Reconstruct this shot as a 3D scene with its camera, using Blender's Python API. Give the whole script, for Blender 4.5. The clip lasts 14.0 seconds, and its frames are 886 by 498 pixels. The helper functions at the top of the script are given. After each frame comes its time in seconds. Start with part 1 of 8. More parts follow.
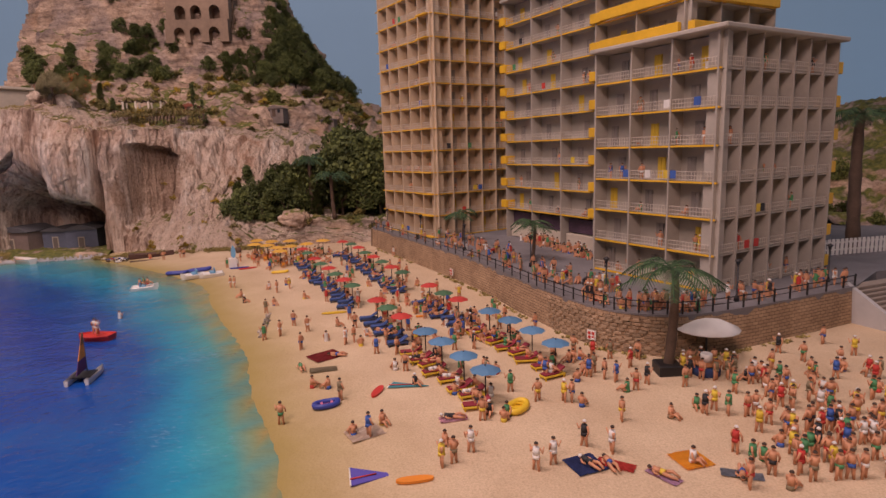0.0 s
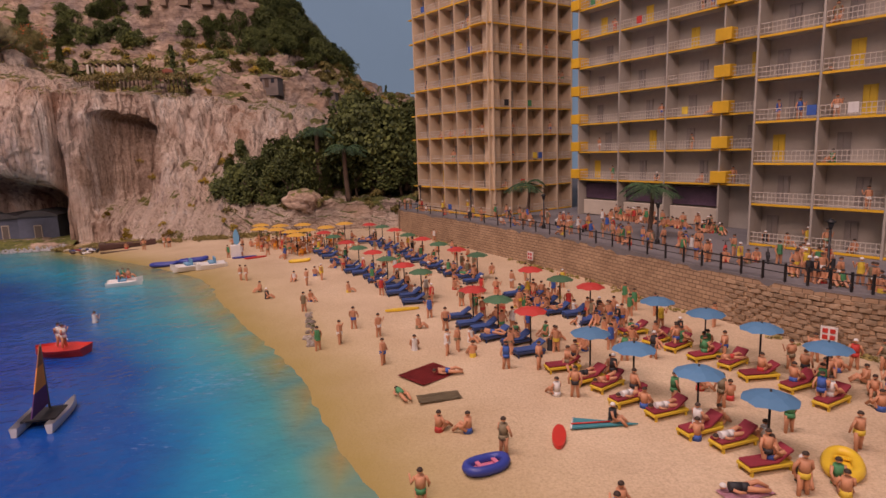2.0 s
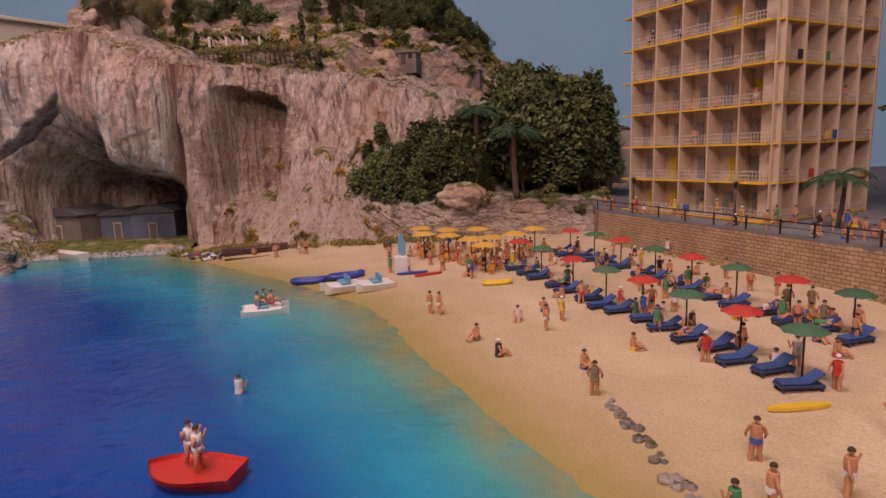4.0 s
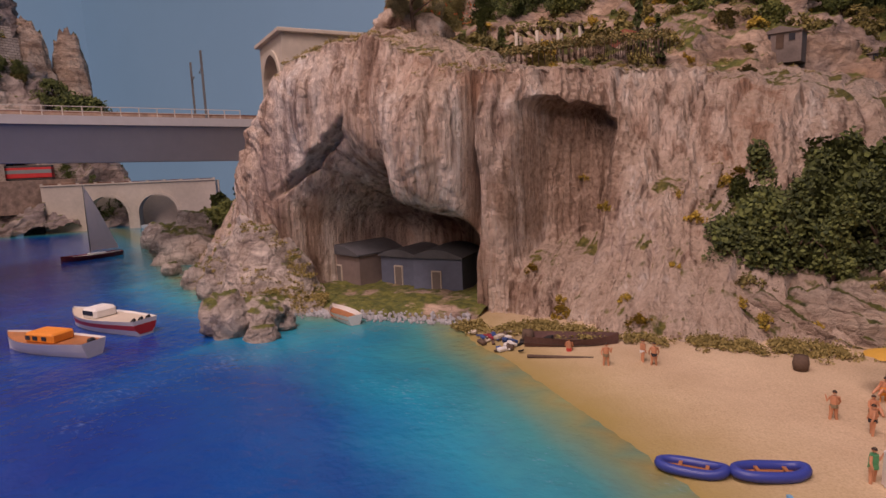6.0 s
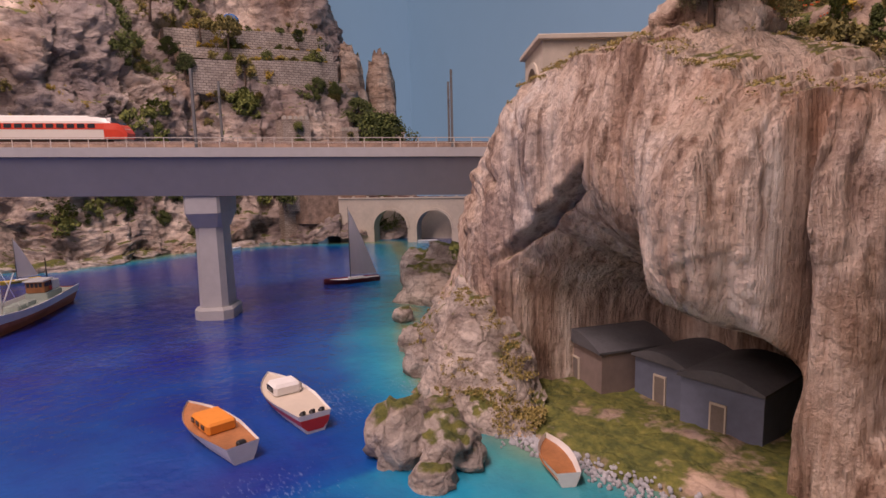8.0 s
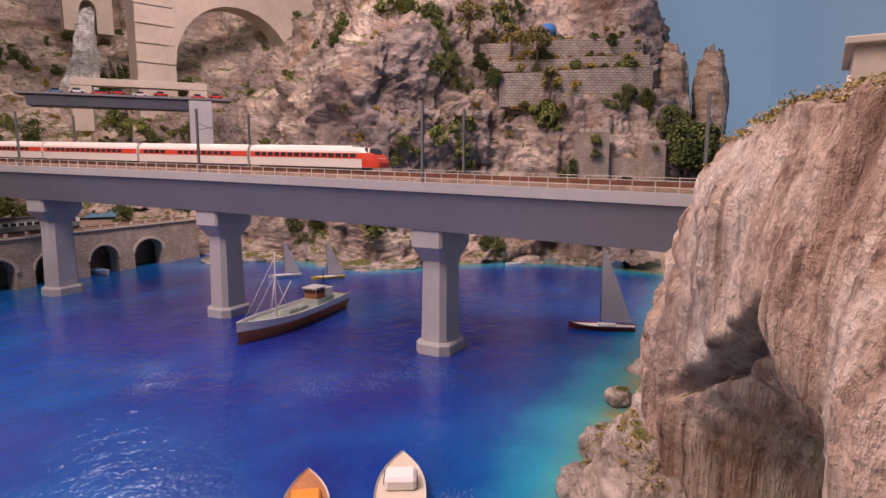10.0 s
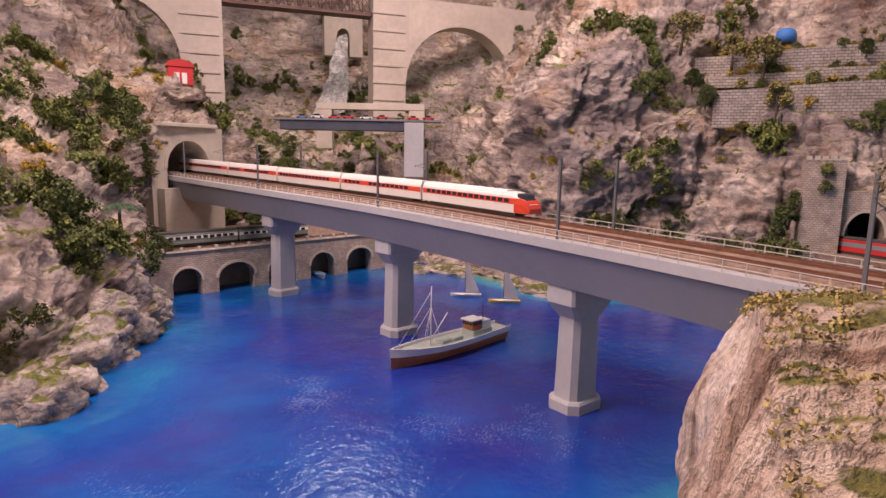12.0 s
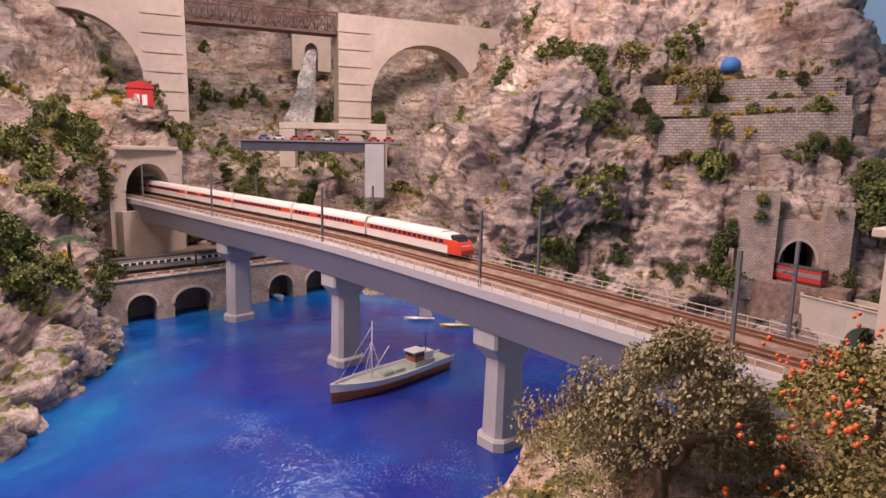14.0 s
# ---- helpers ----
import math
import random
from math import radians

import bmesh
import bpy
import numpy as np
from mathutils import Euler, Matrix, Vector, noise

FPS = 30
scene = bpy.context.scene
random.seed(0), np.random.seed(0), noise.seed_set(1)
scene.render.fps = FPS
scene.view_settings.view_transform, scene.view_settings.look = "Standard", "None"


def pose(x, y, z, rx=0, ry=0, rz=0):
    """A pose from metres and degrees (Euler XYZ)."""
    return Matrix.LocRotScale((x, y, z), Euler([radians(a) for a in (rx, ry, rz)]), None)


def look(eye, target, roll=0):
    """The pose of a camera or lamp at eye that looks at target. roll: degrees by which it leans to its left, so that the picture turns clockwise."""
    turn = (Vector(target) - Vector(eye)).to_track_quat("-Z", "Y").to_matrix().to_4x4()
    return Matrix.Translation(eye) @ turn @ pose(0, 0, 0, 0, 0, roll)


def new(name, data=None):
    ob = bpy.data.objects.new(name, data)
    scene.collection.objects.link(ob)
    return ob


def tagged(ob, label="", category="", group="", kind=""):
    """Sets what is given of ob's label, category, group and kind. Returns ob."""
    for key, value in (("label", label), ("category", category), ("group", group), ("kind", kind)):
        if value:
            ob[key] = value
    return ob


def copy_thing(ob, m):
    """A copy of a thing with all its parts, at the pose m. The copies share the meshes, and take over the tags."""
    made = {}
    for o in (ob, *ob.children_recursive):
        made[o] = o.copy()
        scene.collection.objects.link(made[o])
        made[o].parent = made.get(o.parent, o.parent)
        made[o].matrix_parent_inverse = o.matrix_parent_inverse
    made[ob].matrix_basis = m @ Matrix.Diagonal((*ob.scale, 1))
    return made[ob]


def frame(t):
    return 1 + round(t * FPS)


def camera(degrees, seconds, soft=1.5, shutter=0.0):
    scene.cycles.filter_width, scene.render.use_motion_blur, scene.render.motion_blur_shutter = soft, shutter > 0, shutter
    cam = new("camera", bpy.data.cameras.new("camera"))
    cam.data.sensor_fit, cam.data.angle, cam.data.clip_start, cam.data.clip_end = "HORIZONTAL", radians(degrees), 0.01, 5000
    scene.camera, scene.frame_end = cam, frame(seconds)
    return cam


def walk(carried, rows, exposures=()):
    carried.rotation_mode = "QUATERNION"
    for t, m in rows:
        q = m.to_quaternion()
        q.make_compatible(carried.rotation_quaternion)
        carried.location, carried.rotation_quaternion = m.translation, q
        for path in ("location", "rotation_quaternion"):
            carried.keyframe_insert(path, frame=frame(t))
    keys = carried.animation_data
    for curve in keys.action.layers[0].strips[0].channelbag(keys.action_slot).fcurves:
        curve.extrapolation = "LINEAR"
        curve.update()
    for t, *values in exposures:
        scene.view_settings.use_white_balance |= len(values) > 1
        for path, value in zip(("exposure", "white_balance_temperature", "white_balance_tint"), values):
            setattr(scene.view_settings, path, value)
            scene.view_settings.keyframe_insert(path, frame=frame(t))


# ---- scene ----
cam = camera(73.2, 14.0)
METRES, EYE, TILT, LEAN, TURN = 1.63, 0.21, 0.0, 0.0, 0.0
ROWS = [
    (0.0, 0.0, 0.0, 0.0, -0.29, -9.48, 1.73),
    (0.5, -0.0193, 0.0293, -0.0122, -1.04, -9.52, 1.84),
    (1.0, -0.0399, 0.0614, -0.02, -1.71, -9.53, 1.91),
    (1.5, -0.0596, 0.0932, -0.028, -2.52, -9.52, 1.9),
    (2.0, -0.0798, 0.127, -0.0354, -3.28, -9.52, 1.92),
    (4.5, -0.2016, 0.3262, -0.0462, 10.37, -9.34, 2.04),
    (5.0, -0.2278, 0.371, -0.0394, 17.15, -9.21, 2.12),
    (5.5, -0.2487, 0.4087, -0.0291, 23.69, -8.96, 2.12),
    (6.0, -0.2699, 0.4463, -0.0183, 30.61, -8.77, 2.05),
    (6.5, -0.2884, 0.479, -0.0114, 37.01, -8.57, 1.9),
    (7.0, -0.3062, 0.512, -0.0069, 44.51, -8.36, 1.76),
    (9.5, -0.3785, 0.6753, 0.047, 82.56, -7.91, 0.28),
    (10.0, -0.3891, 0.7048, 0.0508, 91.92, -8.12, -0.12),
    (10.5, -0.3973, 0.7306, 0.0593, 100.36, -8.34, -0.51),
    (11.0, -0.4031, 0.7552, 0.0741, 108.12, -8.64, -0.75),
    (11.5, -0.4075, 0.7754, 0.0892, 112.8, -8.83, -0.97),
    (12.0, -0.4109, 0.7912, 0.1049, 114.64, -8.95, -0.99),
    (12.5, -0.4129, 0.8068, 0.1179, 114.04, -8.9, -1.1),
    (13.0, -0.415, 0.8232, 0.1309, 113.57, -8.9, -1.12),
    (13.5, -0.4159, 0.8339, 0.1394, 113.25, -8.87, -1.13),
    (14.0, -0.4167, 0.8433, 0.1508, 113.02, -8.87, -1.13),
]
walk(cam, [(t, pose(0, 0, EYE, TILT, LEAN, TURN) @ pose(METRES * x, METRES * y, METRES * z, 90 + pitch, roll, yaw)) for t, x, y, z, yaw, pitch, roll in ROWS],
     exposures=[(0.0, -0.50), (5.0, -0.56), (7.2, -0.36), (9.3, -0.10), (11.0, 0.08), (14.0, 0.26)])

# ---- light: the hall's ceiling lamps over the layout ----
world = bpy.data.worlds.new("hall")
world.use_nodes = True
world.node_tree.nodes["Background"].inputs[0].default_value = (0.75, 0.8, 1.0, 1)
world.node_tree.nodes["Background"].inputs[1].default_value = 0.16
scene.world = world


def lamp(x, y, z, tx, ty, tz, watts, wide, deep, colour):
    data = bpy.data.lights.new("ceiling_lamp", "AREA")
    data.shape, data.size, data.size_y, data.energy, data.color = "RECTANGLE", wide, deep, watts, colour
    ob = new("ceiling_lamp", data)
    ob.matrix_world = look((x, y, z), (tx, ty, tz))


WARM = (1.0, 0.69, 0.64)
lamp(-0.5, -1.0, 1.5, 0.1, 0.9, 0.15, 30, 0.7, 0.5, WARM)
lamp(0.1, 0.2, 2.1, 0.1, 0.7, 0, 6, 0.5, 0.5, WARM)
lamp(-0.9, 0.3, 2.0, -0.8, 1.2, 0, 20, 0.35, 0.35, (1.0, 0.71, 0.69))
lamp(-1.5, 0.9, 2.1, -2.4, 0.7, 0.2, 10, 0.6, 0.5, (1.0, 0.74, 0.76))
lamp(-2.0, 1.0, 2.1, -2.9, -0.2, 0.6, 26, 0.35, 0.35, (1.0, 0.74, 0.72))
lamp(-0.5, 0.15, 2.0, -1.7, 0.9, 0.15, 26, 0.5, 0.5, (1.0, 0.76, 0.74))
lamp(-3.35, -0.5, 2.0, -1.4, 0.9, 0.0, 6, 0.35, 0.35, (1.0, 0.92, 0.84))

# ---- materials ----
MATS = {}


def ramp(nt, fac, stops):
    r = nt.nodes.new("ShaderNodeValToRGB")
    while len(r.color_ramp.elements) < len(stops):
        r.color_ramp.elements.new(0.5)
    for e, (p, c) in zip(r.color_ramp.elements, stops):
        e.position, e.color = p, (*c, 1)
    nt.links.new(fac, r.inputs[0])
    return r.outputs[0]


def noise_node(nt, vec, scale, detail=6.0, rough=0.6):
    n = nt.nodes.new("ShaderNodeTexNoise")
    n.inputs["Scale"].default_value, n.inputs["Detail"].default_value, n.inputs["Roughness"].default_value = scale, detail, rough
    nt.links.new(vec, n.inputs["Vector"])
    return n.outputs[0]


def mixed(nt, fac, a, b, blend="MIX"):
    m = nt.nodes.new("ShaderNodeMix")
    m.data_type, m.blend_type = "RGBA", blend
    for val, sock in ((fac, m.inputs[0]), (a, m.inputs[6]), (b, m.inputs[7])):
        if isinstance(val, (int, float)):
            sock.default_value = val
        elif isinstance(val, tuple):
            sock.default_value = (*val, 1)
        else:
            nt.links.new(val, sock)
    return m.outputs[2]


def calc(nt, op, a, b=0.0, clamp=False):
    m = nt.nodes.new("ShaderNodeMath")
    m.operation, m.use_clamp = op, clamp
    for val, sock in ((a, m.inputs[0]), (b, m.inputs[1])):
        if isinstance(val, (int, float)):
            sock.default_value = val
        else:
            nt.links.new(val, sock)
    return m.outputs[0]


def bumped(nt, bsdf, height, strength, distance):
    b = nt.nodes.new("ShaderNodeBump")
    b.inputs["Strength"].default_value, b.inputs["Distance"].default_value = strength, distance
    nt.links.new(height, b.inputs["Height"])
    nt.links.new(b.outputs[0], bsdf.inputs["Normal"])


def blank(name):
    m = bpy.data.materials.new(name)
    m.use_nodes = True
    nt = m.node_tree
    return m, nt, nt.nodes["Principled BSDF"]


def place(nt, scale=(1, 1, 1)):
    g = nt.nodes.new("ShaderNodeNewGeometry")
    mp = nt.nodes.new("ShaderNodeMapping")
    mp.inputs["Scale"].default_value = scale
    nt.links.new(g.outputs["Position"], mp.inputs[0])
    return mp.outputs[0]


def paint(name, colour, rough=0.6, metal=0.0, vary=0.25, scale=120.0, bump=0.15, jitter=0.0):
    """A painted or cast surface: colour with grain and blotches at two scales."""
    key = (name,)
    if key in MATS:
        return MATS[key]
    m, nt, b = blank(name)
    vec = place(nt)
    dark = tuple(c * (1 - vary) for c in colour)
    light = tuple(min(1, c * (1 + vary * 0.6)) for c in colour)
    big = ramp(nt, noise_node(nt, vec, scale * 0.25, 3), [(0.3, dark), (0.7, light)])
    fine = ramp(nt, noise_node(nt, vec, scale * 3, 4), [(0.3, (1 - vary, 1 - vary, 1 - vary)), (0.7, (1, 1, 1))])
    col = mixed(nt, 0.7, big, fine, "MULTIPLY")
    if jitter:
        info = nt.nodes.new("ShaderNodeObjectInfo")
        col = mixed(nt, 1.0, col, ramp(nt, info.outputs["Random"], [(0.0, (1 - jitter,) * 3), (1.0, (1, 1, 1))]), "MULTIPLY")
    nt.links.new(col, b.inputs["Base Color"])
    b.inputs["Roughness"].default_value, b.inputs["Metallic"].default_value = rough, metal
    if bump:
        bumped(nt, b, noise_node(nt, vec, scale * 4, 4), bump, 0.001)
    MATS[key] = m
    return m


def rock_material(name, pale, mid, dark, stretch=(1, 1, 1), scale=14.0, moss=0.0, ochre=0.35, bump=0.6, grey=0.55, broad=9.0, joint=38.0):
    m, nt, b = blank(name)
    vec, plain = place(nt, stretch), place(nt)
    mid_vec = place(nt, (1, 1, (1 + stretch[2]) / 2))
    n1 = noise_node(nt, vec, scale, 9, 0.65)
    col = ramp(nt, n1, [(0.28, dark), (0.45, mid), (0.58, pale), (0.75, tuple(min(1, c * 1.1) for c in pale))])
    och = ramp(nt, noise_node(nt, plain, 6.0, 5), [(0.52, (0, 0, 0)), (0.68, (ochre,) * 3)])
    col = mixed(nt, och, col, (0.50, 0.27, 0.12))
    veil = ramp(nt, noise_node(nt, plain, broad, 6), [(0.44, (0, 0, 0)), (0.60, (grey,) * 3)])
    col = mixed(nt, veil, col, (0.27, 0.23, 0.235))
    crack = ramp(nt, noise_node(nt, mid_vec, scale * 5, 8, 0.72), [(0.34, (0.36, 0.31, 0.29)), (0.5, (1, 1, 1))])
    col = mixed(nt, 0.65, col, crack, "MULTIPLY")
    beds = nt.nodes.new("ShaderNodeMapping")
    beds.inputs["Rotation"].default_value, beds.inputs["Scale"].default_value = (0.35, 0.5, 0.0), (1.0, 1.0, 5.5)
    nt.links.new(plain, beds.inputs[0])
    bed = noise_node(nt, beds.outputs[0], scale * 0.9, 6, 0.6)
    col = mixed(nt, 0.75, col, ramp(nt, bed, [(0.36, (0.40, 0.36, 0.35)), (0.47, (0.88, 0.86, 0.84)), (0.62, (1.12, 1.1, 1.07))]), "MULTIPLY")
    warp = nt.nodes.new("ShaderNodeTexNoise")
    warp.inputs["Scale"].default_value, warp.inputs["Detail"].default_value = joint * 0.6, 4.0
    nt.links.new(mid_vec, warp.inputs["Vector"])
    shift = nt.nodes.new("ShaderNodeVectorMath")
    shift.operation = "MULTIPLY_ADD"
    nt.links.new(warp.outputs["Color"], shift.inputs[0])
    shift.inputs[1].default_value = (1.4 / joint,) * 3
    nt.links.new(mid_vec, shift.inputs[2])
    vor = nt.nodes.new("ShaderNodeTexVoronoi")
    vor.feature = "DISTANCE_TO_EDGE"
    vor.inputs["Scale"].default_value = joint
    nt.links.new(shift.outputs[0], vor.inputs["Vector"])
    fracture = ramp(nt, vor.outputs["Distance"], [(0.0, (0.30, 0.25, 0.24)), (0.05, (0.85, 0.83, 0.82)), (0.16, (1, 1, 1))])
    col = mixed(nt, 0.35, col, fracture, "MULTIPLY")
    if moss:
        g = nt.nodes.new("ShaderNodeNewGeometry")
        sep = nt.nodes.new("ShaderNodeSeparateXYZ")
        nt.links.new(g.outputs["Normal"], sep.inputs[0])
        flat = calc(nt, "MULTIPLY_ADD", sep.outputs[2], 1.0)
        lay = ramp(nt, calc(nt, "MULTIPLY", sep.outputs[2], noise_node(nt, plain, 22.0, 5)), [(0.44 - 0.1 * moss, (0, 0, 0)), (0.52 - 0.1 * moss, (1, 1, 1))])
        green = ramp(nt, noise_node(nt, plain, 90.0, 4), [(0.35, (0.07, 0.085, 0.02)), (0.6, (0.19, 0.19, 0.04)), (0.75, (0.3, 0.26, 0.07))])
        col = mixed(nt, lay, col, green)
    nt.links.new(col, b.inputs["Base Color"])
    b.inputs["Roughness"].default_value = 0.85
    h = calc(nt, "ADD", noise_node(nt, vec, scale * 4, 9, 0.7), calc(nt, "MULTIPLY", noise_node(nt, mid_vec, max(scale * 9, 130.0), 7, 0.72), 0.7))
    h = calc(nt, "ADD", h, calc(nt, "MULTIPLY", ramp(nt, vor.outputs["Distance"], [(0.0, (0, 0, 0)), (0.12, (1, 1, 1))]), 0.25))
    h = calc(nt, "ADD", h, calc(nt, "MULTIPLY", bed, 0.8))
    bumped(nt, b, h, bump, 0.012)
    return m



def limestone_material():
    """Pale cliff rock, washed by water into upright streaks, dusty on its gentle slopes."""
    m, nt, b = blank("limestone_cliff")
    plain = place(nt)
    wide = noise_node(nt, place(nt, (1, 1, 0.13)), 17.0, 7, 0.62)
    thin = noise_node(nt, place(nt, (1, 1, 0.045)), 85.0, 5, 0.65)
    grain = noise_node(nt, plain, 170.0, 6, 0.7)
    lump = noise_node(nt, place(nt, (1, 1, 0.5)), 34.0, 8, 0.68)
    col = ramp(nt, wide, [(0.32, (0.30, 0.19, 0.13)), (0.42, (0.54, 0.39, 0.30)), (0.51, (0.80, 0.66, 0.55)), (0.64, (0.93, 0.85, 0.77))])
    col = mixed(nt, 0.95, col, ramp(nt, thin, [(0.37, (0.40, 0.32, 0.27)), (0.47, (0.86, 0.81, 0.77)), (0.58, (1.06, 1.05, 1.03))]), "MULTIPLY")
    col = mixed(nt, 0.8, col, ramp(nt, lump, [(0.35, (0.42, 0.34, 0.30)), (0.47, (1, 1, 1))]), "MULTIPLY")
    col = mixed(nt, 0.5, col, ramp(nt, grain, [(0.34, (0.55, 0.5, 0.46)), (0.48, (1, 1, 1))]), "MULTIPLY")
    col = mixed(nt, ramp(nt, noise_node(nt, plain, 7.0, 5), [(0.52, (0, 0, 0)), (0.68, (0.45,) * 3)]), col, (0.56, 0.30, 0.17))
    col = mixed(nt, ramp(nt, noise_node(nt, plain, 4.5, 6), [(0.5, (0, 0, 0)), (0.66, (0.4,) * 3)]), col, (0.42, 0.37, 0.38))
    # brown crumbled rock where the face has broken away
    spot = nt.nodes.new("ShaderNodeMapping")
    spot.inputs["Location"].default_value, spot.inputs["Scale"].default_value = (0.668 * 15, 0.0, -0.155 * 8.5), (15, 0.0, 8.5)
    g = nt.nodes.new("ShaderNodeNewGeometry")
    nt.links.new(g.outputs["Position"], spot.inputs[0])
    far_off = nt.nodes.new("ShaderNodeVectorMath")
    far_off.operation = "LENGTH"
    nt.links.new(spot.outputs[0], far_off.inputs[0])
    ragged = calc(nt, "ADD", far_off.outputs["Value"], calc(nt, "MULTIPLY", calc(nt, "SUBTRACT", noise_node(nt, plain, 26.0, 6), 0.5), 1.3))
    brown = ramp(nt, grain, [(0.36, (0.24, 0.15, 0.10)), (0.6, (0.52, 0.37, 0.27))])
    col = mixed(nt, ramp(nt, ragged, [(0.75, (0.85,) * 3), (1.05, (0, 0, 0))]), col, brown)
    sep = nt.nodes.new("ShaderNodeSeparateXYZ")
    nt.links.new(g.outputs["Normal"], sep.inputs[0])
    dust = ramp(nt, calc(nt, "ADD", sep.outputs[2], calc(nt, "MULTIPLY", calc(nt, "SUBTRACT", noise_node(nt, plain, 40.0, 6), 0.5), 0.5)), [(0.46, (0, 0, 0)), (0.62, (0.75,) * 3)])
    col = mixed(nt, dust, col, ramp(nt, grain, [(0.3, (0.50, 0.36, 0.26)), (0.65, (0.76, 0.60, 0.47))]))
    lay = ramp(nt, calc(nt, "MULTIPLY", sep.outputs[2], noise_node(nt, plain, 20.0, 5)), [(0.44, (0, 0, 0)), (0.50, (1, 1, 1))])
    col = mixed(nt, lay, col, ramp(nt, noise_node(nt, plain, 110.0, 4), [(0.35, (0.10, 0.10, 0.02)), (0.6, (0.25, 0.22, 0.05)), (0.75, (0.36, 0.29, 0.08))]))
    nt.links.new(col, b.inputs["Base Color"])
    b.inputs["Roughness"].default_value = 0.88
    h = calc(nt, "ADD", calc(nt, "MULTIPLY", thin, 1.3), calc(nt, "ADD", calc(nt, "MULTIPLY", lump, 0.9), calc(nt, "MULTIPLY", grain, 0.45)))
    bumped(nt, b, h, 1.0, 0.015)
    return m


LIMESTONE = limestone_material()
LEDGE = rock_material("pale_ledge_rock", (0.80, 0.66, 0.53), (0.62, 0.47, 0.36), (0.28, 0.19, 0.13), (1, 1, 2.2), 14.0, 0.6, 0.3, 1.0, 0.25)
HILLROCK = rock_material("hill_rock", (0.66, 0.50, 0.38), (0.50, 0.36, 0.26), (0.25, 0.17, 0.12), (1, 1, 1.6), 14.0, 0.9, 0.4)
CRAG = rock_material("grey_crag", (0.84, 0.71, 0.60), (0.56, 0.45, 0.38), (0.22, 0.165, 0.15), (1, 1, 1.4), 6.5, 0.6, 0.55, 1.0, 0.7, 2.6, 18.0)
BOULDER = rock_material("boulder_rock", (0.70, 0.62, 0.55), (0.52, 0.45, 0.39), (0.26, 0.21, 0.18), (1, 1, 1), 16.0, 0.25, 0.2, 0.8, 0.35)


def sand_material():
    m, nt, b = blank("sand")
    vec = place(nt)
    at = nt.nodes.new("ShaderNodeAttribute")
    at.attribute_name = "shore"
    dry = ramp(nt, noise_node(nt, vec, 14.0, 6), [(0.3, (0.54, 0.40, 0.26)), (0.7, (0.68, 0.53, 0.36))])
    grain = ramp(nt, noise_node(nt, vec, 700.0, 3), [(0.3, (0.72, 0.7, 0.66)), (0.6, (1, 1, 1))])
    dry = mixed(nt, 0.8, dry, grain, "MULTIPLY")
    wob = calc(nt, "ADD", at.outputs["Fac"], calc(nt, "MULTIPLY", calc(nt, "SUBTRACT", noise_node(nt, vec, 30.0, 5), 0.5), 0.03))
    col = mixed(nt, ramp(nt, wob, [(0.0, (1, 1, 1)), (0.025, (0.7, 0.7, 0.7)), (0.06, (0.25, 0.25, 0.25)), (0.11, (0, 0, 0))]), dry, (0.33, 0.25, 0.08))
    nt.links.new(col, b.inputs["Base Color"])
    b.inputs["Roughness"].default_value = 0.9
    bumped(nt, b, calc(nt, "ADD", noise_node(nt, vec, 60.0, 6), calc(nt, "MULTIPLY", noise_node(nt, vec, 420.0, 4), 0.5)), 0.5, 0.003)
    return m


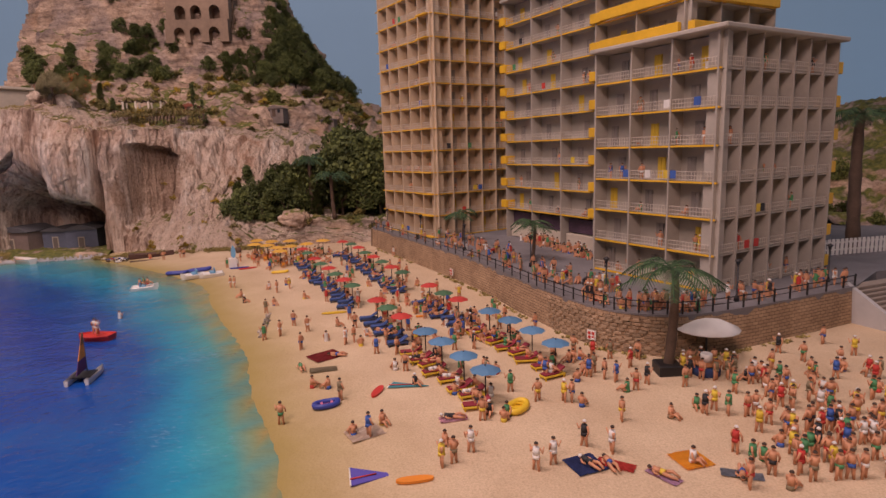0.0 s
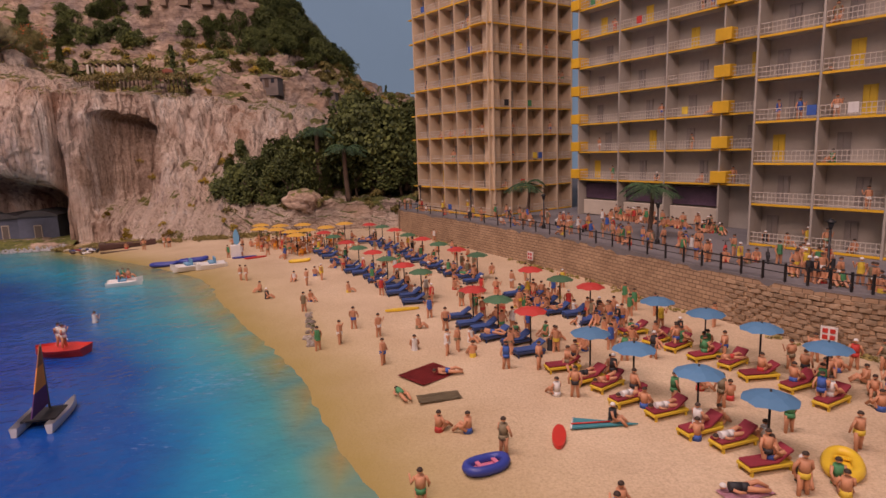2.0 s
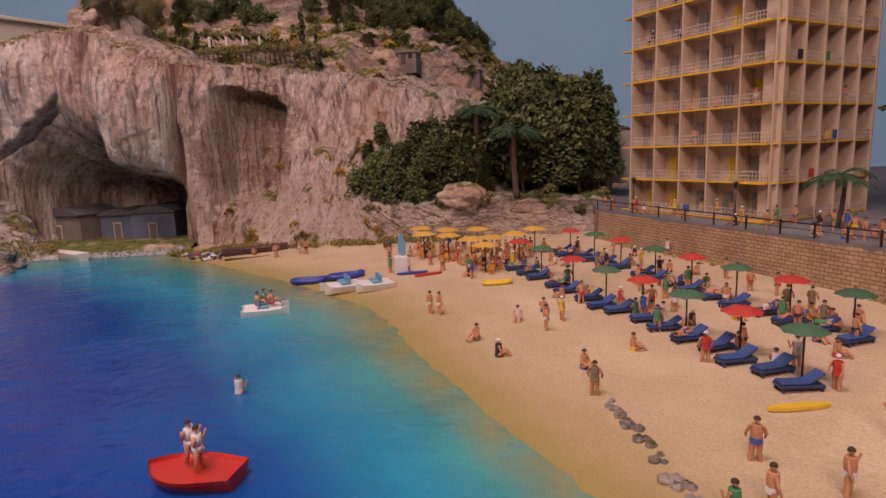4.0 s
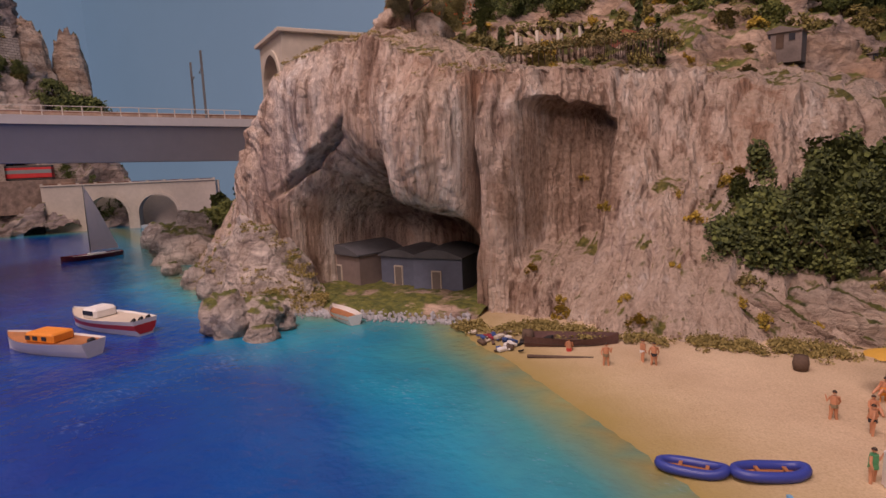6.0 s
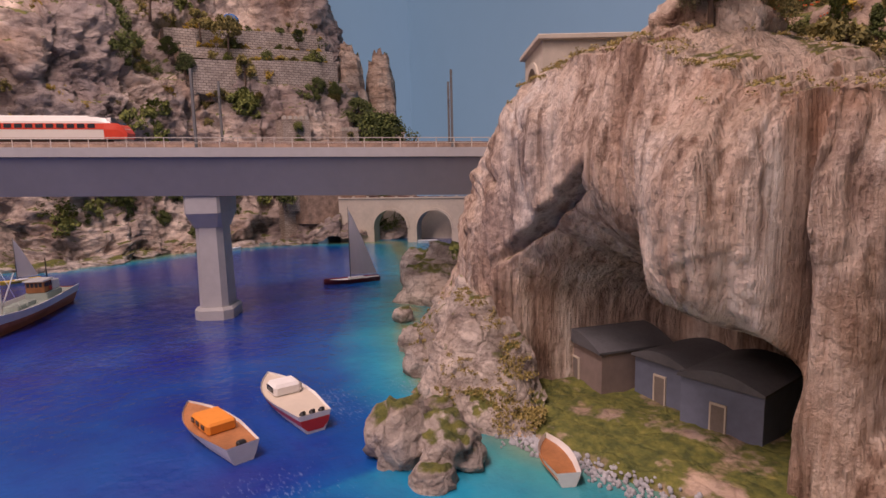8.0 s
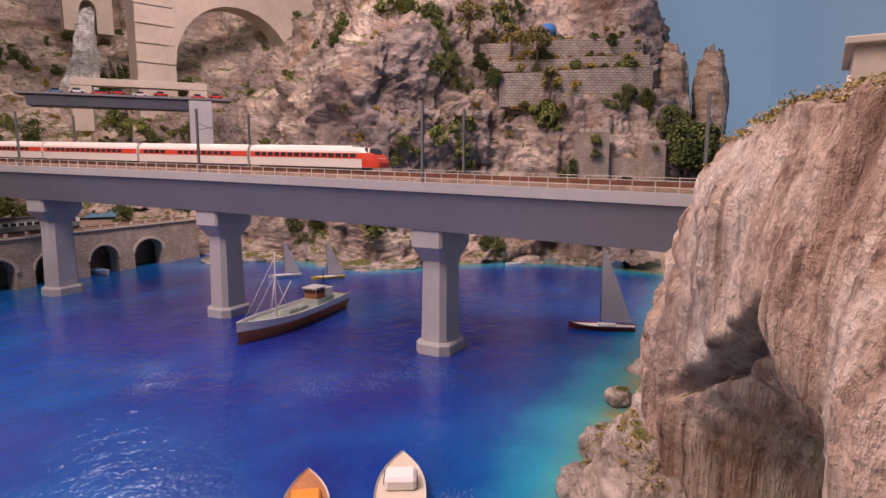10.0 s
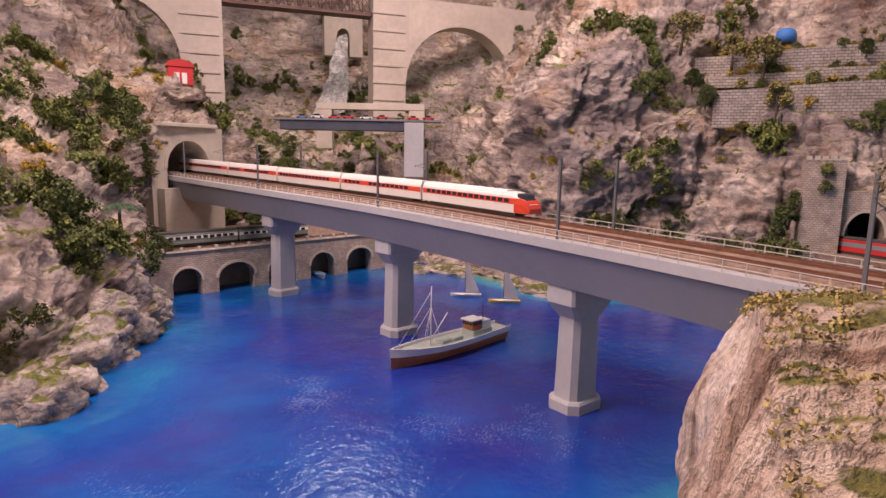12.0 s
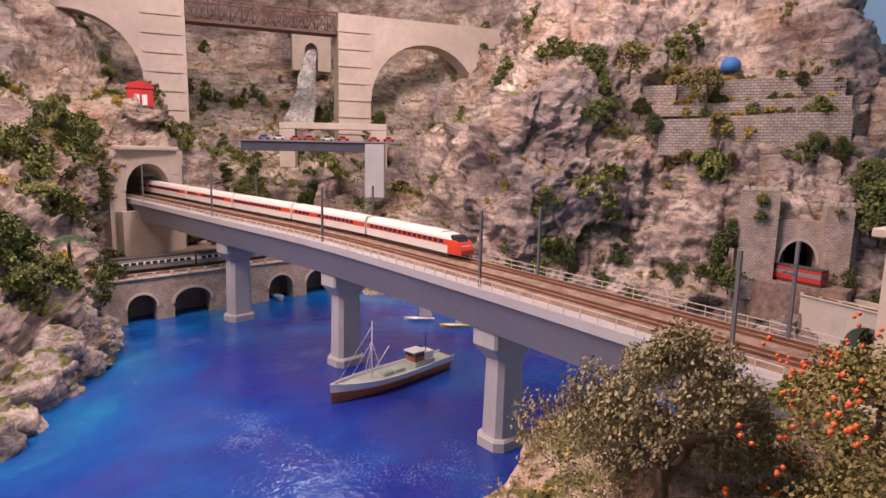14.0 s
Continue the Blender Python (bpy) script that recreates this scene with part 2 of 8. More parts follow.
def water_material():
    m, nt, b = blank("painted_resin_water")
    vec = place(nt)
    at = nt.nodes.new("ShaderNodeAttribute")
    at.attribute_name = "depth"
    wob = calc(nt, "ADD", at.outputs["Fac"], calc(nt, "MULTIPLY", calc(nt, "SUBTRACT", noise_node(nt, vec, 5.0, 5), 0.5), calc(nt, "MULTIPLY", at.outputs["Fac"], 0.9)))
    col = ramp(nt, wob, [(0.0, (0.33, 0.25, 0.08)), (0.05, (0.20, 0.27, 0.15)), (0.13, (0.06, 0.29, 0.31)), (0.27, (0.02, 0.26, 0.42)), (0.48, (0.006, 0.080, 0.32)), (0.8, (0.008, 0.043, 0.28)), (1.0, (0.013, 0.028, 0.23))])
    cloud = ramp(nt, noise_node(nt, vec, 9.0, 7, 0.65), [(0.35, (0.7, 0.75, 0.85)), (0.7, (1.25, 1.2, 1.1))])
    col = mixed(nt, 0.8, col, cloud, "MULTIPLY")
    sheet = calc(nt, "MULTIPLY", ramp(nt, noise_node(nt, vec, 2.3, 5, 0.6), [(0.47, (0, 0, 0)), (0.62, (1, 1, 1))]), at.outputs["Fac"])
    col = mixed(nt, calc(nt, "MULTIPLY", sheet, 0.32), col, (0.008, 0.17, 0.50))
    violet = calc(nt, "MULTIPLY", ramp(nt, noise_node(nt, place(nt, (1.3, 0.8, 1.0)), 3.4, 6, 0.65), [(0.5, (0, 0, 0)), (0.66, (1, 1, 1))]), ramp(nt, at.outputs["Fac"], [(0.8, (0, 0, 0)), (1.0, (1, 1, 1))]))
    col = mixed(nt, calc(nt, "MULTIPLY", violet, 0.5), col, (0.045, 0.028, 0.20))
    # pale flecks: the sparkle of reflections on the ripples, put into the colour
    fleck = noise_node(nt, place(nt, (1.0, 2.6, 1.0)), 130.0, 5, 0.7)
    patch = noise_node(nt, vec, 6.0, 3)
    painted_sparkle = ramp(nt, calc(nt, "MULTIPLY", fleck, calc(nt, "MULTIPLY", patch, 2.0)), [(0.68, (0, 0, 0)), (0.82, (0.28, 0.28, 0.28))])
    col = mixed(nt, painted_sparkle, col, (0.30, 0.42, 0.66))
    nt.links.new(col, b.inputs["Base Color"])
    b.inputs["Roughness"].default_value = 0.09
    b.inputs["IOR"].default_value = 1.45
    h = calc(nt, "ADD", noise_node(nt, vec, 26.0, 3), calc(nt, "MULTIPLY", noise_node(nt, vec, 95.0, 4), 0.45))
    bumped(nt, b, h, 0.6, 0.004)
    return m


SAND, WATER = sand_material(), water_material()


def masonry(name, c1, c2, mortar, wide, high, vert=True, bump=0.8):
    """Courses of small stones, laid along the wall: the length comes from the uv map, in metres."""
    m, nt, b = blank(name)
    uv = nt.nodes.new("ShaderNodeUVMap")
    br = nt.nodes.new("ShaderNodeTexBrick")
    nt.links.new(uv.outputs[0], br.inputs["Vector"])
    br.inputs["Scale"].default_value = 1.0
    br.inputs["Brick Width"].default_value, br.inputs["Row Height"].default_value = wide, high
    br.inputs["Mortar Size"].default_value = high * 0.1
    br.inputs["Color1"].default_value, br.inputs["Color2"].default_value, br.inputs["Mortar"].default_value = (*c1, 1), (*c2, 1), (*mortar, 1)
    vec = place(nt)
    col = mixed(nt, 0.8, br.outputs[0], ramp(nt, noise_node(nt, vec, 30.0, 7, 0.7), [(0.3, (0.55, 0.5, 0.46)), (0.65, (1.1, 1.08, 1.05))]), "MULTIPLY")
    nt.links.new(col, b.inputs["Base Color"])
    b.inputs["Roughness"].default_value = 0.9
    h = calc(nt, "ADD", calc(nt, "SUBTRACT", 1.0, br.outputs[1]), calc(nt, "MULTIPLY", noise_node(nt, vec, 300.0, 5), 0.6))
    bumped(nt, b, h, bump, 0.0015)
    return m


WALLSTONE = masonry("sea_wall_stone", (0.50, 0.35, 0.22), (0.40, 0.27, 0.17), (0.2, 0.14, 0.09), 0.0075, 0.0034)
QUAYSTONE = masonry("quay_stone", (0.56, 0.47, 0.39), (0.44, 0.36, 0.30), (0.26, 0.21, 0.17), 0.010, 0.0055)
TERRACESTONE = masonry("terrace_stone", (0.44, 0.39, 0.34), (0.33, 0.29, 0.26), (0.15, 0.12, 0.1), 0.016, 0.008)
BUFF = paint("buff_concrete", (0.60, 0.47, 0.33), 0.7, 0, 0.12, 60, 0.1)
GREYBUFF = paint("grey_concrete_facade", (0.44, 0.40, 0.35), 0.7, 0, 0.12, 60, 0.1)
YELLOW = paint("yellow_enamel", (0.78, 0.46, 0.03), 0.5, 0, 0.12, 80, 0.05)
RAILGREY = paint("grey_rail_paint", (0.60, 0.54, 0.47), 0.5, 0, 0.1, 80, 0)
DARKIRON = paint("dark_iron", (0.03, 0.028, 0.03), 0.5, 0.3, 0.2, 100, 0)
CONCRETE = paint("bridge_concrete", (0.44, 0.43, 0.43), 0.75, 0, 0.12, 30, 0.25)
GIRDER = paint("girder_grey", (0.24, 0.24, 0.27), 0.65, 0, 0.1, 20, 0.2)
PALECONC = paint("pale_portal_concrete", (0.56, 0.49, 0.40), 0.8, 0, 0.15, 40, 0.25)
VIADUCT = paint("viaduct_plaster", (0.58, 0.50, 0.42), 0.85, 0, 0.2, 14, 0.35)
PAVING = paint("asphalt_paving", (0.20, 0.19, 0.20), 0.85, 0, 0.2, 90, 0.3)
BALLAST = paint("brown_ballast", (0.33, 0.23, 0.17), 0.95, 0, 0.45, 260, 1.0)
RUST = paint("rusty_rail", (0.22, 0.10, 0.06), 0.5, 0.4, 0.3, 200, 0)
# near-black colour that paints the shade deep in the tunnels
TUNNELSHADE = paint("tunnel_black", (0.012, 0.011, 0.011), 0.95, 0, 0.2, 50, 0)
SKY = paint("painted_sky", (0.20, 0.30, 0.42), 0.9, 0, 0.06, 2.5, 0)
# glow added to the painted walls, as the lamps leave them too dark
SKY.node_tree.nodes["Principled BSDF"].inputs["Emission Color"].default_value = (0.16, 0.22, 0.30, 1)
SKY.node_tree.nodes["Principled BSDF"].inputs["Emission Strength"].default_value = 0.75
CEILING = paint("dark_ceiling", (0.05, 0.05, 0.055), 0.9, 0, 0.1, 5, 0)

# ---- mesh helpers ----


def link_mesh(name, bm, material, parent=None, label="", smooth=False):
    me = bpy.data.meshes.new(name)
    bmesh.ops.recalc_face_normals(bm, faces=bm.faces)
    bm.to_mesh(me)
    bm.free()
    for mt in (material if isinstance(material, (list, tuple)) else (material,)):
        me.materials.append(mt)
    if smooth:
        me.polygons.foreach_set("use_smooth", [True] * len(me.polygons))
    ob = new(name, me)
    ob.parent = parent
    if label:
        ob["label"] = label
    return ob


def part(name, bm, material, parent, label="", smooth=False):
    return link_mesh(name, bm, material, parent, label, smooth)


def again(ob, parent, m):
    """Another piece on the same mesh."""
    o = new(ob.name.split(".")[0], ob.data)
    o.parent, o.matrix_basis = parent, m
    return o


def base(name, x, y, z, turn=0.0, label="", category="", group="", kind=""):
    e = new(name)
    e.empty_display_size = 0.01
    e.matrix_basis = pose(x, y, z, 0, 0, turn)
    return tagged(e, label, category, group, kind)


def box(bm, x0, x1, y0, y1, z0, z1, mat=0, m=None, bevel=0.0):
    vs = [bm.verts.new(v) for v in ((x0, y0, z0), (x1, y0, z0), (x1, y1, z0), (x0, y1, z0), (x0, y0, z1), (x1, y0, z1), (x1, y1, z1), (x0, y1, z1))]
    fs = [bm.faces.new([vs[i] for i in q]) for q in ((0, 3, 2, 1), (4, 5, 6, 7), (0, 1, 5, 4), (1, 2, 6, 5), (2, 3, 7, 6), (3, 0, 4, 7))]
    for f in fs:
        f.material_index = mat
    if bevel:
        es = list({e for f in fs for e in f.edges})
        bmesh.ops.bevel(bm, geom=es, offset=bevel, segments=1, affect="EDGES")
    if m is not None:
        bmesh.ops.transform(bm, matrix=m, verts=vs if not bevel else [v for v in bm.verts])
    return vs


def tube(bm, pts, radii, sides=6, mat=0, cap=True):
    """A tapered tube along points."""
    rings = []
    pts = [Vector(p) for p in pts]
    for i, p in enumerate(pts):
        d = (pts[min(i + 1, len(pts) - 1)] - pts[max(i - 1, 0)]).normalized()
        u = d.orthogonal().normalized() if i == 0 else (u - d * u.dot(d)).normalized()
        w = d.cross(u)
        r = radii[i] if isinstance(radii, (list, tuple)) else radii
        rings.append([bm.verts.new(p + (u * math.cos(a) + w * math.sin(a)) * r) for a in (2 * math.pi * k / sides for k in range(sides))])
    for a, b in zip(rings, rings[1:]):
        for k in range(sides):
            f = bm.faces.new((a[k], a[(k + 1) % sides], b[(k + 1) % sides], b[k]))
            f.material_index = mat
            f.smooth = True
    if cap:
        for r in (list(reversed(rings[0])), rings[-1]):
            bm.faces.new(r).material_index = mat
    return rings


def lathe(bm, prof, sides=12, mat=0, centre=(0, 0), sx=1.0, sy=1.0):
    rings = []
    for r, z in prof:
        rings.append([bm.verts.new((centre[0] + sx * r * math.cos(2 * math.pi * k / sides), centre[1] + sy * r * math.sin(2 * math.pi * k / sides), z)) for k in range(sides)])
    for a, b in zip(rings, rings[1:]):
        for k in range(sides):
            f = bm.faces.new((a[k], a[(k + 1) % sides], b[(k + 1) % sides], b[k]))
            f.material_index = mat
            f.smooth = True
    for r in (list(reversed(rings[0])), rings[-1]):
        bm.faces.new(r).material_index = mat


def prism(bm, outline, z0, z1, mat=0):
    """A flat plate of that outline."""
    lo = [bm.verts.new((x, y, z0)) for x, y in outline]
    hi = [bm.verts.new((x, y, z1)) for x, y in outline]
    n = len(outline)
    fs = [bm.faces.new(list(reversed(lo))), bm.faces.new(hi)]
    for k in range(n):
        fs.append(bm.faces.new((lo[k], lo[(k + 1) % n], hi[(k + 1) % n], hi[k])))
    for f in fs:
        f.material_index = mat


def spline(pts, s):
    """Catmull-Rom through points; s runs from 0 to 1."""
    n = len(pts) - 1
    f = min(max(s, 0.0), 1.0) * n
    i = min(int(f), n - 1)
    t = f - i
    p0, p1, p2, p3 = (np.array(pts[min(max(k, 0), n)], float) for k in (i - 1, i, i + 1, i + 2))
    return 0.5 * (2 * p1 + (p2 - p0) * t + (2 * p0 - 5 * p1 + 4 * p2 - p3) * t * t + (3 * p1 - p0 - 3 * p2 + p3) * t ** 3)


def loft(name, curves, nu, nv, rough, material, rough_scale=9.0, strata=0.0, flutes=0.0, shape=None, blocks=2.2, holes=(), label="", category="rock", kind="structure", facet=1.0):
    """A rock face over several level curves from foot to crest, roughened by fractal relief. Returns the object and its points and normals."""
    cu = [[spline(c, i / (nu - 1)) for i in range(nu)] for c in curves]
    P = np.zeros((nv, nu, 3))
    for i in range(nu):
        col = [cu[k][i] for k in range(len(curves))]
        for j in range(nv):
            P[j, i] = spline(col, j / (nv - 1))
    du = np.gradient(P, axis=1)
    dv = np.gradient(P, axis=0)
    N = np.cross(du, dv)
    N /= np.linalg.norm(N, axis=2, keepdims=True) + 1e-9
    Q = P.copy()
    for j in range(nv):
        for i in range(nu):
            p = Vector(P[j, i])
            w = p + 0.02 * noise.noise_vector(p * 11)
            h = 1.1 * (noise.ridged_multi_fractal(w * rough_scale * 0.6, 0.9, 2.1, 7, 1.0, 2.0) - 1.1) + 0.6 * noise.fractal(w * rough_scale * 0.5, 0.8, 2.0, 6)
            cell = noise.voronoi(Vector((w.x, w.y, w.z * 1.4)) * rough_scale * blocks)[0]
            h += 0.3 * (cell[1] - cell[0]) + 0.12 * noise.fractal(p * rough_scale * 7, 0.7, 2.0, 4)
            for size, share in ((0.75, 1.1), (2.4, 0.6)):
                at = Vector((w.x, w.y, w.z * 0.8)) * rough_scale * size
                seat = noise.voronoi(at)[1][0]
                h += facet * share * ((at - seat).dot(noise.noise_vector(seat * 7.3)) * 1.6 + 0.5 * noise.noise(seat * 3.7))
            d = rough * h
            if strata:
                lay = (p.z + 0.25 * p.x + 0.12 * p.y) * 34 + 2.5 * noise.noise(p * 4)
                d += strata * ((lay % 1.0) ** 2 + 0.6 * ((lay * 2.7) % 1.0) - 0.5)
            if flutes:
                side = p.x + 0.28 * max(0.0, -0.9 - p.x) * p.z * 9
                d += flutes * (1 - 2 * abs(noise.noise(Vector((side * 38 + 1.2 * noise.noise(p * 9), 0.3, p.z * 2.5)))) + 0.8 * (0.4 - abs(noise.noise(Vector((side * 130 + noise.noise(p * 30), 1.7, p.z * 6))))))
            q = p + Vector(N[j, i]) * d
            if shape:
                q = shape(q, Vector(N[j, i]))
            Q[j, i] = q
    vs = Q.reshape(-1, 3)
    fs = []
    for j in range(nv - 1):
        for i in range(nu - 1):
            c = (Q[j, i] + Q[j + 1, i + 1]) / 2
            if any(abs(c[0] - hx) < rx and abs(c[1] - hy) < ry and abs(c[2] - hz) < rz for hx, hy, hz, rx, ry, rz in holes):
                continue
            a = j * nu + i
            fs.append((a, a + 1, a + nu + 1, a + nu))
    me = bpy.data.meshes.new(name)
    me.from_pydata(vs.tolist(), [], fs)
    me.materials.append(material)
    me.polygons.foreach_set("use_smooth", [True] * len(me.polygons))
    ob = tagged(new(name, me), label, category, kind=kind)
    du, dv = np.gradient(Q, axis=1), np.gradient(Q, axis=0)
    N2 = np.cross(du, dv)
    N2 /= np.linalg.norm(N2, axis=2, keepdims=True) + 1e-9
    return ob, vs, N2.reshape(-1, 3)


def near_line(x, y, line):
    """The signed distance from a polyline in plan: positive on its right-hand side."""
    best, sign = 9.0, 1.0
    for (ax, ay), (bx, by) in zip(line, line[1:]):
        dx, dy = bx - ax, by - ay
        t = min(max(((x - ax) * dx + (y - ay) * dy) / (dx * dx + dy * dy), 0), 1)
        ex, ey = x - ax - t * dx, y - ay - t * dy
        d = math.hypot(ex, ey)
        if d < best:
            best, sign = d, (-1.0 if dx * ey - dy * ex > 0 else 1.0)
    return best * sign


# ---- the setting: water, sand, promenade ----
SHORE = [(-0.88, 1.30), (-0.78, 1.30), (-0.70, 1.22), (-0.61, 1.155), (-0.50, 1.06), (-0.40, 0.965), (-0.33, 0.82), (-0.262, 0.695),
         (-0.205, 0.59), (-0.165, 0.48), (-0.12, 0.39), (-0.085, 0.27), (-0.06, 0.1), (-0.04, -0.4)]
COAST = [(-0.9, 1.27), (-1.1, 1.25), (-1.3, 1.33), (-1.7, 1.55), (-2.2, 1.76), (-2.4, 1.5), (-2.43, 1.25), (-2.29, 0.9), (-2.45, 0.6), (-2.3, 0.2), (-1.66, 0.05), (-1.5, 0.25), (-1.2, 0.42), (-0.9, 0.3)]


def grid_sheet(name, x0, x1, y0, y1, step, height, attr, material, keep=None):
    nx, ny = int((x1 - x0) / step) + 1, int((y1 - y0) / step) + 1
    vs, at = [], []
    for j in range(ny):
        for i in range(nx):
            x, y = x0 + i * step, y0 + j * step
            z, a = height(x, y)
            vs.append((x, y, z))
            at.append(a)
    fs = []
    for j in range(ny - 1):
        for i in range(nx - 1):
            a = j * nx + i
            if keep is None or keep(vs[a][0], vs[a][1]):
                fs.append((a, a + 1, a + nx + 1, a + nx))
    me = bpy.data.meshes.new(name)
    me.from_pydata(vs, [], fs)
    me.materials.append(material)
    me.polygons.foreach_set("use_smooth", [True] * len(me.polygons))
    layer = me.attributes.new(attr, "FLOAT", "POINT")
    layer.data.foreach_set("value", at)
    return new(name, me)


def water_height(x, y):
    d = min(abs(near_line(x, y, SHORE)), abs(near_line(x, y, COAST)) * 0.9)
    if x < -0.95 and y < 0.6:
        return 0.0, min(max(d / 0.22, 0.46), 1.0)
    return 0.0, min(d / 0.20, 1.0) if x < -0.95 else min(d / (0.22 + 0.16 * min(max((y - 0.65) / 0.35, 0.0), 1.0)), 0.80)


def sand_height(x, y):
    d = near_line(x, y, SHORE)
    d = -d
    n = noise.noise(Vector((x * 9, y * 9, 0))) * 0.0012
    if d < 0:
        return max(d * 0.12, -0.03), d
    return min(d * 0.06, 0.004) + min(d, 0.35) * 0.018 + n, d


water = tagged(grid_sheet("water", -2.9, 0.1, -0.2, 2.3, 0.03, water_height, "depth", WATER), "glossy painted blue water turning turquoise near shore", "water", kind="structure")
sand = tagged(grid_sheet("beach_sand", -0.95, 0.9, -0.4, 1.5, 0.012, sand_height, "shore", SAND, lambda x, y: near_line(x, y, SHORE) < 0.12),
              "pale golden beach sand, ochre along the waterline", "sand", kind="structure")


def ground(x, y):
    return sand_height(x, y)[0] if near_line(x, y, SHORE) < 0 else 0.0


PROM = 0.05
SEAWALL = [(-0.150, 1.265), (-0.085, 1.13), (-0.023, 0.998), (0.022, 0.905), (0.061, 0.81), (0.092, 0.72), (0.118, 0.65), (0.145, 0.592), (0.175, 0.557), (0.22, 0.541), (0.281, 0.556),
           (0.356, 0.588), (0.447, 0.63)]


def ribbon_wall(name, line, z0, z1, thick, material, lean=0.0, label="", category="wall", kind="structure", parent=None, foot=None, top=None):
    """A masonry wall along a plan line with lengths in its uv map; foot and top may give other heights at each end."""
    bm = bmesh.new()
    uvl = bm.loops.layers.uv.new("UVMap")
    n = max(2, int(60 * len(line) / 6))
    pts = [spline(line, i / n) for i in range(n + 1)]
    run, prev, cols = 0.0, None, []
    for i, p in enumerate(pts):
        q = pts[min(i + 1, n)] - pts[max(i - 1, 0)]
        q = q / (np.linalg.norm(q) + 1e-9)
        nrm = np.array((q[1], -q[0]))
        if prev is not None:
            run += float(np.linalg.norm(p - prev))
        prev = p
        s = i / n
        za = z0 if foot is None else foot[0] + (foot[1] - foot[0]) * s
        zb = z1 if top is None else top[0] + (top[1] - top[0]) * s
        wob = 0.0006 * noise.noise(Vector((p[0] * 60, p[1] * 60, 0)))
        row = []
        for off, z in ((lean + wob, za), (wob, zb), (-thick, zb), (-thick, za)):
            row.append((bm.verts.new((p[0] - nrm[0] * off * -1, p[1] - nrm[1] * off * -1, z)), run, z))
        cols.append(row)
    for a, b in zip(cols, cols[1:]):
        for k in range(4):
            quad = (a[k], b[k], b[(k + 1) % 4], a[(k + 1) % 4])
            f = bm.faces.new([v[0] for v in quad])
            for l, v in zip(f.loops, quad):
                l[uvl].uv = (v[1], v[2] if k != 1 else v[2] + (0.004 if v in (a[2], b[2]) else 0))
    for c in (cols[0], cols[-1]):
        f = bm.faces.new([v[0] for v in c])
    ob = link_mesh(name, bm, material, parent)
    return tagged(ob, label, category, kind=kind) if parent is None else ob


ribbon_wall("sea_wall", SEAWALL, -0.004, PROM - 0.002, 0.012, WALLSTONE, 0.003, "curved coursed stone sea wall holding the promenade", "wall")
bm = bmesh.new()
edge = [tuple(spline(SEAWALL, i / 60)) for i in range(61)]
prism(bm, edge + [(0.52, 0.70), (1.6, 0.9), (1.6, 2.2), (-0.1, 2.2), (-0.128, 1.5)], PROM - 0.012, PROM)
tagged(link_mesh("promenade", bm, PAVING), "grey paved seaside promenade on top of the sea wall", "pavement", kind="structure")

ribbon_wall("sea_wall_return", [(-0.120, 1.60), (-0.132, 1.42), (-0.152, 1.262)], -0.004, PROM - 0.002, 0.012, WALLSTONE, 0.002, "stone return of the sea wall beside the rocks", "wall")

# ---- rock ----


def smooth01(a, b, x):
    t = min(max((x - a) / (b - a), 0), 1)
    return t * t * (3 - 2 * t)


def cave_shape(q, n):
    """The grotto hollowed into the headland, with a tongue of rock hanging at its side."""
    x, z = q.x, q.z
    lip = 0.227 + 0.756 * (x + 0.914)
    roof = lip if x < -0.905 else 0.234 - 0.9 * max(0, x + 0.885)
    soft = 0.008 + 0.10 * smooth01(-0.93, -0.88, x)
    left = smooth01(-1.03, -0.95, x - 0.25 * max(0, z - 0.1))
    tip = smooth01(0.095, 0.13, z + 9 * (x + 0.81) ** 2 * -1)
    right = (1 - smooth01(-0.862, -0.842, x)) * tip + (1 - smooth01(-0.775, -0.755, x)) * (1 - tip)
    under = 1 - smooth01(roof - soft, roof, z)
    low = 0.35 + 0.65 * smooth01(-0.02, 0.03, z) if z < 0.03 else 1.0
    dep = 0.19 * left * right * under * low * (1.0 - 0.88 * smooth01(0.06, 0.20, z))
    crease = math.exp(-((z - lip + 0.004) / 0.0045) ** 2) * smooth01(-1.04, -1.0, x) * (1 - smooth01(-0.92, -0.9, x))
    cleft = math.exp(-((x + 0.757) / 0.006) ** 2) * smooth01(0.05, 0.12, z) * (1 - smooth01(0.27, 0.3, z))
    zz = z
    z = z + 0.018 * noise.noise(Vector((x * 28, 0, q.z * 14))) + 0.008 * noise.noise(Vector((x * 90, 4, q.z * 60)))
    hollow = smooth01(-0.722, -0.70, x) * (1 - smooth01(-0.645, -0.622, x)) * smooth01(0.04, 0.09, z) * (1 - smooth01(0.236 - 0.40 * max(0, x + 0.68), 0.250 - 0.40 * max(0, x + 0.68), z))
    z = zz
    bulge = math.exp(-((x + 0.80) / 0.035) ** 2) * smooth01(0.09, 0.15, z) * (1 - smooth01(0.2, 0.29, z))
    return Vector((x, q.y + dep + 0.022 * crease + 0.04 * cleft + 0.06 * hollow - 0.032 * bulge, z))


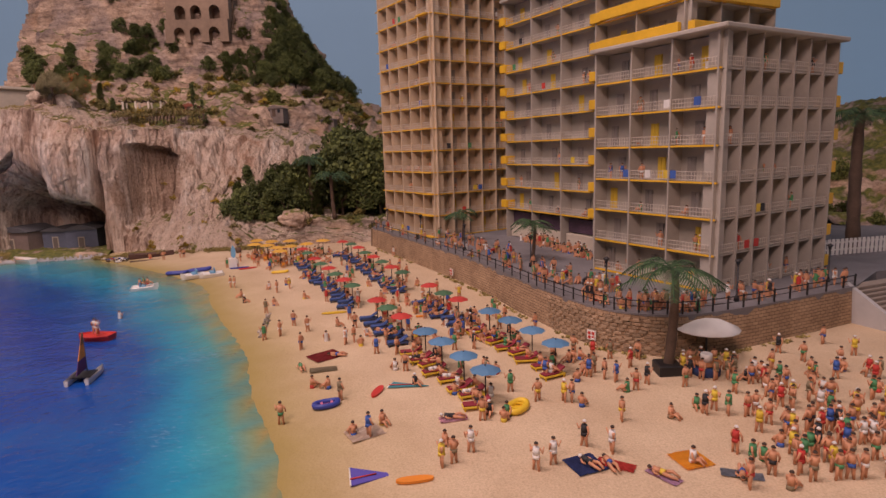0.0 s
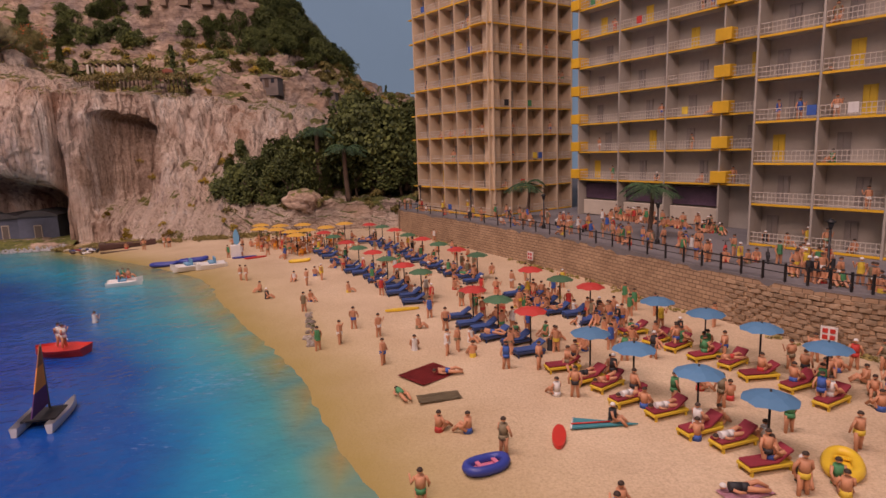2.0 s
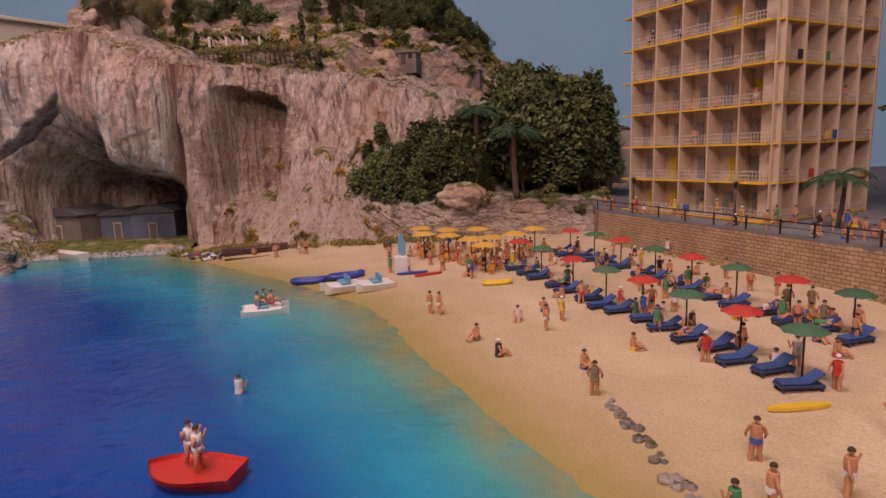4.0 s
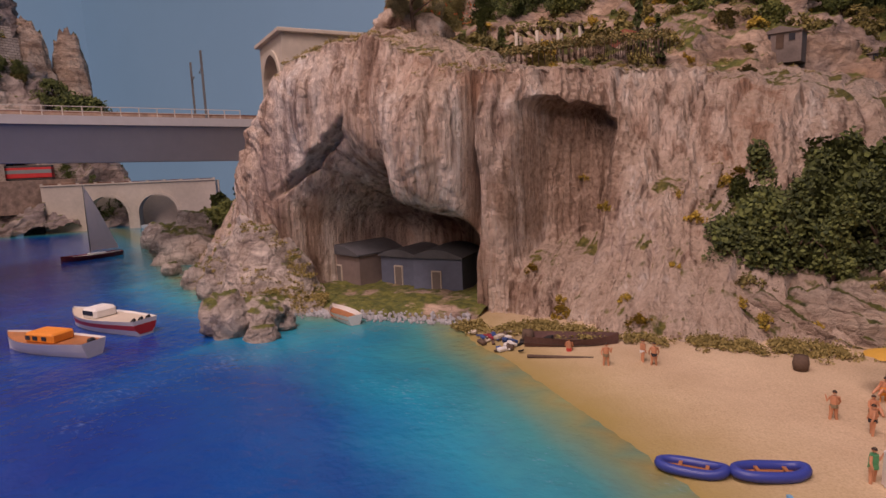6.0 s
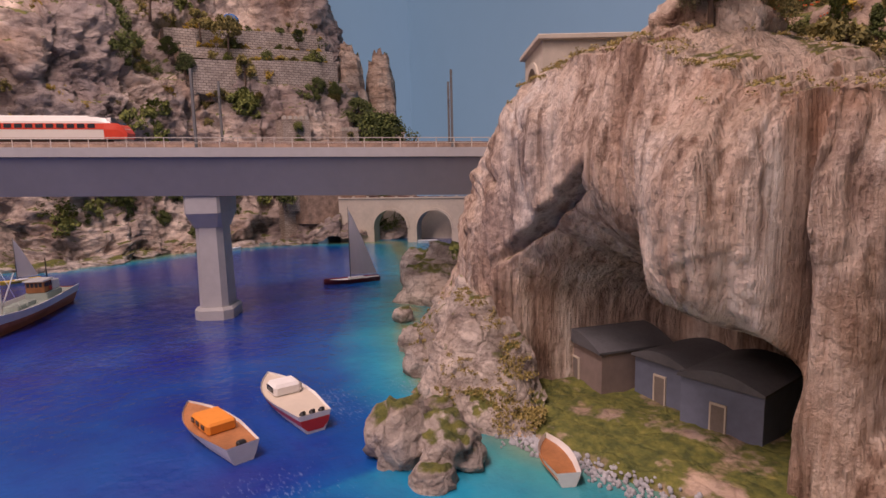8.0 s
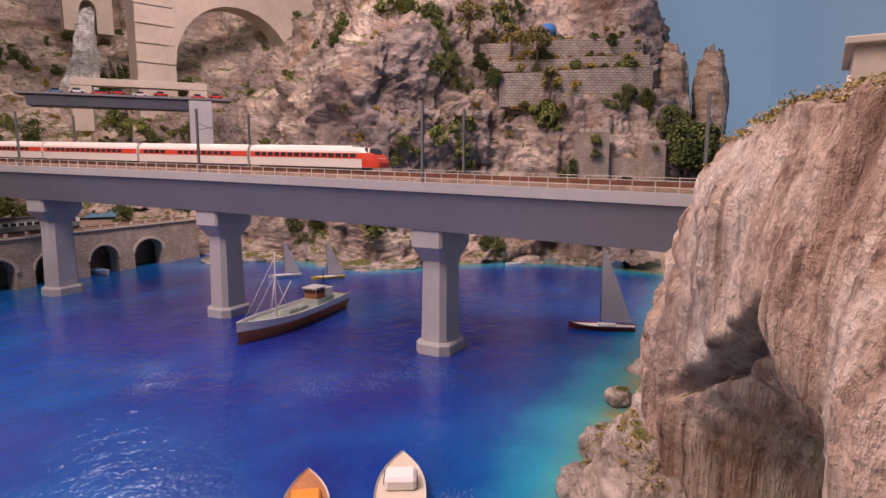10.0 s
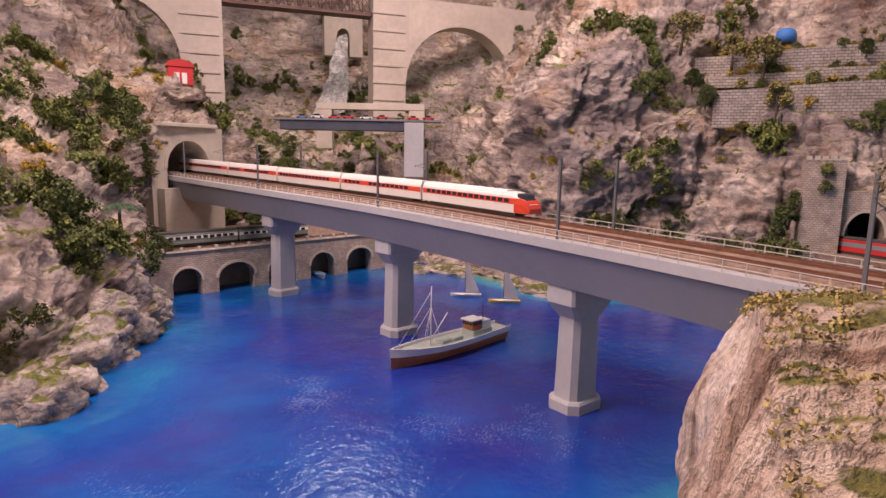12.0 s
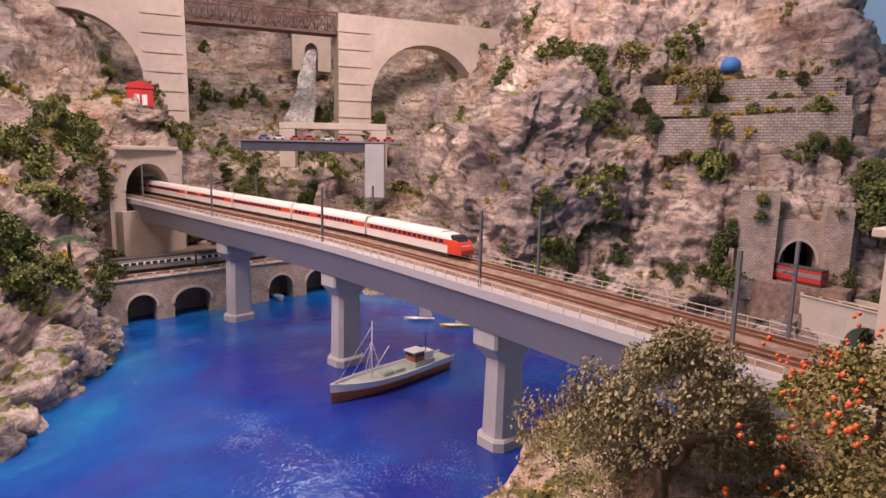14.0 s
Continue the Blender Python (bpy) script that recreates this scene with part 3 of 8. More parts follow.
c_foot = [(-0.22, 1.40, -0.01), (-0.40, 1.30, 0.0), (-0.56, 1.275, 0.005), (-0.66, 1.31, 0.005), (-0.75, 1.33, -0.02), (-0.9, 1.31, -0.01), (-1.08, 1.27, -0.01), (-1.2, 1.285, -0.01), (-1.33, 1.36, -0.01), (-1.5, 1.5, -0.01)]
c_low = [(-0.22, 1.48, 0.06), (-0.40, 1.42, 0.075), (-0.55, 1.375, 0.09), (-0.66, 1.37, 0.085), (-0.76, 1.32, 0.1), (-0.9, 1.295, 0.1), (-1.08, 1.285, 0.1), (-1.16, 1.31, 0.1), (-1.26, 1.42, 0.1), (-1.38, 1.6, 0.1)]
c_mid = [(-0.24, 1.58, 0.13), (-0.42, 1.51, 0.16), (-0.56, 1.46, 0.17), (-0.67, 1.385, 0.19), (-0.77, 1.30, 0.2), (-0.88, 1.28, 0.2), (-1.05, 1.285, 0.2), (-1.13, 1.32, 0.2), (-1.17, 1.45, 0.2), (-1.22, 1.6, 0.2)]
c_high = [(-0.25, 1.64, 0.17), (-0.42, 1.56, 0.22), (-0.56, 1.52, 0.26), (-0.68, 1.41, 0.265), (-0.77, 1.315, 0.265), (-0.88, 1.295, 0.30), (-1.015, 1.30, 0.288), (-1.075, 1.345, 0.275), (-1.1, 1.47, 0.26), (-1.13, 1.6, 0.26)]
c_brow = [(-0.25, 1.7, 0.2), (-0.42, 1.6, 0.25), (-0.56, 1.56, 0.285), (-0.68, 1.45, 0.29), (-0.77, 1.36, 0.29), (-0.88, 1.34, 0.342), (-0.97, 1.35, 0.332), (-1.02, 1.40, 0.31), (-1.04, 1.5, 0.29), (-1.08, 1.6, 0.3)]
c_back = [(-0.25, 1.85, 0.24), (-0.42, 1.75, 0.28), (-0.56, 1.75, 0.30), (-0.68, 1.7, 0.31), (-0.77, 1.62, 0.32), (-0.87, 1.58, 0.35), (-0.92, 1.58, 0.345), (-0.97, 1.64, 0.32), (-1.0, 1.66, 0.32), (-1.05, 1.72, 0.32)]
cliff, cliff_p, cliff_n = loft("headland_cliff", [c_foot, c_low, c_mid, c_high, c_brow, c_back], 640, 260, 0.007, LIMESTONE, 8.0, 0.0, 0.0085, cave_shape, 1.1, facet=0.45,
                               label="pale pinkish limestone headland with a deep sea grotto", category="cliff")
h_foot = [(-1.36, 1.72, 0.2), (-1.0, 1.5, 0.24), (-0.7, 1.47, 0.25), (-0.5, 1.58, 0.22), (-0.36, 1.55, 0.13), (-0.2, 1.55, 0.05), (0.0, 1.7, 0.03)]
h_mid = [(-1.38, 1.92, 0.40), (-1.0, 1.78, 0.365), (-0.7, 1.72, 0.355), (-0.5, 1.8, 0.355), (-0.35, 1.85, 0.28), (-0.2, 1.95, 0.25), (0.0, 2.0, 0.2)]
h_up = [(-1.40, 2.1, 0.62), (-1.0, 2.0, 0.53), (-0.7, 1.95, 0.46), (-0.5, 2.0, 0.46), (-0.38, 2.06, 0.38), (-0.2, 2.15, 0.31), (0.0, 2.2, 0.27)]
h_crest = [(-1.45, 2.3, 0.9), (-1.0, 2.2, 0.85), (-0.7, 2.12, 0.72), (-0.5, 2.14, 0.60), (-0.38, 2.2, 0.45), (-0.2, 2.35, 0.34), (0.0, 2.4, 0.30)]
h_back = [(-1.5, 2.6, 1.0), (-1.0, 2.5, 1.0), (-0.7, 2.5, 0.95), (-0.5, 2.5, 0.62), (-0.38, 2.55, 0.4), (-0.2, 2.6, 0.3), (0.0, 2.6, 0.28)]
hill, hill_p, hill_n = loft("hillside", [h_foot, h_mid, h_up, h_crest, h_back], 240, 180, 0.022, HILLROCK, 8.0, 0.008, label="dry rocky hillside with terraces and scrub", category="hill")
s_foot = [(-0.50, 1.325, 0.004), (-0.40, 1.325, 0.004), (-0.30, 1.31, 0.004), (-0.20, 1.32, 0.004), (-0.12, 1.31, 0.004)]
s_mid = [(-0.50, 1.36, 0.035), (-0.40, 1.36, 0.045), (-0.32, 1.35, 0.06), (-0.22, 1.37, 0.045), (-0.12, 1.38, 0.05)]
s_top = [(-0.48, 1.42, 0.05), (-0.40, 1.42, 0.055), (-0.30, 1.42, 0.06), (-0.2, 1.44, 0.055), (-0.10, 1.46, 0.06)]
s_back = [(-0.5, 1.6, 0.15), (-0.40, 1.6, 0.12), (-0.30, 1.6, 0.1), (-0.2, 1.6, 0.08), (-0.05, 1.65, 0.08)]
ledge, ledge_p, ledge_n = loft("ledge_rocks", [s_foot, s_mid, s_top, s_back], 150, 70, 0.008, LEDGE, 14.0, 0.007, label="layered pale rock ledge behind the beach", category="rock")
l_foot = [(-0.8, 0.22, -0.01), (-1.2, 0.38, -0.01), (-1.38, 0.29, -0.01), (-1.55, 0.2, -0.01), (-1.66, 0.03, -0.01), (-1.72, -0.12, -0.01), (-1.95, -0.30, -0.01), (-2.1, -0.34, -0.01), (-2.3, -0.32, -0.01), (-2.45, -0.22, -0.01)]
l_low = [(-0.8, 0.1, 0.15), (-1.2, 0.25, 0.15), (-1.4, 0.19, 0.15), (-1.58, 0.1, 0.15), (-1.70, -0.04, 0.15), (-1.8, -0.2, 0.15), (-1.98, -0.32, 0.15), (-2.12, -0.36, 0.15), (-2.3, -0.34, 0.15), (-2.45, -0.27, 0.15)]
l_mid = [(-0.8, -0.1, 0.35), (-1.2, 0.0, 0.35), (-1.4, -0.04, 0.35), (-1.62, -0.08, 0.35), (-1.78, -0.17, 0.34), (-1.9, -0.27, 0.36), (-2.0, -0.33, 0.4), (-2.14, -0.36, 0.44), (-2.28, -0.36, 0.41), (-2.5, -0.36, 0.38)]
l_shelf = [(-0.8, -0.4, 0.6), (-1.3, -0.3, 0.58), (-1.5, -0.33, 0.55), (-1.7, -0.35, 0.52), (-1.85, -0.38, 0.51), (-2.0, -0.42, 0.54), (-2.15, -0.45, 0.6), (-2.3, -0.48, 0.6), (-2.4, -0.5, 0.55), (-2.6, -0.52, 0.48)]
l_up = [(-0.8, -0.8, 1.2), (-1.3, -0.7, 1.1), (-1.5, -0.72, 1.0), (-1.7, -0.72, 0.9), (-1.9, -0.72, 0.8), (-2.1, -0.72, 0.72), (-2.25, -0.75, 0.72), (-2.4, -0.82, 0.72), (-2.55, -0.9, 0.66), (-2.8, -0.95, 0.6)]
l_top = [(-0.8, -1.1, 1.9), (-1.3, -1.0, 1.9), (-1.6, -1.1, 1.9), (-1.9, -1.1, 1.8), (-2.1, -1.1, 1.7), (-2.3, -1.2, 1.6), (-2.5, -1.3, 1.5), (-2.7, -1.4, 1.4), (-2.9, -1.5, 1.3), (-3.2, -1.5, 1.3)]
TUN = (-2.12, -0.30)
left, left_p, left_n = loft("tunnel_mountain", [l_foot, l_low, l_mid, l_shelf, l_up, l_top], 340, 240, 0.034, CRAG, 7.0, 0.008, facet=1.3, holes=[(TUN[0], -0.35, 0.36, 0.075, 0.14, 0.075)],
                            label="craggy limestone mountainside above the bay", category="mountain")
m_foot = [(-2.35, 0.12, -0.01), (-2.55, 0.36, -0.01), (-2.42, 0.69, -0.01), (-2.29, 0.9, -0.01), (-2.41, 1.09, -0.01), (-2.43, 1.29, -0.01), (-2.37, 1.53, -0.01), (-2.3, 1.7, -0.01), (-2.3, 1.95, -0.01)]
m_low = [(-2.5, 0.05, 0.15), (-2.6, 0.36, 0.14), (-2.52, 0.69, 0.1), (-2.35, 0.87, 0.12), (-2.44, 1.07, 0.12), (-2.5, 1.29, 0.13), (-2.45, 1.53, 0.14), (-2.42, 1.75, 0.14), (-2.4, 1.95, 0.12)]
m_mid = [(-2.7, 0.0, 0.36), (-2.85, 0.3, 0.32), (-2.78, 0.5, 0.36), (-2.40, 0.82, 0.36), (-2.49, 1.06, 0.40), (-2.56, 1.25, 0.45), (-2.54, 1.5, 0.43), (-2.54, 1.72, 0.42), (-2.55, 1.95, 0.3)]
m_high = [(-3.2, -0.3, 0.55), (-3.1, 0.1, 0.52), (-2.95, 0.45, 0.5), (-2.46, 0.83, 0.64), (-2.58, 1.05, 0.66), (-2.73, 1.25, 0.56), (-2.73, 1.5, 0.56), (-2.66, 1.72, 0.62), (-2.75, 1.95, 0.38)]
m_up = [(-3.6, -0.6, 0.85), (-3.5, 0.0, 0.72), (-3.3, 0.45, 0.75), (-2.80, 0.78, 0.84), (-2.82, 1.0, 0.90), (-2.86, 1.25, 0.78), (-2.86, 1.5, 0.78), (-2.8, 1.72, 0.9), (-2.95, 1.95, 0.43)]
m_top = [(-3.8, -0.9, 1.25), (-3.8, 0.0, 1.15), (-3.7, 0.45, 1.2), (-3.1, 0.75, 1.25), (-3.0, 1.0, 1.3), (-3.0, 1.25, 1.25), (-3.0, 1.5, 1.3), (-2.95, 1.7, 1.2), (-3.1, 1.9, 0.5)]
m_sky = [(-3.9, -1.4, 1.8), (-3.95, 0.0, 1.8), (-3.9, 0.45, 1.8), (-3.4, 0.75, 1.8), (-3.3, 1.0, 1.8), (-3.3, 1.25, 1.8), (-3.3, 1.5, 1.7), (-3.1, 1.68, 1.4), (-3.3, 1.9, 0.5)]
far, far_p, far_n = loft("far_mountain", [m_foot, m_low, m_mid, m_high, m_up, m_top, m_sky], 360, 270, 0.036, CRAG, 6.5, 0.009, facet=1.3, holes=[(-2.5, 1.64, 0.2, 0.12, 0.04, 0.06)],
                         label="craggy grey limestone mountain across the bay", category="mountain")

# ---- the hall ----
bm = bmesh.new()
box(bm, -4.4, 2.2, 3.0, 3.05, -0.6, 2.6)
tagged(link_mesh("wall_north", bm, SKY), "backdrop wall painted a dull sky blue, with a glow added", "wall", kind="structure")
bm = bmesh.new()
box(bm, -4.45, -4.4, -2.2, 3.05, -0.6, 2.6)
tagged(link_mesh("wall_west", bm, SKY), "backdrop wall painted a dull sky blue, with a glow added", "wall", kind="structure")
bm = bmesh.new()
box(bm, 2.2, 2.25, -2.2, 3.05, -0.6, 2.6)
tagged(link_mesh("wall_east", bm, SKY), "backdrop wall painted a dull sky blue, with a glow added", "wall", kind="structure")
bm = bmesh.new()
box(bm, -4.45, 2.25, -2.25, -2.2, -0.6, 2.6)
tagged(link_mesh("wall_south", bm, CEILING), "dark wall of the exhibition hall", "wall", kind="structure")
bm = bmesh.new()
box(bm, -4.45, 2.25, -2.25, 3.05, 2.6, 2.65)
tagged(link_mesh("ceiling", bm, CEILING), "dark ceiling of the exhibition hall", "ceiling", kind="structure")
bm = bmesh.new()
box(bm, -4.45, 2.25, -2.25, 3.05, -0.65, -0.6)
tagged(link_mesh("floor", bm, CEILING), "dark floor of the exhibition hall", "floor", kind="structure")

# ---- hotel blocks ----


def hotel(corner, turn, la, lb, na, nb, storeys, rise, shell, label, lift=0.0, both=False):
    """A slab hotel: x runs along its right-hand face, y along its left-hand face; loggias on both."""
    h = base("hotel", corner[0], corner[1], PROM, turn, label, "hotel", "hotel blocks")
    deep = 0.016
    top = lift + storeys * rise
    bm = bmesh.new()
    box(bm, deep, la, deep, lb, 0, top - 0.001)
    part("core_wall", bm, shell, h)
    bm = bmesh.new()
    box(bm, -0.012, la + 0.008, -0.012, lb + 0.004, top, top + 0.005, bevel=0.001)
    part("roof", bm, shell, h, "flat overhanging concrete roof")
    bm = bmesh.new()
    box(bm, -0.0022, la, -0.0022, lb, -0.0016, 0)
    lip = bmesh.new()
    box(lip, -0.0042, -0.0023, -0.002, lb, -0.0017, 0.0003)
    if both:
        box(lip, -0.002, la, -0.0038, -0.0023, -0.0015, 0.0001)
    slab = None
    for k in range(storeys):
        m = pose(0, 0, lift + k * rise + 0.0022)
        if slab is None:
            slab = part("floor_slab", bm, shell, h)
            edge_strip = part("slab_edge", lip, YELLOW, h, "thin yellow edge of the balcony floor")
            slab.matrix_basis = edge_strip.matrix_basis = m
        else:
            again(slab, h, m)
            again(edge_strip, h, m)
    # cross walls between the loggias
    for n, length, left in ((na, la, False), (nb, lb, True)):
        bm = bmesh.new()
        if left:
            box(bm, -0.0052, deep, -0.0009, 0.0009, 0, top - 0.0005)
        else:
            box(bm, -0.0009, 0.0009, -0.0050, deep, 0, top - 0.0005)
        fin = part("cross_wall", bm, shell, h)
        for k in range(n + 1):
            m = pose(0, 0.001 + (length - 0.002) * k / n, 0) if left else pose(0.001 + (length - 0.002) * k / n, 0, 0)
            if k == 0:
                fin.matrix_basis = m
            else:
                again(fin, h, m)
    # railings, doors
    for n, length, left in ((na, la, False), (nb, lb, True)):
        w = length / n
        bm = bmesh.new()
        for z in (0.0105, 0.0062, 0.002):
            box(bm, 0.0012, w - 0.0012, -0.0003, 0.0003, z, z + 0.0006)
        bars = max(4, int(w / 0.004))
        for k in range(bars + 1):
            x = 0.0014 + (w - 0.0028) * k / bars
            box(bm, x - 0.0002, x + 0.0002, -0.0002, 0.0002, 0.001, 0.0105)
        rail = bpy.data.meshes.new("railing")
        bm.to_mesh(rail)
        bm.free()
        rail.materials.append(RAILGREY)
        bm = bmesh.new()
        box(bm, 0.0, 0.011, -0.0008, 0.0, 0.0005, 0.026)
        box(bm, 0.0008, 0.0052, -0.0014, -0.0008, 0.002, 0.0245)
        box(bm, 0.0058, 0.0102, -0.0014, -0.0008, 0.002, 0.0245)
        door = bpy.data.meshes.new("balcony_door")
        bm.to_mesh(door)
        bm.free()
        rng = random.Random(int(n * 100 + la * 1000))
        for s in range(storeys):
            for k in range(n):
                z = lift + s * rise + 0.0022
                r = new("railing", rail)
                r.parent = h
                r.matrix_basis = pose(-0.0034, w * (k + 1), z, 0, 0, -90) if left else pose(w * k, -0.0030, z)
                d = new("balcony_door", door)
                d.parent = h
                at = w * (0.35 + 0.35 * rng.random())
                d.matrix_basis = pose(deep - 0.0002, w * k + at + 0.011, z, 0, 0, -90) if left else pose(w * k + at * 0.6, deep - 0.0002, z)
                if not d.data.materials:
                    d.data.materials.append(DOORGREY)
                if rng.random() < 0.25:
                    d.data = DOORS.setdefault((n, la), door.copy())
                    if d.data.materials[0] != DOORYELLOW:
                        d.data.materials[0] = DOORYELLOW
                    d["label"] = "yellow balcony door"
    return h


DOORS = {}
DOORGREY = paint("grey_door_paint", (0.30, 0.27, 0.25), 0.4, 0, 0.15, 100, 0)
DOORYELLOW = paint("yellow_door_paint", (0.72, 0.50, 0.05), 0.5, 0, 0.12, 100, 0)
def yellow_box(h, x0, x1, y0, y1, z):
    bm = bmesh.new()
    box(bm, x0, x1, y0, y1, z, z + 0.0135, bevel=0.0006)
    part("balcony_box", bm, YELLOW, h, "solid yellow balcony parapet")


tower = hotel((-0.008, 1.085), 34, 0.17, 0.185, 5, 5, 13, 0.0392, BUFF, "tall buff concrete hotel tower with yellow slab edges", both=True)
slab_hotel = hotel((0.30, 0.745), 28, 0.16, 0.38, 3, 5, 9, 0.0392, GREYBUFF, "grey-buff hotel slab with yellow balconies over a restaurant", lift=0.05)
front_hotel = hotel((0.286, 0.620), 30.5, 0.212, 0.17, 7, 3, 7, 0.0385, GREYBUFF, "grey concrete hotel block with deep loggias and yellow slab edges")

for k in range(9):
    z = 0.05 + 0.0392 * k + 0.003
    yellow_box(slab_hotel, -0.008, 0.012, 0.376, 0.392, z)
    yellow_box(slab_hotel, -0.008, 0.004, 0.142, 0.162, z)
    if k > 5:
        yellow_box(slab_hotel, -0.012, -0.0055, 0.004, 0.138, z)
        yellow_box(slab_hotel, -0.002, 0.158, -0.012, -0.002, z)
for k in range(7):
    yellow_box(front_hotel, 0.2125, 0.224, -0.004, 0.014, 0.0385 * k + 0.003)
for k in range(13):
    bm = bmesh.new()
    box(bm, -0.012, -0.0036, 0.002, 0.035, 0.0, 0.0016)
    o = part("balcony_slab", bm, YELLOW, tower)
    o.matrix_basis = pose(0, 0, 0.0392 * k + 0.0005)
    bm = bmesh.new()
    box(bm, -0.010, 0.0, 0.186, 0.204, 0.0, 0.0016)
    o = part("balcony_slab", bm, YELLOW, tower)
    o.matrix_basis = pose(0.01, 0, 0.0392 * k + 0.0005)
PURPLE = paint("dim_purple_panel", (0.10, 0.06, 0.10), 0.5, 0, 0.4, 120, 0.1)
for nm, x0, x1, z0, z1, mt, lb in (("restaurant_window", 0.009, 0.0155, 0.024, 0.046, PURPLE, "dim purple restaurant window front"), ("restaurant_counter", 0.004, 0.0155, 0.001, 0.022, PALECONC, "pale restaurant counter")):
    for k in range(3):
        bm = bmesh.new()
        box(bm, x0, x1, 0.152 + 0.076 * k + 0.003, 0.152 + 0.076 * k + 0.073, z0, z1, bevel=0.0005)
        part(nm, bm, mt, slab_hotel, lb)

# ---- railway bridge ----
DECK = [(-2.175, -0.42), (-2.105, -0.22), (-1.935, 0.24), (-1.765, 0.69), (-1.555, 1.115), (-1.37, 1.45), (-1.28, 1.60)]


DENSE = [spline(DECK, i / 400) for i in range(401)]
RUN = [0.0]
for a, b in zip(DENSE, DENSE[1:]):
    RUN.append(RUN[-1] + float(np.linalg.norm(b - a)))
SPAN = RUN[-1]


def deck_at(s):
    """The deck's middle, its direction and its right-hand side, s metres from the tunnel end."""
    p = np.array([np.interp(s, RUN, [v[k] for v in DENSE]) for k in (0, 1)])
    q = np.array([np.interp(s + 0.02, RUN, [v[k] for v in DENSE]) - np.interp(s - 0.02, RUN, [v[k] for v in DENSE]) for k in (0, 1)])
    q /= np.linalg.norm(q)
    z = 0.258 + 0.042 * (1.5 - p[1]) / 1.8
    return Vector((p[0], p[1], z)), Vector((q[0], q[1], 0)), Vector((q[1], -q[0], 0))


def run_at(y):
    return float(np.interp(y, [v[1] for v in DENSE], RUN))


def sweep(bm, profile, s0, s1, n, closed=True):
    """Sweep a profile (across, up) along the bridge."""
    rings = []
    for i in range(n + 1):
        c, d, r = deck_at(s0 + (s1 - s0) * i / n)
        rings.append([bm.verts.new(c + r * a + Vector((0, 0, b))) for a, b in profile])
    k = len(profile)
    for a, b in zip(rings, rings[1:]):
        for j in range(k if closed else k - 1):
            bm.faces.new((a[j], a[(j + 1) % k], b[(j + 1) % k], b[j]))
    bm.faces.new(rings[0])
    bm.faces.new(list(reversed(rings[-1])))


bridge = base("railway_bridge", -1.765, 0.69, 0.0, 0, "grey concrete railway bridge with two tracks over the bay", "bridge")
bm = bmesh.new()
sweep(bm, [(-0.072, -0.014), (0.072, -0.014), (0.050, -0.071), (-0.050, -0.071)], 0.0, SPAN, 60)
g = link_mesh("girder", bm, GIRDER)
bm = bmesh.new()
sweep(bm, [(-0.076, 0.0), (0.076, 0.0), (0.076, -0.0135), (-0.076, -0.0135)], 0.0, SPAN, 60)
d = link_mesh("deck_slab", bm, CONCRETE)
bm = bmesh.new()
sweep(bm, [(-0.056, 0.0005), (-0.053, 0.006), (0.053, 0.006), (0.056, 0.0005)], 0.0, SPAN, 60)
b = link_mesh("ballast_bed", bm, BALLAST)
for o in (g, d, b):
    o.data.transform(Matrix.Translation((1.765, -0.69, 0)))
    o.parent = bridge
for off in (-0.029, 0.029):
    for side in (-0.00825, 0.00825):
        bm = bmesh.new()
        a = off + side
        sweep(bm, [(a - 0.0007, 0.0055), (a + 0.0007, 0.006), (a + 0.0007, 0.0095), (a - 0.0007, 0.0095)], 0.0, SPAN, 60)
        o = link_mesh("rail", bm, RUST)
        o.data.transform(Matrix.Translation((1.765, -0.69, 0)))
        o.parent = bridge
for y in (0.24, 0.69, 1.115):
    c, dd, r = deck_at(run_at(y))
    ang = math.degrees(math.atan2(r.y, r.x))
    p = base("bridge_pier", c.x, c.y, 0.0, ang, "grey concrete bridge pier with a flared head on an oval plinth", "pier", "piers of the railway bridge")
    z1 = c.z - 0.071

    def eight(hx, hy, cut):
        return [(hx - cut, -hy), (hx, cut - hy), (hx, hy - cut), (hx - cut, hy), (cut - hx, hy), (-hx, hy - cut), (-hx, cut - hy), (cut - hx, -hy)]

    def stack(rings):
        bm = bmesh.new()
        made = [[bm.verts.new((x, y, z)) for x, y in eight(hx, hy, cut)] for hx, hy, cut, z in rings]
        for lo, hi in zip(made, made[1:]):
            for q in range(8):
                bm.faces.new((lo[q], lo[(q + 1) % 8], hi[(q + 1) % 8], hi[q]))
        bm.faces.new(list(reversed(made[0])))
        bm.faces.new(made[-1])
        return bm

    part("plinth", stack([(0.037, 0.030, 0.012, -0.01), (0.037, 0.030, 0.012, 0.015), (0.034, 0.027, 0.011, 0.019)]), CONCRETE, p)
    part("shaft", stack([(0.030, 0.0225, 0.008, 0.019), (0.0275, 0.021, 0.008, z1 - 0.05)]), CONCRETE, p)
    part("pier_head", stack([(0.0285, 0.022, 0.006, z1 - 0.05), (0.047, 0.027, 0.004, z1 - 0.027), (0.047, 0.027, 0.004, z1)]), CONCRETE, p)


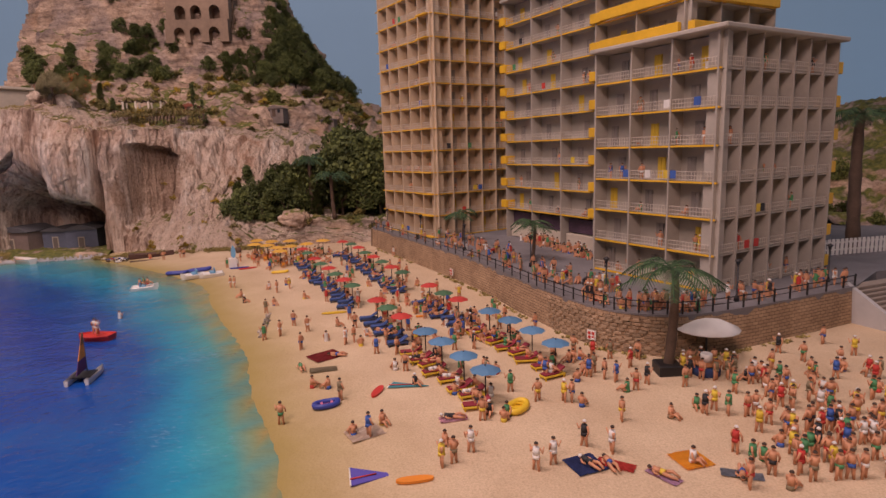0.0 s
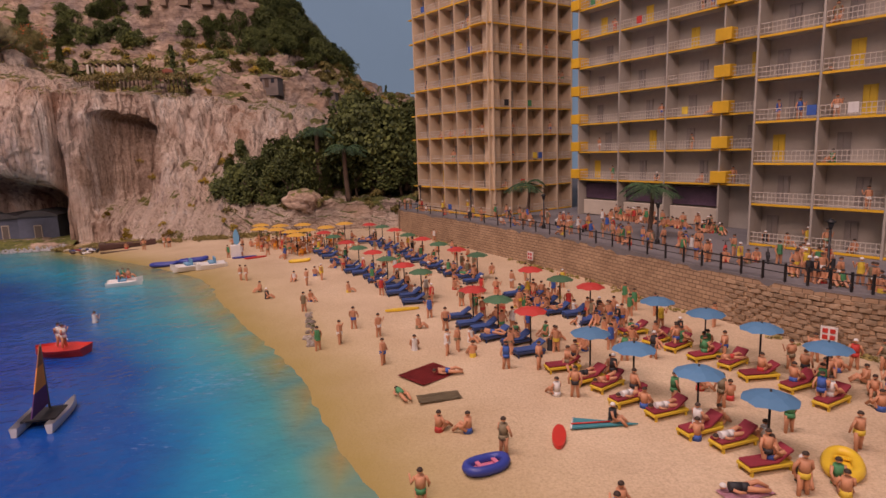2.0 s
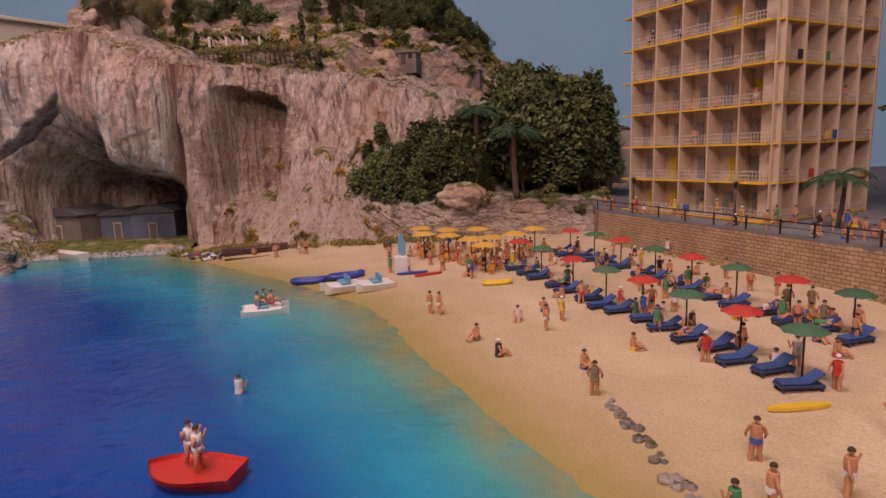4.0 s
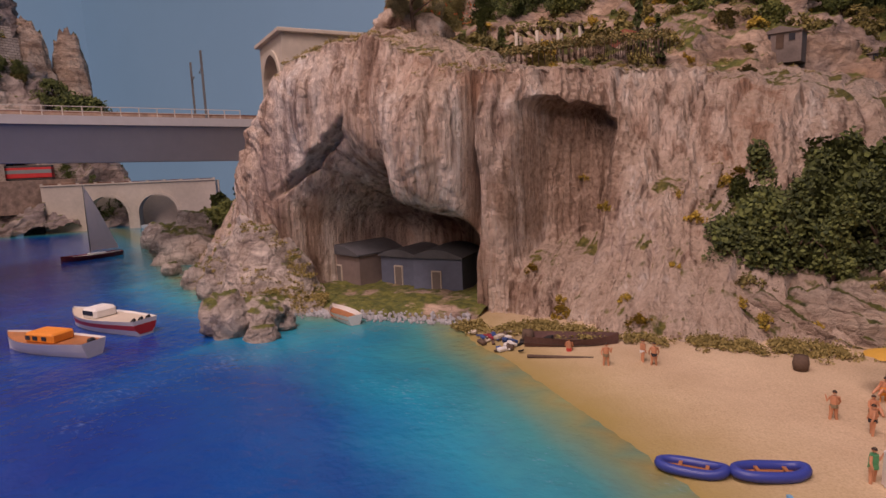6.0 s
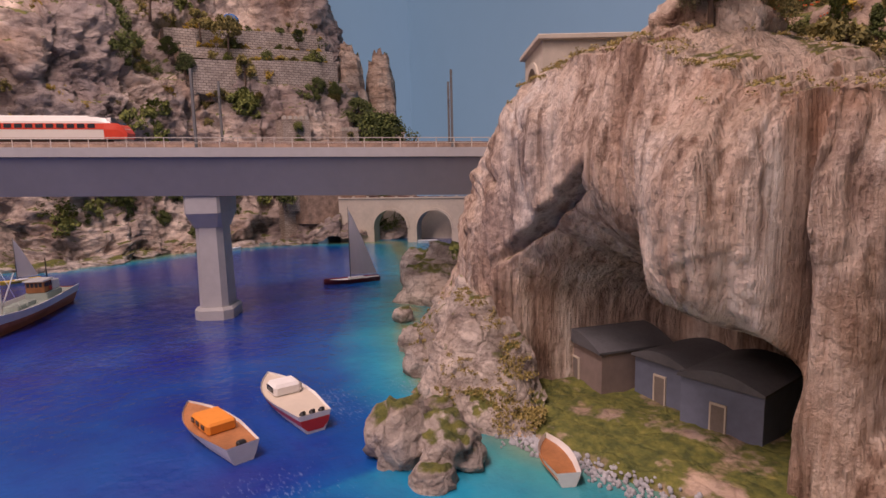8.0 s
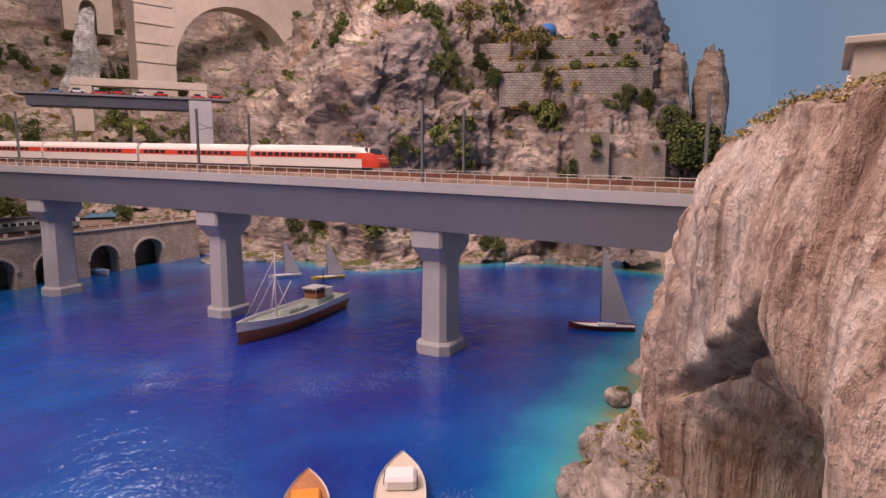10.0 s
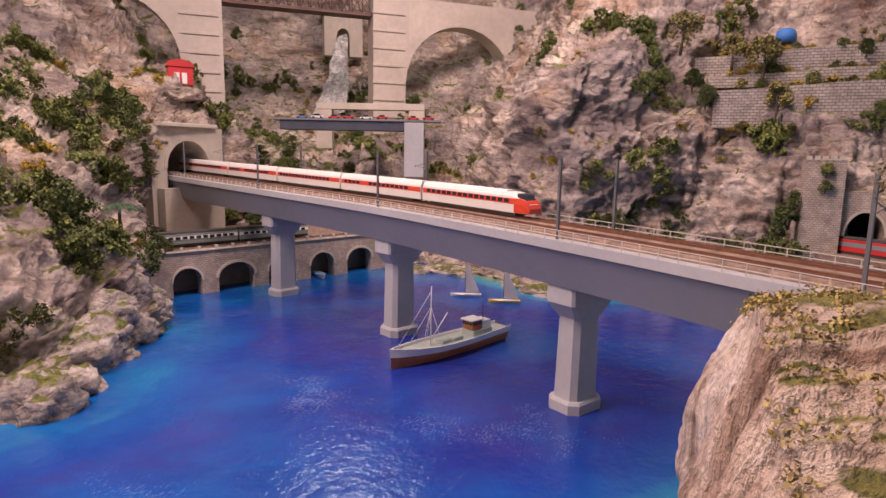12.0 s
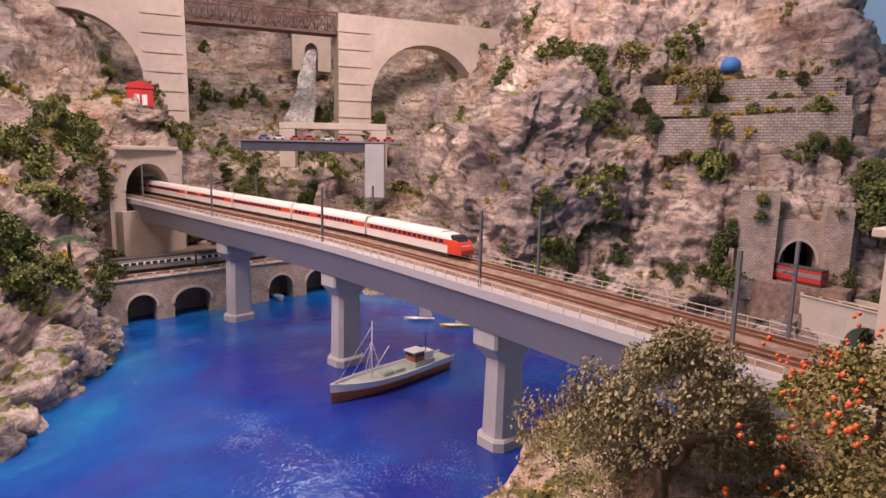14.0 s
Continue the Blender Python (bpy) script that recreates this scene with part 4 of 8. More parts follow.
def arch_wall(name, p0, p1, z0, top, arches, thick, material, label, category, fill=0.0, parapet=0.0):
    """A masonry wall from p0 to p1 with arched openings (middle, half width, spring height, rise), lengths in its uv map."""
    dx, dy = p1[0] - p0[0], p1[1] - p0[1]
    length = math.hypot(dx, dy)
    thing = base(name, p0[0], p0[1], 0, math.degrees(math.atan2(dy, dx)), label, category)
    cols = []
    cuts = sorted({round(length * i / 24, 5) for i in range(25)} | {round(c + hw * math.cos(math.pi * k / 14), 5) for c, hw, sp, rs in arches for k in range(15)})
    for x in cuts:
        lows = []
        for c, hw, sp, rs in arches:
            if abs(x - c) < hw - 1e-4:
                lows = [sp + rs * math.sqrt(max(0, 1 - ((x - c) / hw) ** 2))]
                break
            if abs(x - c) <= hw + 1e-4:
                lows = [z0, sp] if x < c else [sp, z0]
                break
        for low in lows or [z0]:
            cols.append((x, low))
    bm = bmesh.new()
    uvl = bm.loops.layers.uv.new("UVMap")
    made = []
    for x, low in cols:
        w = 0.0012 * noise.noise(Vector((x * 20 + p0[0] * 9, low * 20, 3)))
        made.append([bm.verts.new((x, w, low)), bm.verts.new((x, w, top)), bm.verts.new((x, thick, top)), bm.verts.new((x, thick, low))])
    for a, b in zip(made, made[1:]):
        same = abs(a[0].co.x - b[0].co.x) < 1e-6
        for k in ((3,) if same else (0, 1, 2, 3)):
            f = bm.faces.new((a[k], b[k], b[(k + 1) % 4], a[(k + 1) % 4]))
            for l in f.loops:
                l[uvl].uv = (l.vert.co.x + (l.vert.co.y if k in (1, 3) else 0), l.vert.co.z if k in (0, 2) else l.vert.co.z + l.vert.co.y)
    for c in (made[0], made[-1]):
        f = bm.faces.new(c)
        for l in f.loops:
            l[uvl].uv = (l.vert.co.y, l.vert.co.z)
    part("wall", bm, material, thing)
    for c, hw, sp, rs in arches:
        bm = bmesh.new()
        uvl = bm.loops.layers.uv.new("UVMap")
        t = hw * 0.13
        ring = []
        for k in range(17):
            a = math.pi * k / 16
            ring.append([bm.verts.new((c + (hw + o) * math.cos(a), y, sp + (rs + o) * math.sin(a))) for o, y in ((-0.0005, -0.003), (t, -0.003), (t, 0.004), (-0.0005, 0.004))])
        for a, b in zip(ring, ring[1:]):
            for k in range(4):
                f = bm.faces.new((a[k], a[(k + 1) % 4], b[(k + 1) % 4], b[k]))
                for l in f.loops:
                    l[uvl].uv = (l.vert.co.z, l.vert.co.x)
        part("arch_ring", bm, PALECONC if material == QUAYSTONE else material, thing)
    if parapet:
        bm = bmesh.new()
        box(bm, 0, length, -0.004, 0.004, top, top + 0.004, bevel=0.0006)
        part("coping", bm, PALECONC, thing)
        bm = bmesh.new()
        box(bm, 0.002, length - 0.002, -0.001, 0.001, top + parapet - 0.003, top + parapet - 0.001)
        part("rail", bm, RUST, thing)
        bm = bmesh.new()
        box(bm, -0.004, 0.004, -0.003, 0.003, top + 0.004, top + parapet, bevel=0.0006)
        post = part("post", bm, PALECONC, thing)
        n = int(length / 0.045)
        for k in range(n + 1):
            m = pose(0.004 + (length - 0.008) * k / n, 0, 0)
            if k == 0:
                post.matrix_basis = m
            else:
                again(post, thing, m)
    if fill:
        bm = bmesh.new()
        box(bm, 0.0, length, fill, fill + 0.01, z0, top - 0.002)
        part("inner_wall", bm, material, thing)
    return thing


# gorge behind the bay
g_foot = [(-2.25, -0.42, 0.11), (-2.42, -0.18, 0.12), (-2.52, 0.08, 0.12), (-2.62, 0.36, 0.12)]
g_low = [(-2.4, -0.52, 0.3), (-2.62, -0.3, 0.28), (-2.78, 0.02, 0.26), (-2.8, 0.4, 0.28)]
g_mid = [(-2.6, -0.9, 0.55), (-3.1, -0.6, 0.52), (-3.2, -0.2, 0.48), (-3.15, 0.4, 0.46)]
g_up = [(-2.8, -1.3, 0.85), (-3.45, -0.75, 0.8), (-3.6, -0.2, 0.72), (-3.5, 0.4, 0.7)]
g_high = [(-2.9, -1.6, 1.2), (-3.65, -0.95, 1.1), (-3.85, -0.2, 1.0), (-3.75, 0.5, 1.0)]
g_top = [(-3.1, -1.8, 1.9), (-3.95, -1.2, 1.8), (-4.15, -0.2, 1.7), (-3.95, 0.5, 1.6)]
gorge, gorge_p, gorge_n = loft("gorge_mountain", [g_foot, g_low, g_mid, g_up, g_high, g_top], 230, 230, 0.026, CRAG, 8.0, 0.010, facet=1.2,
                               label="pale craggy gorge side with scrub behind the viaduct", category="mountain")

# quay under the bridge
arch_wall("quay_wall", (-1.69, 0.0), (-2.47, 0.318), -0.01, 0.118, [(0.11, 0.038, 0.04, 0.036), (0.245, 0.052, 0.04, 0.038), (0.37, 0.03, 0.04, 0.034), (0.52, 0.042, 0.04, 0.038), (0.66, 0.048, 0.044, 0.036)],
          0.035, QUAYSTONE, "arched stone quay wall carrying a railway beside the water", "wall", fill=0.075, parapet=0.014)
bm = bmesh.new()
prism(bm, [(-1.70, -0.012), (-2.475, 0.304), (-2.75, 0.2), (-2.3, -0.5), (-1.8, -0.3)], 0.104, 0.114)
tagged(link_mesh("railway_shelf", bm, BALLAST), "brown ballasted railway shelf on the quay", "ground", kind="structure")
arch_wall("tunnel_portal", (-1.985, -0.305), (-2.262, -0.285), 0.0, 0.455, [(0.137, 0.082, 0.325, 0.088)], 0.34, PALECONC, "pale concrete tunnel portal with a rounded arch", "portal")
# added black blocks: the tunnel's darkness put into their colour
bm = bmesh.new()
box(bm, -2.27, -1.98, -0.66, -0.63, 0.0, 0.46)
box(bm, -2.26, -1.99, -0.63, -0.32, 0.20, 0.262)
tagged(link_mesh("tunnel_end", bm, TUNNELSHADE), "black blocks standing in for the shade inside the railway tunnel", "tunnel", kind="structure")
bm = bmesh.new()
box(bm, -2.235, -2.01, -0.31, -0.275, 0.455, 0.468, bevel=0.002)
tagged(link_mesh("portal_cornice", bm, PALECONC), "projecting concrete cornice over the tunnel portal", "cornice")
bm = bmesh.new()
box(bm, -2.24, -2.0, -0.3, -0.27, 0.0, 0.262)
tagged(link_mesh("abutment", bm, PALECONC), "plain concrete abutment under the tunnel mouth", "abutment")
arch_wall("headland_portal", (-1.363, 1.595), (-1.217, 1.509), 0.1, 0.402, [(0.085, 0.062, 0.315, 0.062)], 0.2, PALECONC, "cream concrete tunnel portal on the headland", "portal")
bm = bmesh.new()
box(bm, -0.008, 0.178, -0.008, 0.21, 0.402, 0.409, bevel=0.001)
o = tagged(link_mesh("portal_roof", bm, PALECONC), "flat overhanging roof slab of the headland portal", "roof")
o.matrix_basis = pose(-1.363, 1.595, 0, 0, 0, math.degrees(math.atan2(-0.086, 0.146)))
arch_wall("castle_portal", (-2.425, 1.48), (-2.425, 1.75), 0.0, 0.31, [(0.147, 0.042, 0.2, 0.06)], 0.14, QUAYSTONE, "ivy-grown castellated stone tunnel portal", "portal")
for y0, y1, zt in ((1.485, 1.572, 0.385), (1.675, 1.735, 0.352)):
    t = base("portal_tower", -2.415, y0, 0.1, 0, "square stone portal tower grown with ivy", "tower", "portal towers")
    bm = bmesh.new()
    uvl = bm.loops.layers.uv.new("UVMap")
    box(bm, -0.06, 0.012, 0, y1 - y0, 0, zt - 0.1)
    for f in bm.faces:
        for l in f.loops:
            l[uvl].uv = (l.vert.co.x + l.vert.co.y, l.vert.co.z)
    part("shaft", bm, QUAYSTONE, t)
    for k in range(5):
        bm = bmesh.new()
        yy = (y1 - y0) * (k + 0.1) / 5
        box(bm, -0.002, 0.014, yy, yy + (y1 - y0) * 0.12, zt - 0.1, zt - 0.09)
        part("merlon", bm, PALECONC, t)
# added black block behind the castle portal, coloured as the shade in there
bm = bmesh.new()
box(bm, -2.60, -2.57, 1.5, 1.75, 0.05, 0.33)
tagged(link_mesh("castle_tunnel_end", bm, TUNNELSHADE), "black block standing in for the shade inside the castle tunnel", "tunnel", kind="structure")
arch_wall("harbour_arcade", (-2.34, 1.63), (-2.0, 1.97), -0.01, 0.135, [(0.17, 0.055, 0.045, 0.055), (0.31, 0.055, 0.045, 0.055)], 0.05, PALECONC, "cream harbour wall with two round arches", "wall", fill=0.1, parapet=0.008)

# viaduct
VIA, VU = Vector((-3.07, -0.13, 0)), Vector((-0.70, 0.714, 0))


def via(s):
    p = VIA + VU * s
    return (p.x, p.y)


arch_wall("viaduct", via(-0.03), via(0.95), 0.3, 1.075, [(0.42, 0.27, 0.70, 0.27)], 0.11, VIADUCT, "tall plastered railway viaduct with a great round arch", "viaduct")
arch_wall("viaduct", via(-1.75), via(-0.66), 0.3, 1.075, [(0.66, 0.27, 0.72, 0.27)], 0.11, VIADUCT, "tall plastered railway viaduct pier and arch", "viaduct")
bm = bmesh.new()
box(bm, 0, 0.15, -0.006, 0.0, 0, 0.012, bevel=0.001)
for s0 in (-0.03, -0.82):
    thing = base("pier_bands", *via(s0), 0.0, math.degrees(math.atan2(VU.y, VU.x)), "raised plaster string courses across the viaduct pier", "moulding")
    for k in range(8):
        o = new("band", bpy.data.meshes.get("viaduct_band") or bpy.data.meshes.new("viaduct_band"))
        if not o.data.polygons:
            bm.to_mesh(o.data)
            o.data.materials.append(VIADUCT)
        o.parent, o.matrix_basis = thing, pose(-0.004, 0, 0.47 + 0.075 * k)
bm.free()
TRUSS = paint("brown_truss_steel", (0.16, 0.09, 0.07), 0.6, 0.3, 0.25, 90, 0)
t = base("truss_bridge", *via(-0.66), 0.99, math.degrees(math.atan2(VU.y, VU.x)), "rust-brown steel lattice truss between the viaduct piers", "bridge")
for y in (0.02, 0.09):
    for z in (0.0, 0.085):
        bm = bmesh.new()
        box(bm, 0, 0.63, y - 0.003, y + 0.003, z, z + 0.006)
        part("chord", bm, TRUSS, t)
    for k in range(14):
        x0, x1 = 0.63 * k / 14, 0.63 * (k + 1) / 14
        bm = bmesh.new()
        tube(bm, [(x0, y, 0.003), (x1, y, 0.088)], 0.0016, 4)
        tube(bm, [(x1, y, 0.003), (x0, y, 0.088)], 0.0016, 4)
        tube(bm, [(x0, y, 0.003), (x0, y, 0.088)], 0.002, 4)
        part("brace", bm, TRUSS, t)
bm = bmesh.new()
box(bm, 0, 0.63, 0.016, 0.094, -0.006, 0.0)
part("deck", bm, TRUSS, t)

# lower road bridge in the gorge
a, b = Vector((-2.37, -0.16, 0)), Vector((-2.60, 0.33, 0))
ang = math.degrees(math.atan2(b.y - a.y, b.x - a.x))
t = base("road_bridge", a.x, a.y, 0.0, ang, "low dark girder road bridge in the gorge", "bridge")
bm = bmesh.new()
box(bm, 0.03, 0.47, 0, 0.08, 0.462, 0.495, bevel=0.001)
part("girder", bm, paint("dark_girder", (0.08, 0.085, 0.11), 0.5, 0.3, 0.2, 60, 0.1), t, "dark blue-grey steel girder")
bm = bmesh.new()
box(bm, 0.0, 0.6, -0.006, 0.086, 0.4955, 0.502)
part("roadway", bm, PAVING, t)
bm = bmesh.new()
box(bm, 0.47, 0.54, -0.004, 0.085, 0.3, 0.494, bevel=0.002)
part("abutment", bm, CONCRETE, t)
t = base("culvert", -2.62, -0.15, 0.0, ang, "pale concrete culvert slab behind the road bridge", "culvert")
bm = bmesh.new()
box(bm, 0, 0.42, 0, 0.05, 0.55, 0.575, bevel=0.001)
box(bm, 0.0, 0.06, 0.001, 0.05, 0.4, 0.549)
box(bm, 0.36, 0.42, 0.001, 0.05, 0.4, 0.549)
part("slab", bm, PALECONC, t)

CARPAINT = [paint("car_" + n, c, 0.3, 0, 0.1, 60, 0) for n, c in (("red", (0.55, 0.04, 0.03)), ("white", (0.7, 0.68, 0.66)), ("blue", (0.12, 0.2, 0.4)))]
CARGLASS = paint("car_window", (0.03, 0.035, 0.045), 0.12, 0, 0.1, 60, 0)
for k, (u, c) in enumerate(((0.10, 2), (0.16, 1), (0.215, 0), (0.27, 0), (0.33, 1), (0.39, 0), (0.50, 0), (0.555, 0))):
    p = a + (b - a).normalized() * u + Vector((-(b - a).y, (b - a).x, 0)).normalized() * (0.022 if k % 2 else 0.052)
    e = base("car", p.x, p.y, 0.502, ang, ("small red toy car", "small white toy car", "small blue toy car")[(0, 1, 2)[c]] + " standing on the gorge road bridge", "car", "cars on the road bridge")
    bm = bmesh.new()
    box(bm, -0.022, 0.022, -0.009, 0.009, 0.003, 0.010, bevel=0.0015)
    body = part("body", bm, CARPAINT[c], e)
    bm = bmesh.new()
    for v in box(bm, -0.013, 0.010, -0.0078, 0.0078, 0.010, 0.0165):
        if v.co.z > 0.012:
            v.co.x *= 0.75
    part("cabin", bm, CARGLASS, e)
    for wx in (-0.014, 0.014):
        for wy in (-0.0088, 0.0088):
            bm = bmesh.new()
            lathe(bm, [(0.0042, -0.0012), (0.0042, 0.0012)], 10)
            o = part("wheel", bm, DARKIRON, e)
            o.matrix_basis = pose(wx, wy, 0.0042, 90, 0, 0)

# waterfall
FALL = rock_material("falling_water", (0.85, 0.85, 0.83), (0.62, 0.62, 0.6), (0.36, 0.33, 0.31), (1, 1, 0.1), 40.0, 0.0, 0.05, 0.5)
w0 = [(-3.20, -0.60, 0.58), (-3.24, -0.53, 0.58), (-3.28, -0.46, 0.58)]
w1 = [(-3.32, -0.60, 0.75), (-3.34, -0.55, 0.76), (-3.38, -0.50, 0.75)]
w2 = [(-3.42, -0.63, 0.90), (-3.44, -0.60, 0.91), (-3.47, -0.57, 0.90)]
w3 = [(-3.48, -0.63, 1.0), (-3.5, -0.61, 1.01), (-3.52, -0.59, 1.0)]
fall, _, _ = loft("waterfall", [w0, w1, w2, w3], 40, 90, 0.012, FALL, 16.0, label="white foaming waterfall below a culvert mouth", category="waterfall")
arch_wall("culvert_portal", (-3.42, -0.68), (-3.56, -0.53), 0.9, 1.1, [(0.1, 0.035, 1.0, 0.045)], 0.05, PALECONC, "pale concrete culvert mouth above the waterfall", "portal", fill=0.06)

# terraces across the bay
for x, za, zb, y0, y1 in ((-2.56, 0.47, 0.590, 1.26, 1.74), (-2.60, 0.585, 0.632, 1.24, 1.74), (-2.645, 0.62, 0.695, 1.20, 1.73)):
    line = [(x, y0), (x - 0.012, y0 + 0.15), (x - 0.004, y0 + 0.3), (x - 0.02, y1)]
    ribbon_wall("terrace_wall", line, za, zb, 0.05, TERRACESTONE, 0.004, "dry-stone terrace wall on the mountainside", "wall", top=(zb - 0.018, zb + 0.006), kind="")
bm = bmesh.new()
box(bm, -2.74, -2.585, 1.25, 1.73, 0.45, 0.575)
box(bm, -2.78, -2.63, 1.23, 1.73, 0.576, 0.622)
box(bm, -2.82, -2.675, 1.20, 1.72, 0.623, 0.68)
tagged(link_mesh("terrace_fill", bm, HILLROCK), "planted earth behind the terrace walls", "ground", kind="structure")

# blue tent above the terraces
q = far_p[int(np.argmin((far_p[:, 1] - 1.44) ** 2 + (far_p[:, 2] - 0.76) ** 2))]
bm = bmesh.new()
lathe(bm, [(0.030, -0.02), (0.030, 0.0), (0.026, 0.012), (0.016, 0.02), (0.003, 0.023)], 14)
o = link_mesh("tent", bm, paint("blue_tent_cloth", (0.05, 0.18, 0.50), 0.7, 0, 0.12, 80, 0.1), smooth=True)
o.matrix_basis = pose(q[0] + 0.015, q[1], q[2])
tagged(o, "small bright blue dome tent on the mountainside", "tent")

# red hut on the shelf
RED = paint("signal_red", (0.55, 0.03, 0.03), 0.5, 0, 0.2, 80, 0.05)
WHITE = paint("white_paint", (0.78, 0.76, 0.73), 0.5, 0, 0.08, 60, 0.05)
t = base("red_hut", -2.235, -0.44, 0.605, -38, "small bright red wooden hut with white doors", "hut")
bm = bmesh.new()
box(bm, -0.04, 0.04, -0.03, 0.03, 0.0, 0.06)
part("wall", bm, RED, t)
bm = bmesh.new()
prism(bm, [(-0.046, 0.0), (0.046, 0.0), (0.038, 0.016), (0.0, 0.026), (-0.038, 0.016)], -0.034, 0.034)
o = part("roof", bm, RED, t)
o.matrix_basis = pose(0, 0, 0.06, 90, 0, 0)
for x in (-0.02, 0.004):
    bm = bmesh.new()
    box(bm, x, x + 0.016, 0.030, 0.032, 0.004, 0.04)
    part("door", bm, WHITE, t, "white door")

# ---- trains ----
CREAM = paint("cream_train_paint", (0.74, 0.71, 0.66), 0.35, 0, 0.06, 60, 0)
TRAINRED = paint("train_red", (0.62, 0.06, 0.03), 0.35, 0, 0.08, 60, 0)
GLASSDARK = paint("dark_window", (0.03, 0.035, 0.045), 0.12, 0, 0.1, 60, 0)
UNDER = paint("underframe_grey", (0.07, 0.065, 0.06), 0.7, 0, 0.2, 90, 0)


def local_sweep(name, profile, s0, s1, n, origin, material, parent, taper=0.0, label=""):
    bm = bmesh.new()
    rings = []
    for i in range(n + 1):
        c, d, r = deck_at(s0 + (s1 - s0) * i / n)
        k = 1.0
        if taper and i > n - 4:
            k = 1.0 - taper * ((i - n + 4) / 4) ** 2
        rings.append([bm.verts.new(c + r * (-0.029 + (a + 0.029) * 1.0 if False else -0.029 + a * (1 - (1 - k) * 0.35)) + Vector((0, 0, 0.0095 + b * (k if b > 0.012 else 1))) - origin) for a, b in profile])
    kk = len(profile)
    for a, b in zip(rings, rings[1:]):
        for j in range(kk):
            bm.faces.new((a[j], a[(j + 1) % kk], b[(j + 1) % kk], b[j]))
    bm.faces.new(rings[0])
    bm.faces.new(list(reversed(rings[-1])))
    return part(name, bm, material, parent, label)


HEAD = run_at(1.0)
CAR = 0.285
for k in range(6):
    s1 = HEAD - k * (CAR + 0.006)
    s0 = max(s1 - CAR, 0.004)
    if s1 - s0 < 0.05:
        continue
    c, d, r = deck_at((s0 + s1) / 2)
    e = base("train_carriage", c.x, c.y, c.z, 0, "cream express carriage with a red window band" if k else "cream express power car with a red nose", "train", "carriages of the express train")
    O = c
    tp = 0.45 if k == 0 else 0.0
    local_sweep("body", [(-0.0165, 0.006), (0.0165, 0.006), (0.0172, 0.02), (0.0162, 0.034), (0.0125, 0.0405), (-0.0125, 0.0405), (-0.0162, 0.034), (-0.0172, 0.02)], s0, s1, 26, O, CREAM, e, tp)
    local_sweep("roof", [(-0.0126, 0.0406), (0.0126, 0.0406), (0.009, 0.0428), (-0.009, 0.0428)], s0 + 0.004, s1 - 0.004 - 0.05 * (k == 0), 20, O, CREAM, e)
    local_sweep("red_band", [(-0.01765, 0.0212), (0.01765, 0.0212), (0.01705, 0.0305), (-0.01705, 0.0305)], s0 + 0.002, s1 - 0.001 - 0.028 * (k == 0), 22, O, TRAINRED, e, label="red stripe along the windows")
    local_sweep("underframe", [(-0.013, 0.0005), (0.013, 0.0005), (0.015, 0.006), (-0.015, 0.006)], s0 + 0.02, s1 - 0.03, 14, O, UNDER, e)
    if k == 0:
        local_sweep("nose", [(-0.0172, 0.007), (0.0172, 0.007), (0.0176, 0.021), (0.0165, 0.031), (-0.0165, 0.031), (-0.0176, 0.021)], s1 - 0.03, s1 + 0.004, 8, O, TRAINRED, e, 0.5, "red rounded nose")
        local_sweep("windscreen", [(-0.0145, 0.031), (0.0145, 0.031), (0.0125, 0.0395), (-0.0125, 0.0395)], s1 - 0.026, s1 - 0.006, 6, O, GLASSDARK, e, 0.3)
    n = int((s1 - s0 - 0.05) / 0.0155)
    for j in range(n):
        p, d, r = deck_at(s0 + 0.02 + 0.0155 * j)
        if 3 < j < 6 and k % 2:
            continue
        for side in (1,):
            bm = bmesh.new()
            m = Matrix.Translation(p - O + r * (-0.029 + side * 0.0176) + Vector((0, 0, 0.0095 + 0.0265))) @ Matrix.Rotation(math.atan2(d.y, d.x), 4, "Z")
            vs = box(bm, -0.0055, 0.0055, -0.0006, 0.0006, -0.0032, 0.0032)
            bmesh.ops.transform(bm, matrix=m, verts=vs)
            part("window", bm, GLASSDARK, e)

# old carriages under the bridge
TEAL = paint("grey_green_coach", (0.20, 0.23, 0.22), 0.45, 0, 0.12, 60, 0)
for k in range(2):
    p = Vector((-1.80, -0.085, 0.118)) + Vector((-0.926, 0.378, 0)) * (0.235 * k)
    e = base("railway_coach", p.x, p.y, p.z, math.degrees(math.atan2(0.378, -0.926)), "grey-green railway coach with a pale window band", "train", "coaches on the quay railway")
    for nm, z0, z1, w, mt in (("body", 0.006, 0.034, 0.016, TEAL), ("window_band", 0.018, 0.029, 0.0164, WHITE), ("roof", 0.034, 0.041, 0.0145, UNDER), ("underframe", 0.0, 0.006, 0.013, UNDER)):
        bm = bmesh.new()
        box(bm, 0.0, 0.228, -w, w, z0, z1, bevel=0.001)
        part(nm, bm, mt, e)
    for j in range(11):
        bm = bmesh.new()
        box(bm, 0.012 + j * 0.019, 0.025 + j * 0.019, -0.0172, 0.0172, 0.0195, 0.0275)
        part("window", bm, GLASSDARK, e)
e = base("shunting_engine", -2.40, 1.625, 0.157, 50, "red and grey railcar leaving the castle tunnel", "train")
for nm, z0, z1, w, mt in (("body", 0.006, 0.036, 0.016, RED), ("grey_band", 0.018, 0.030, 0.0164, TEAL), ("roof", 0.036, 0.042, 0.014, UNDER), ("underframe", 0.0, 0.006, 0.013, UNDER)):
    bm = bmesh.new()
    box(bm, -0.06, 0.07, -w, w, z0, z1, bevel=0.001)
    part(nm, bm, mt, e)
bm = bmesh.new()
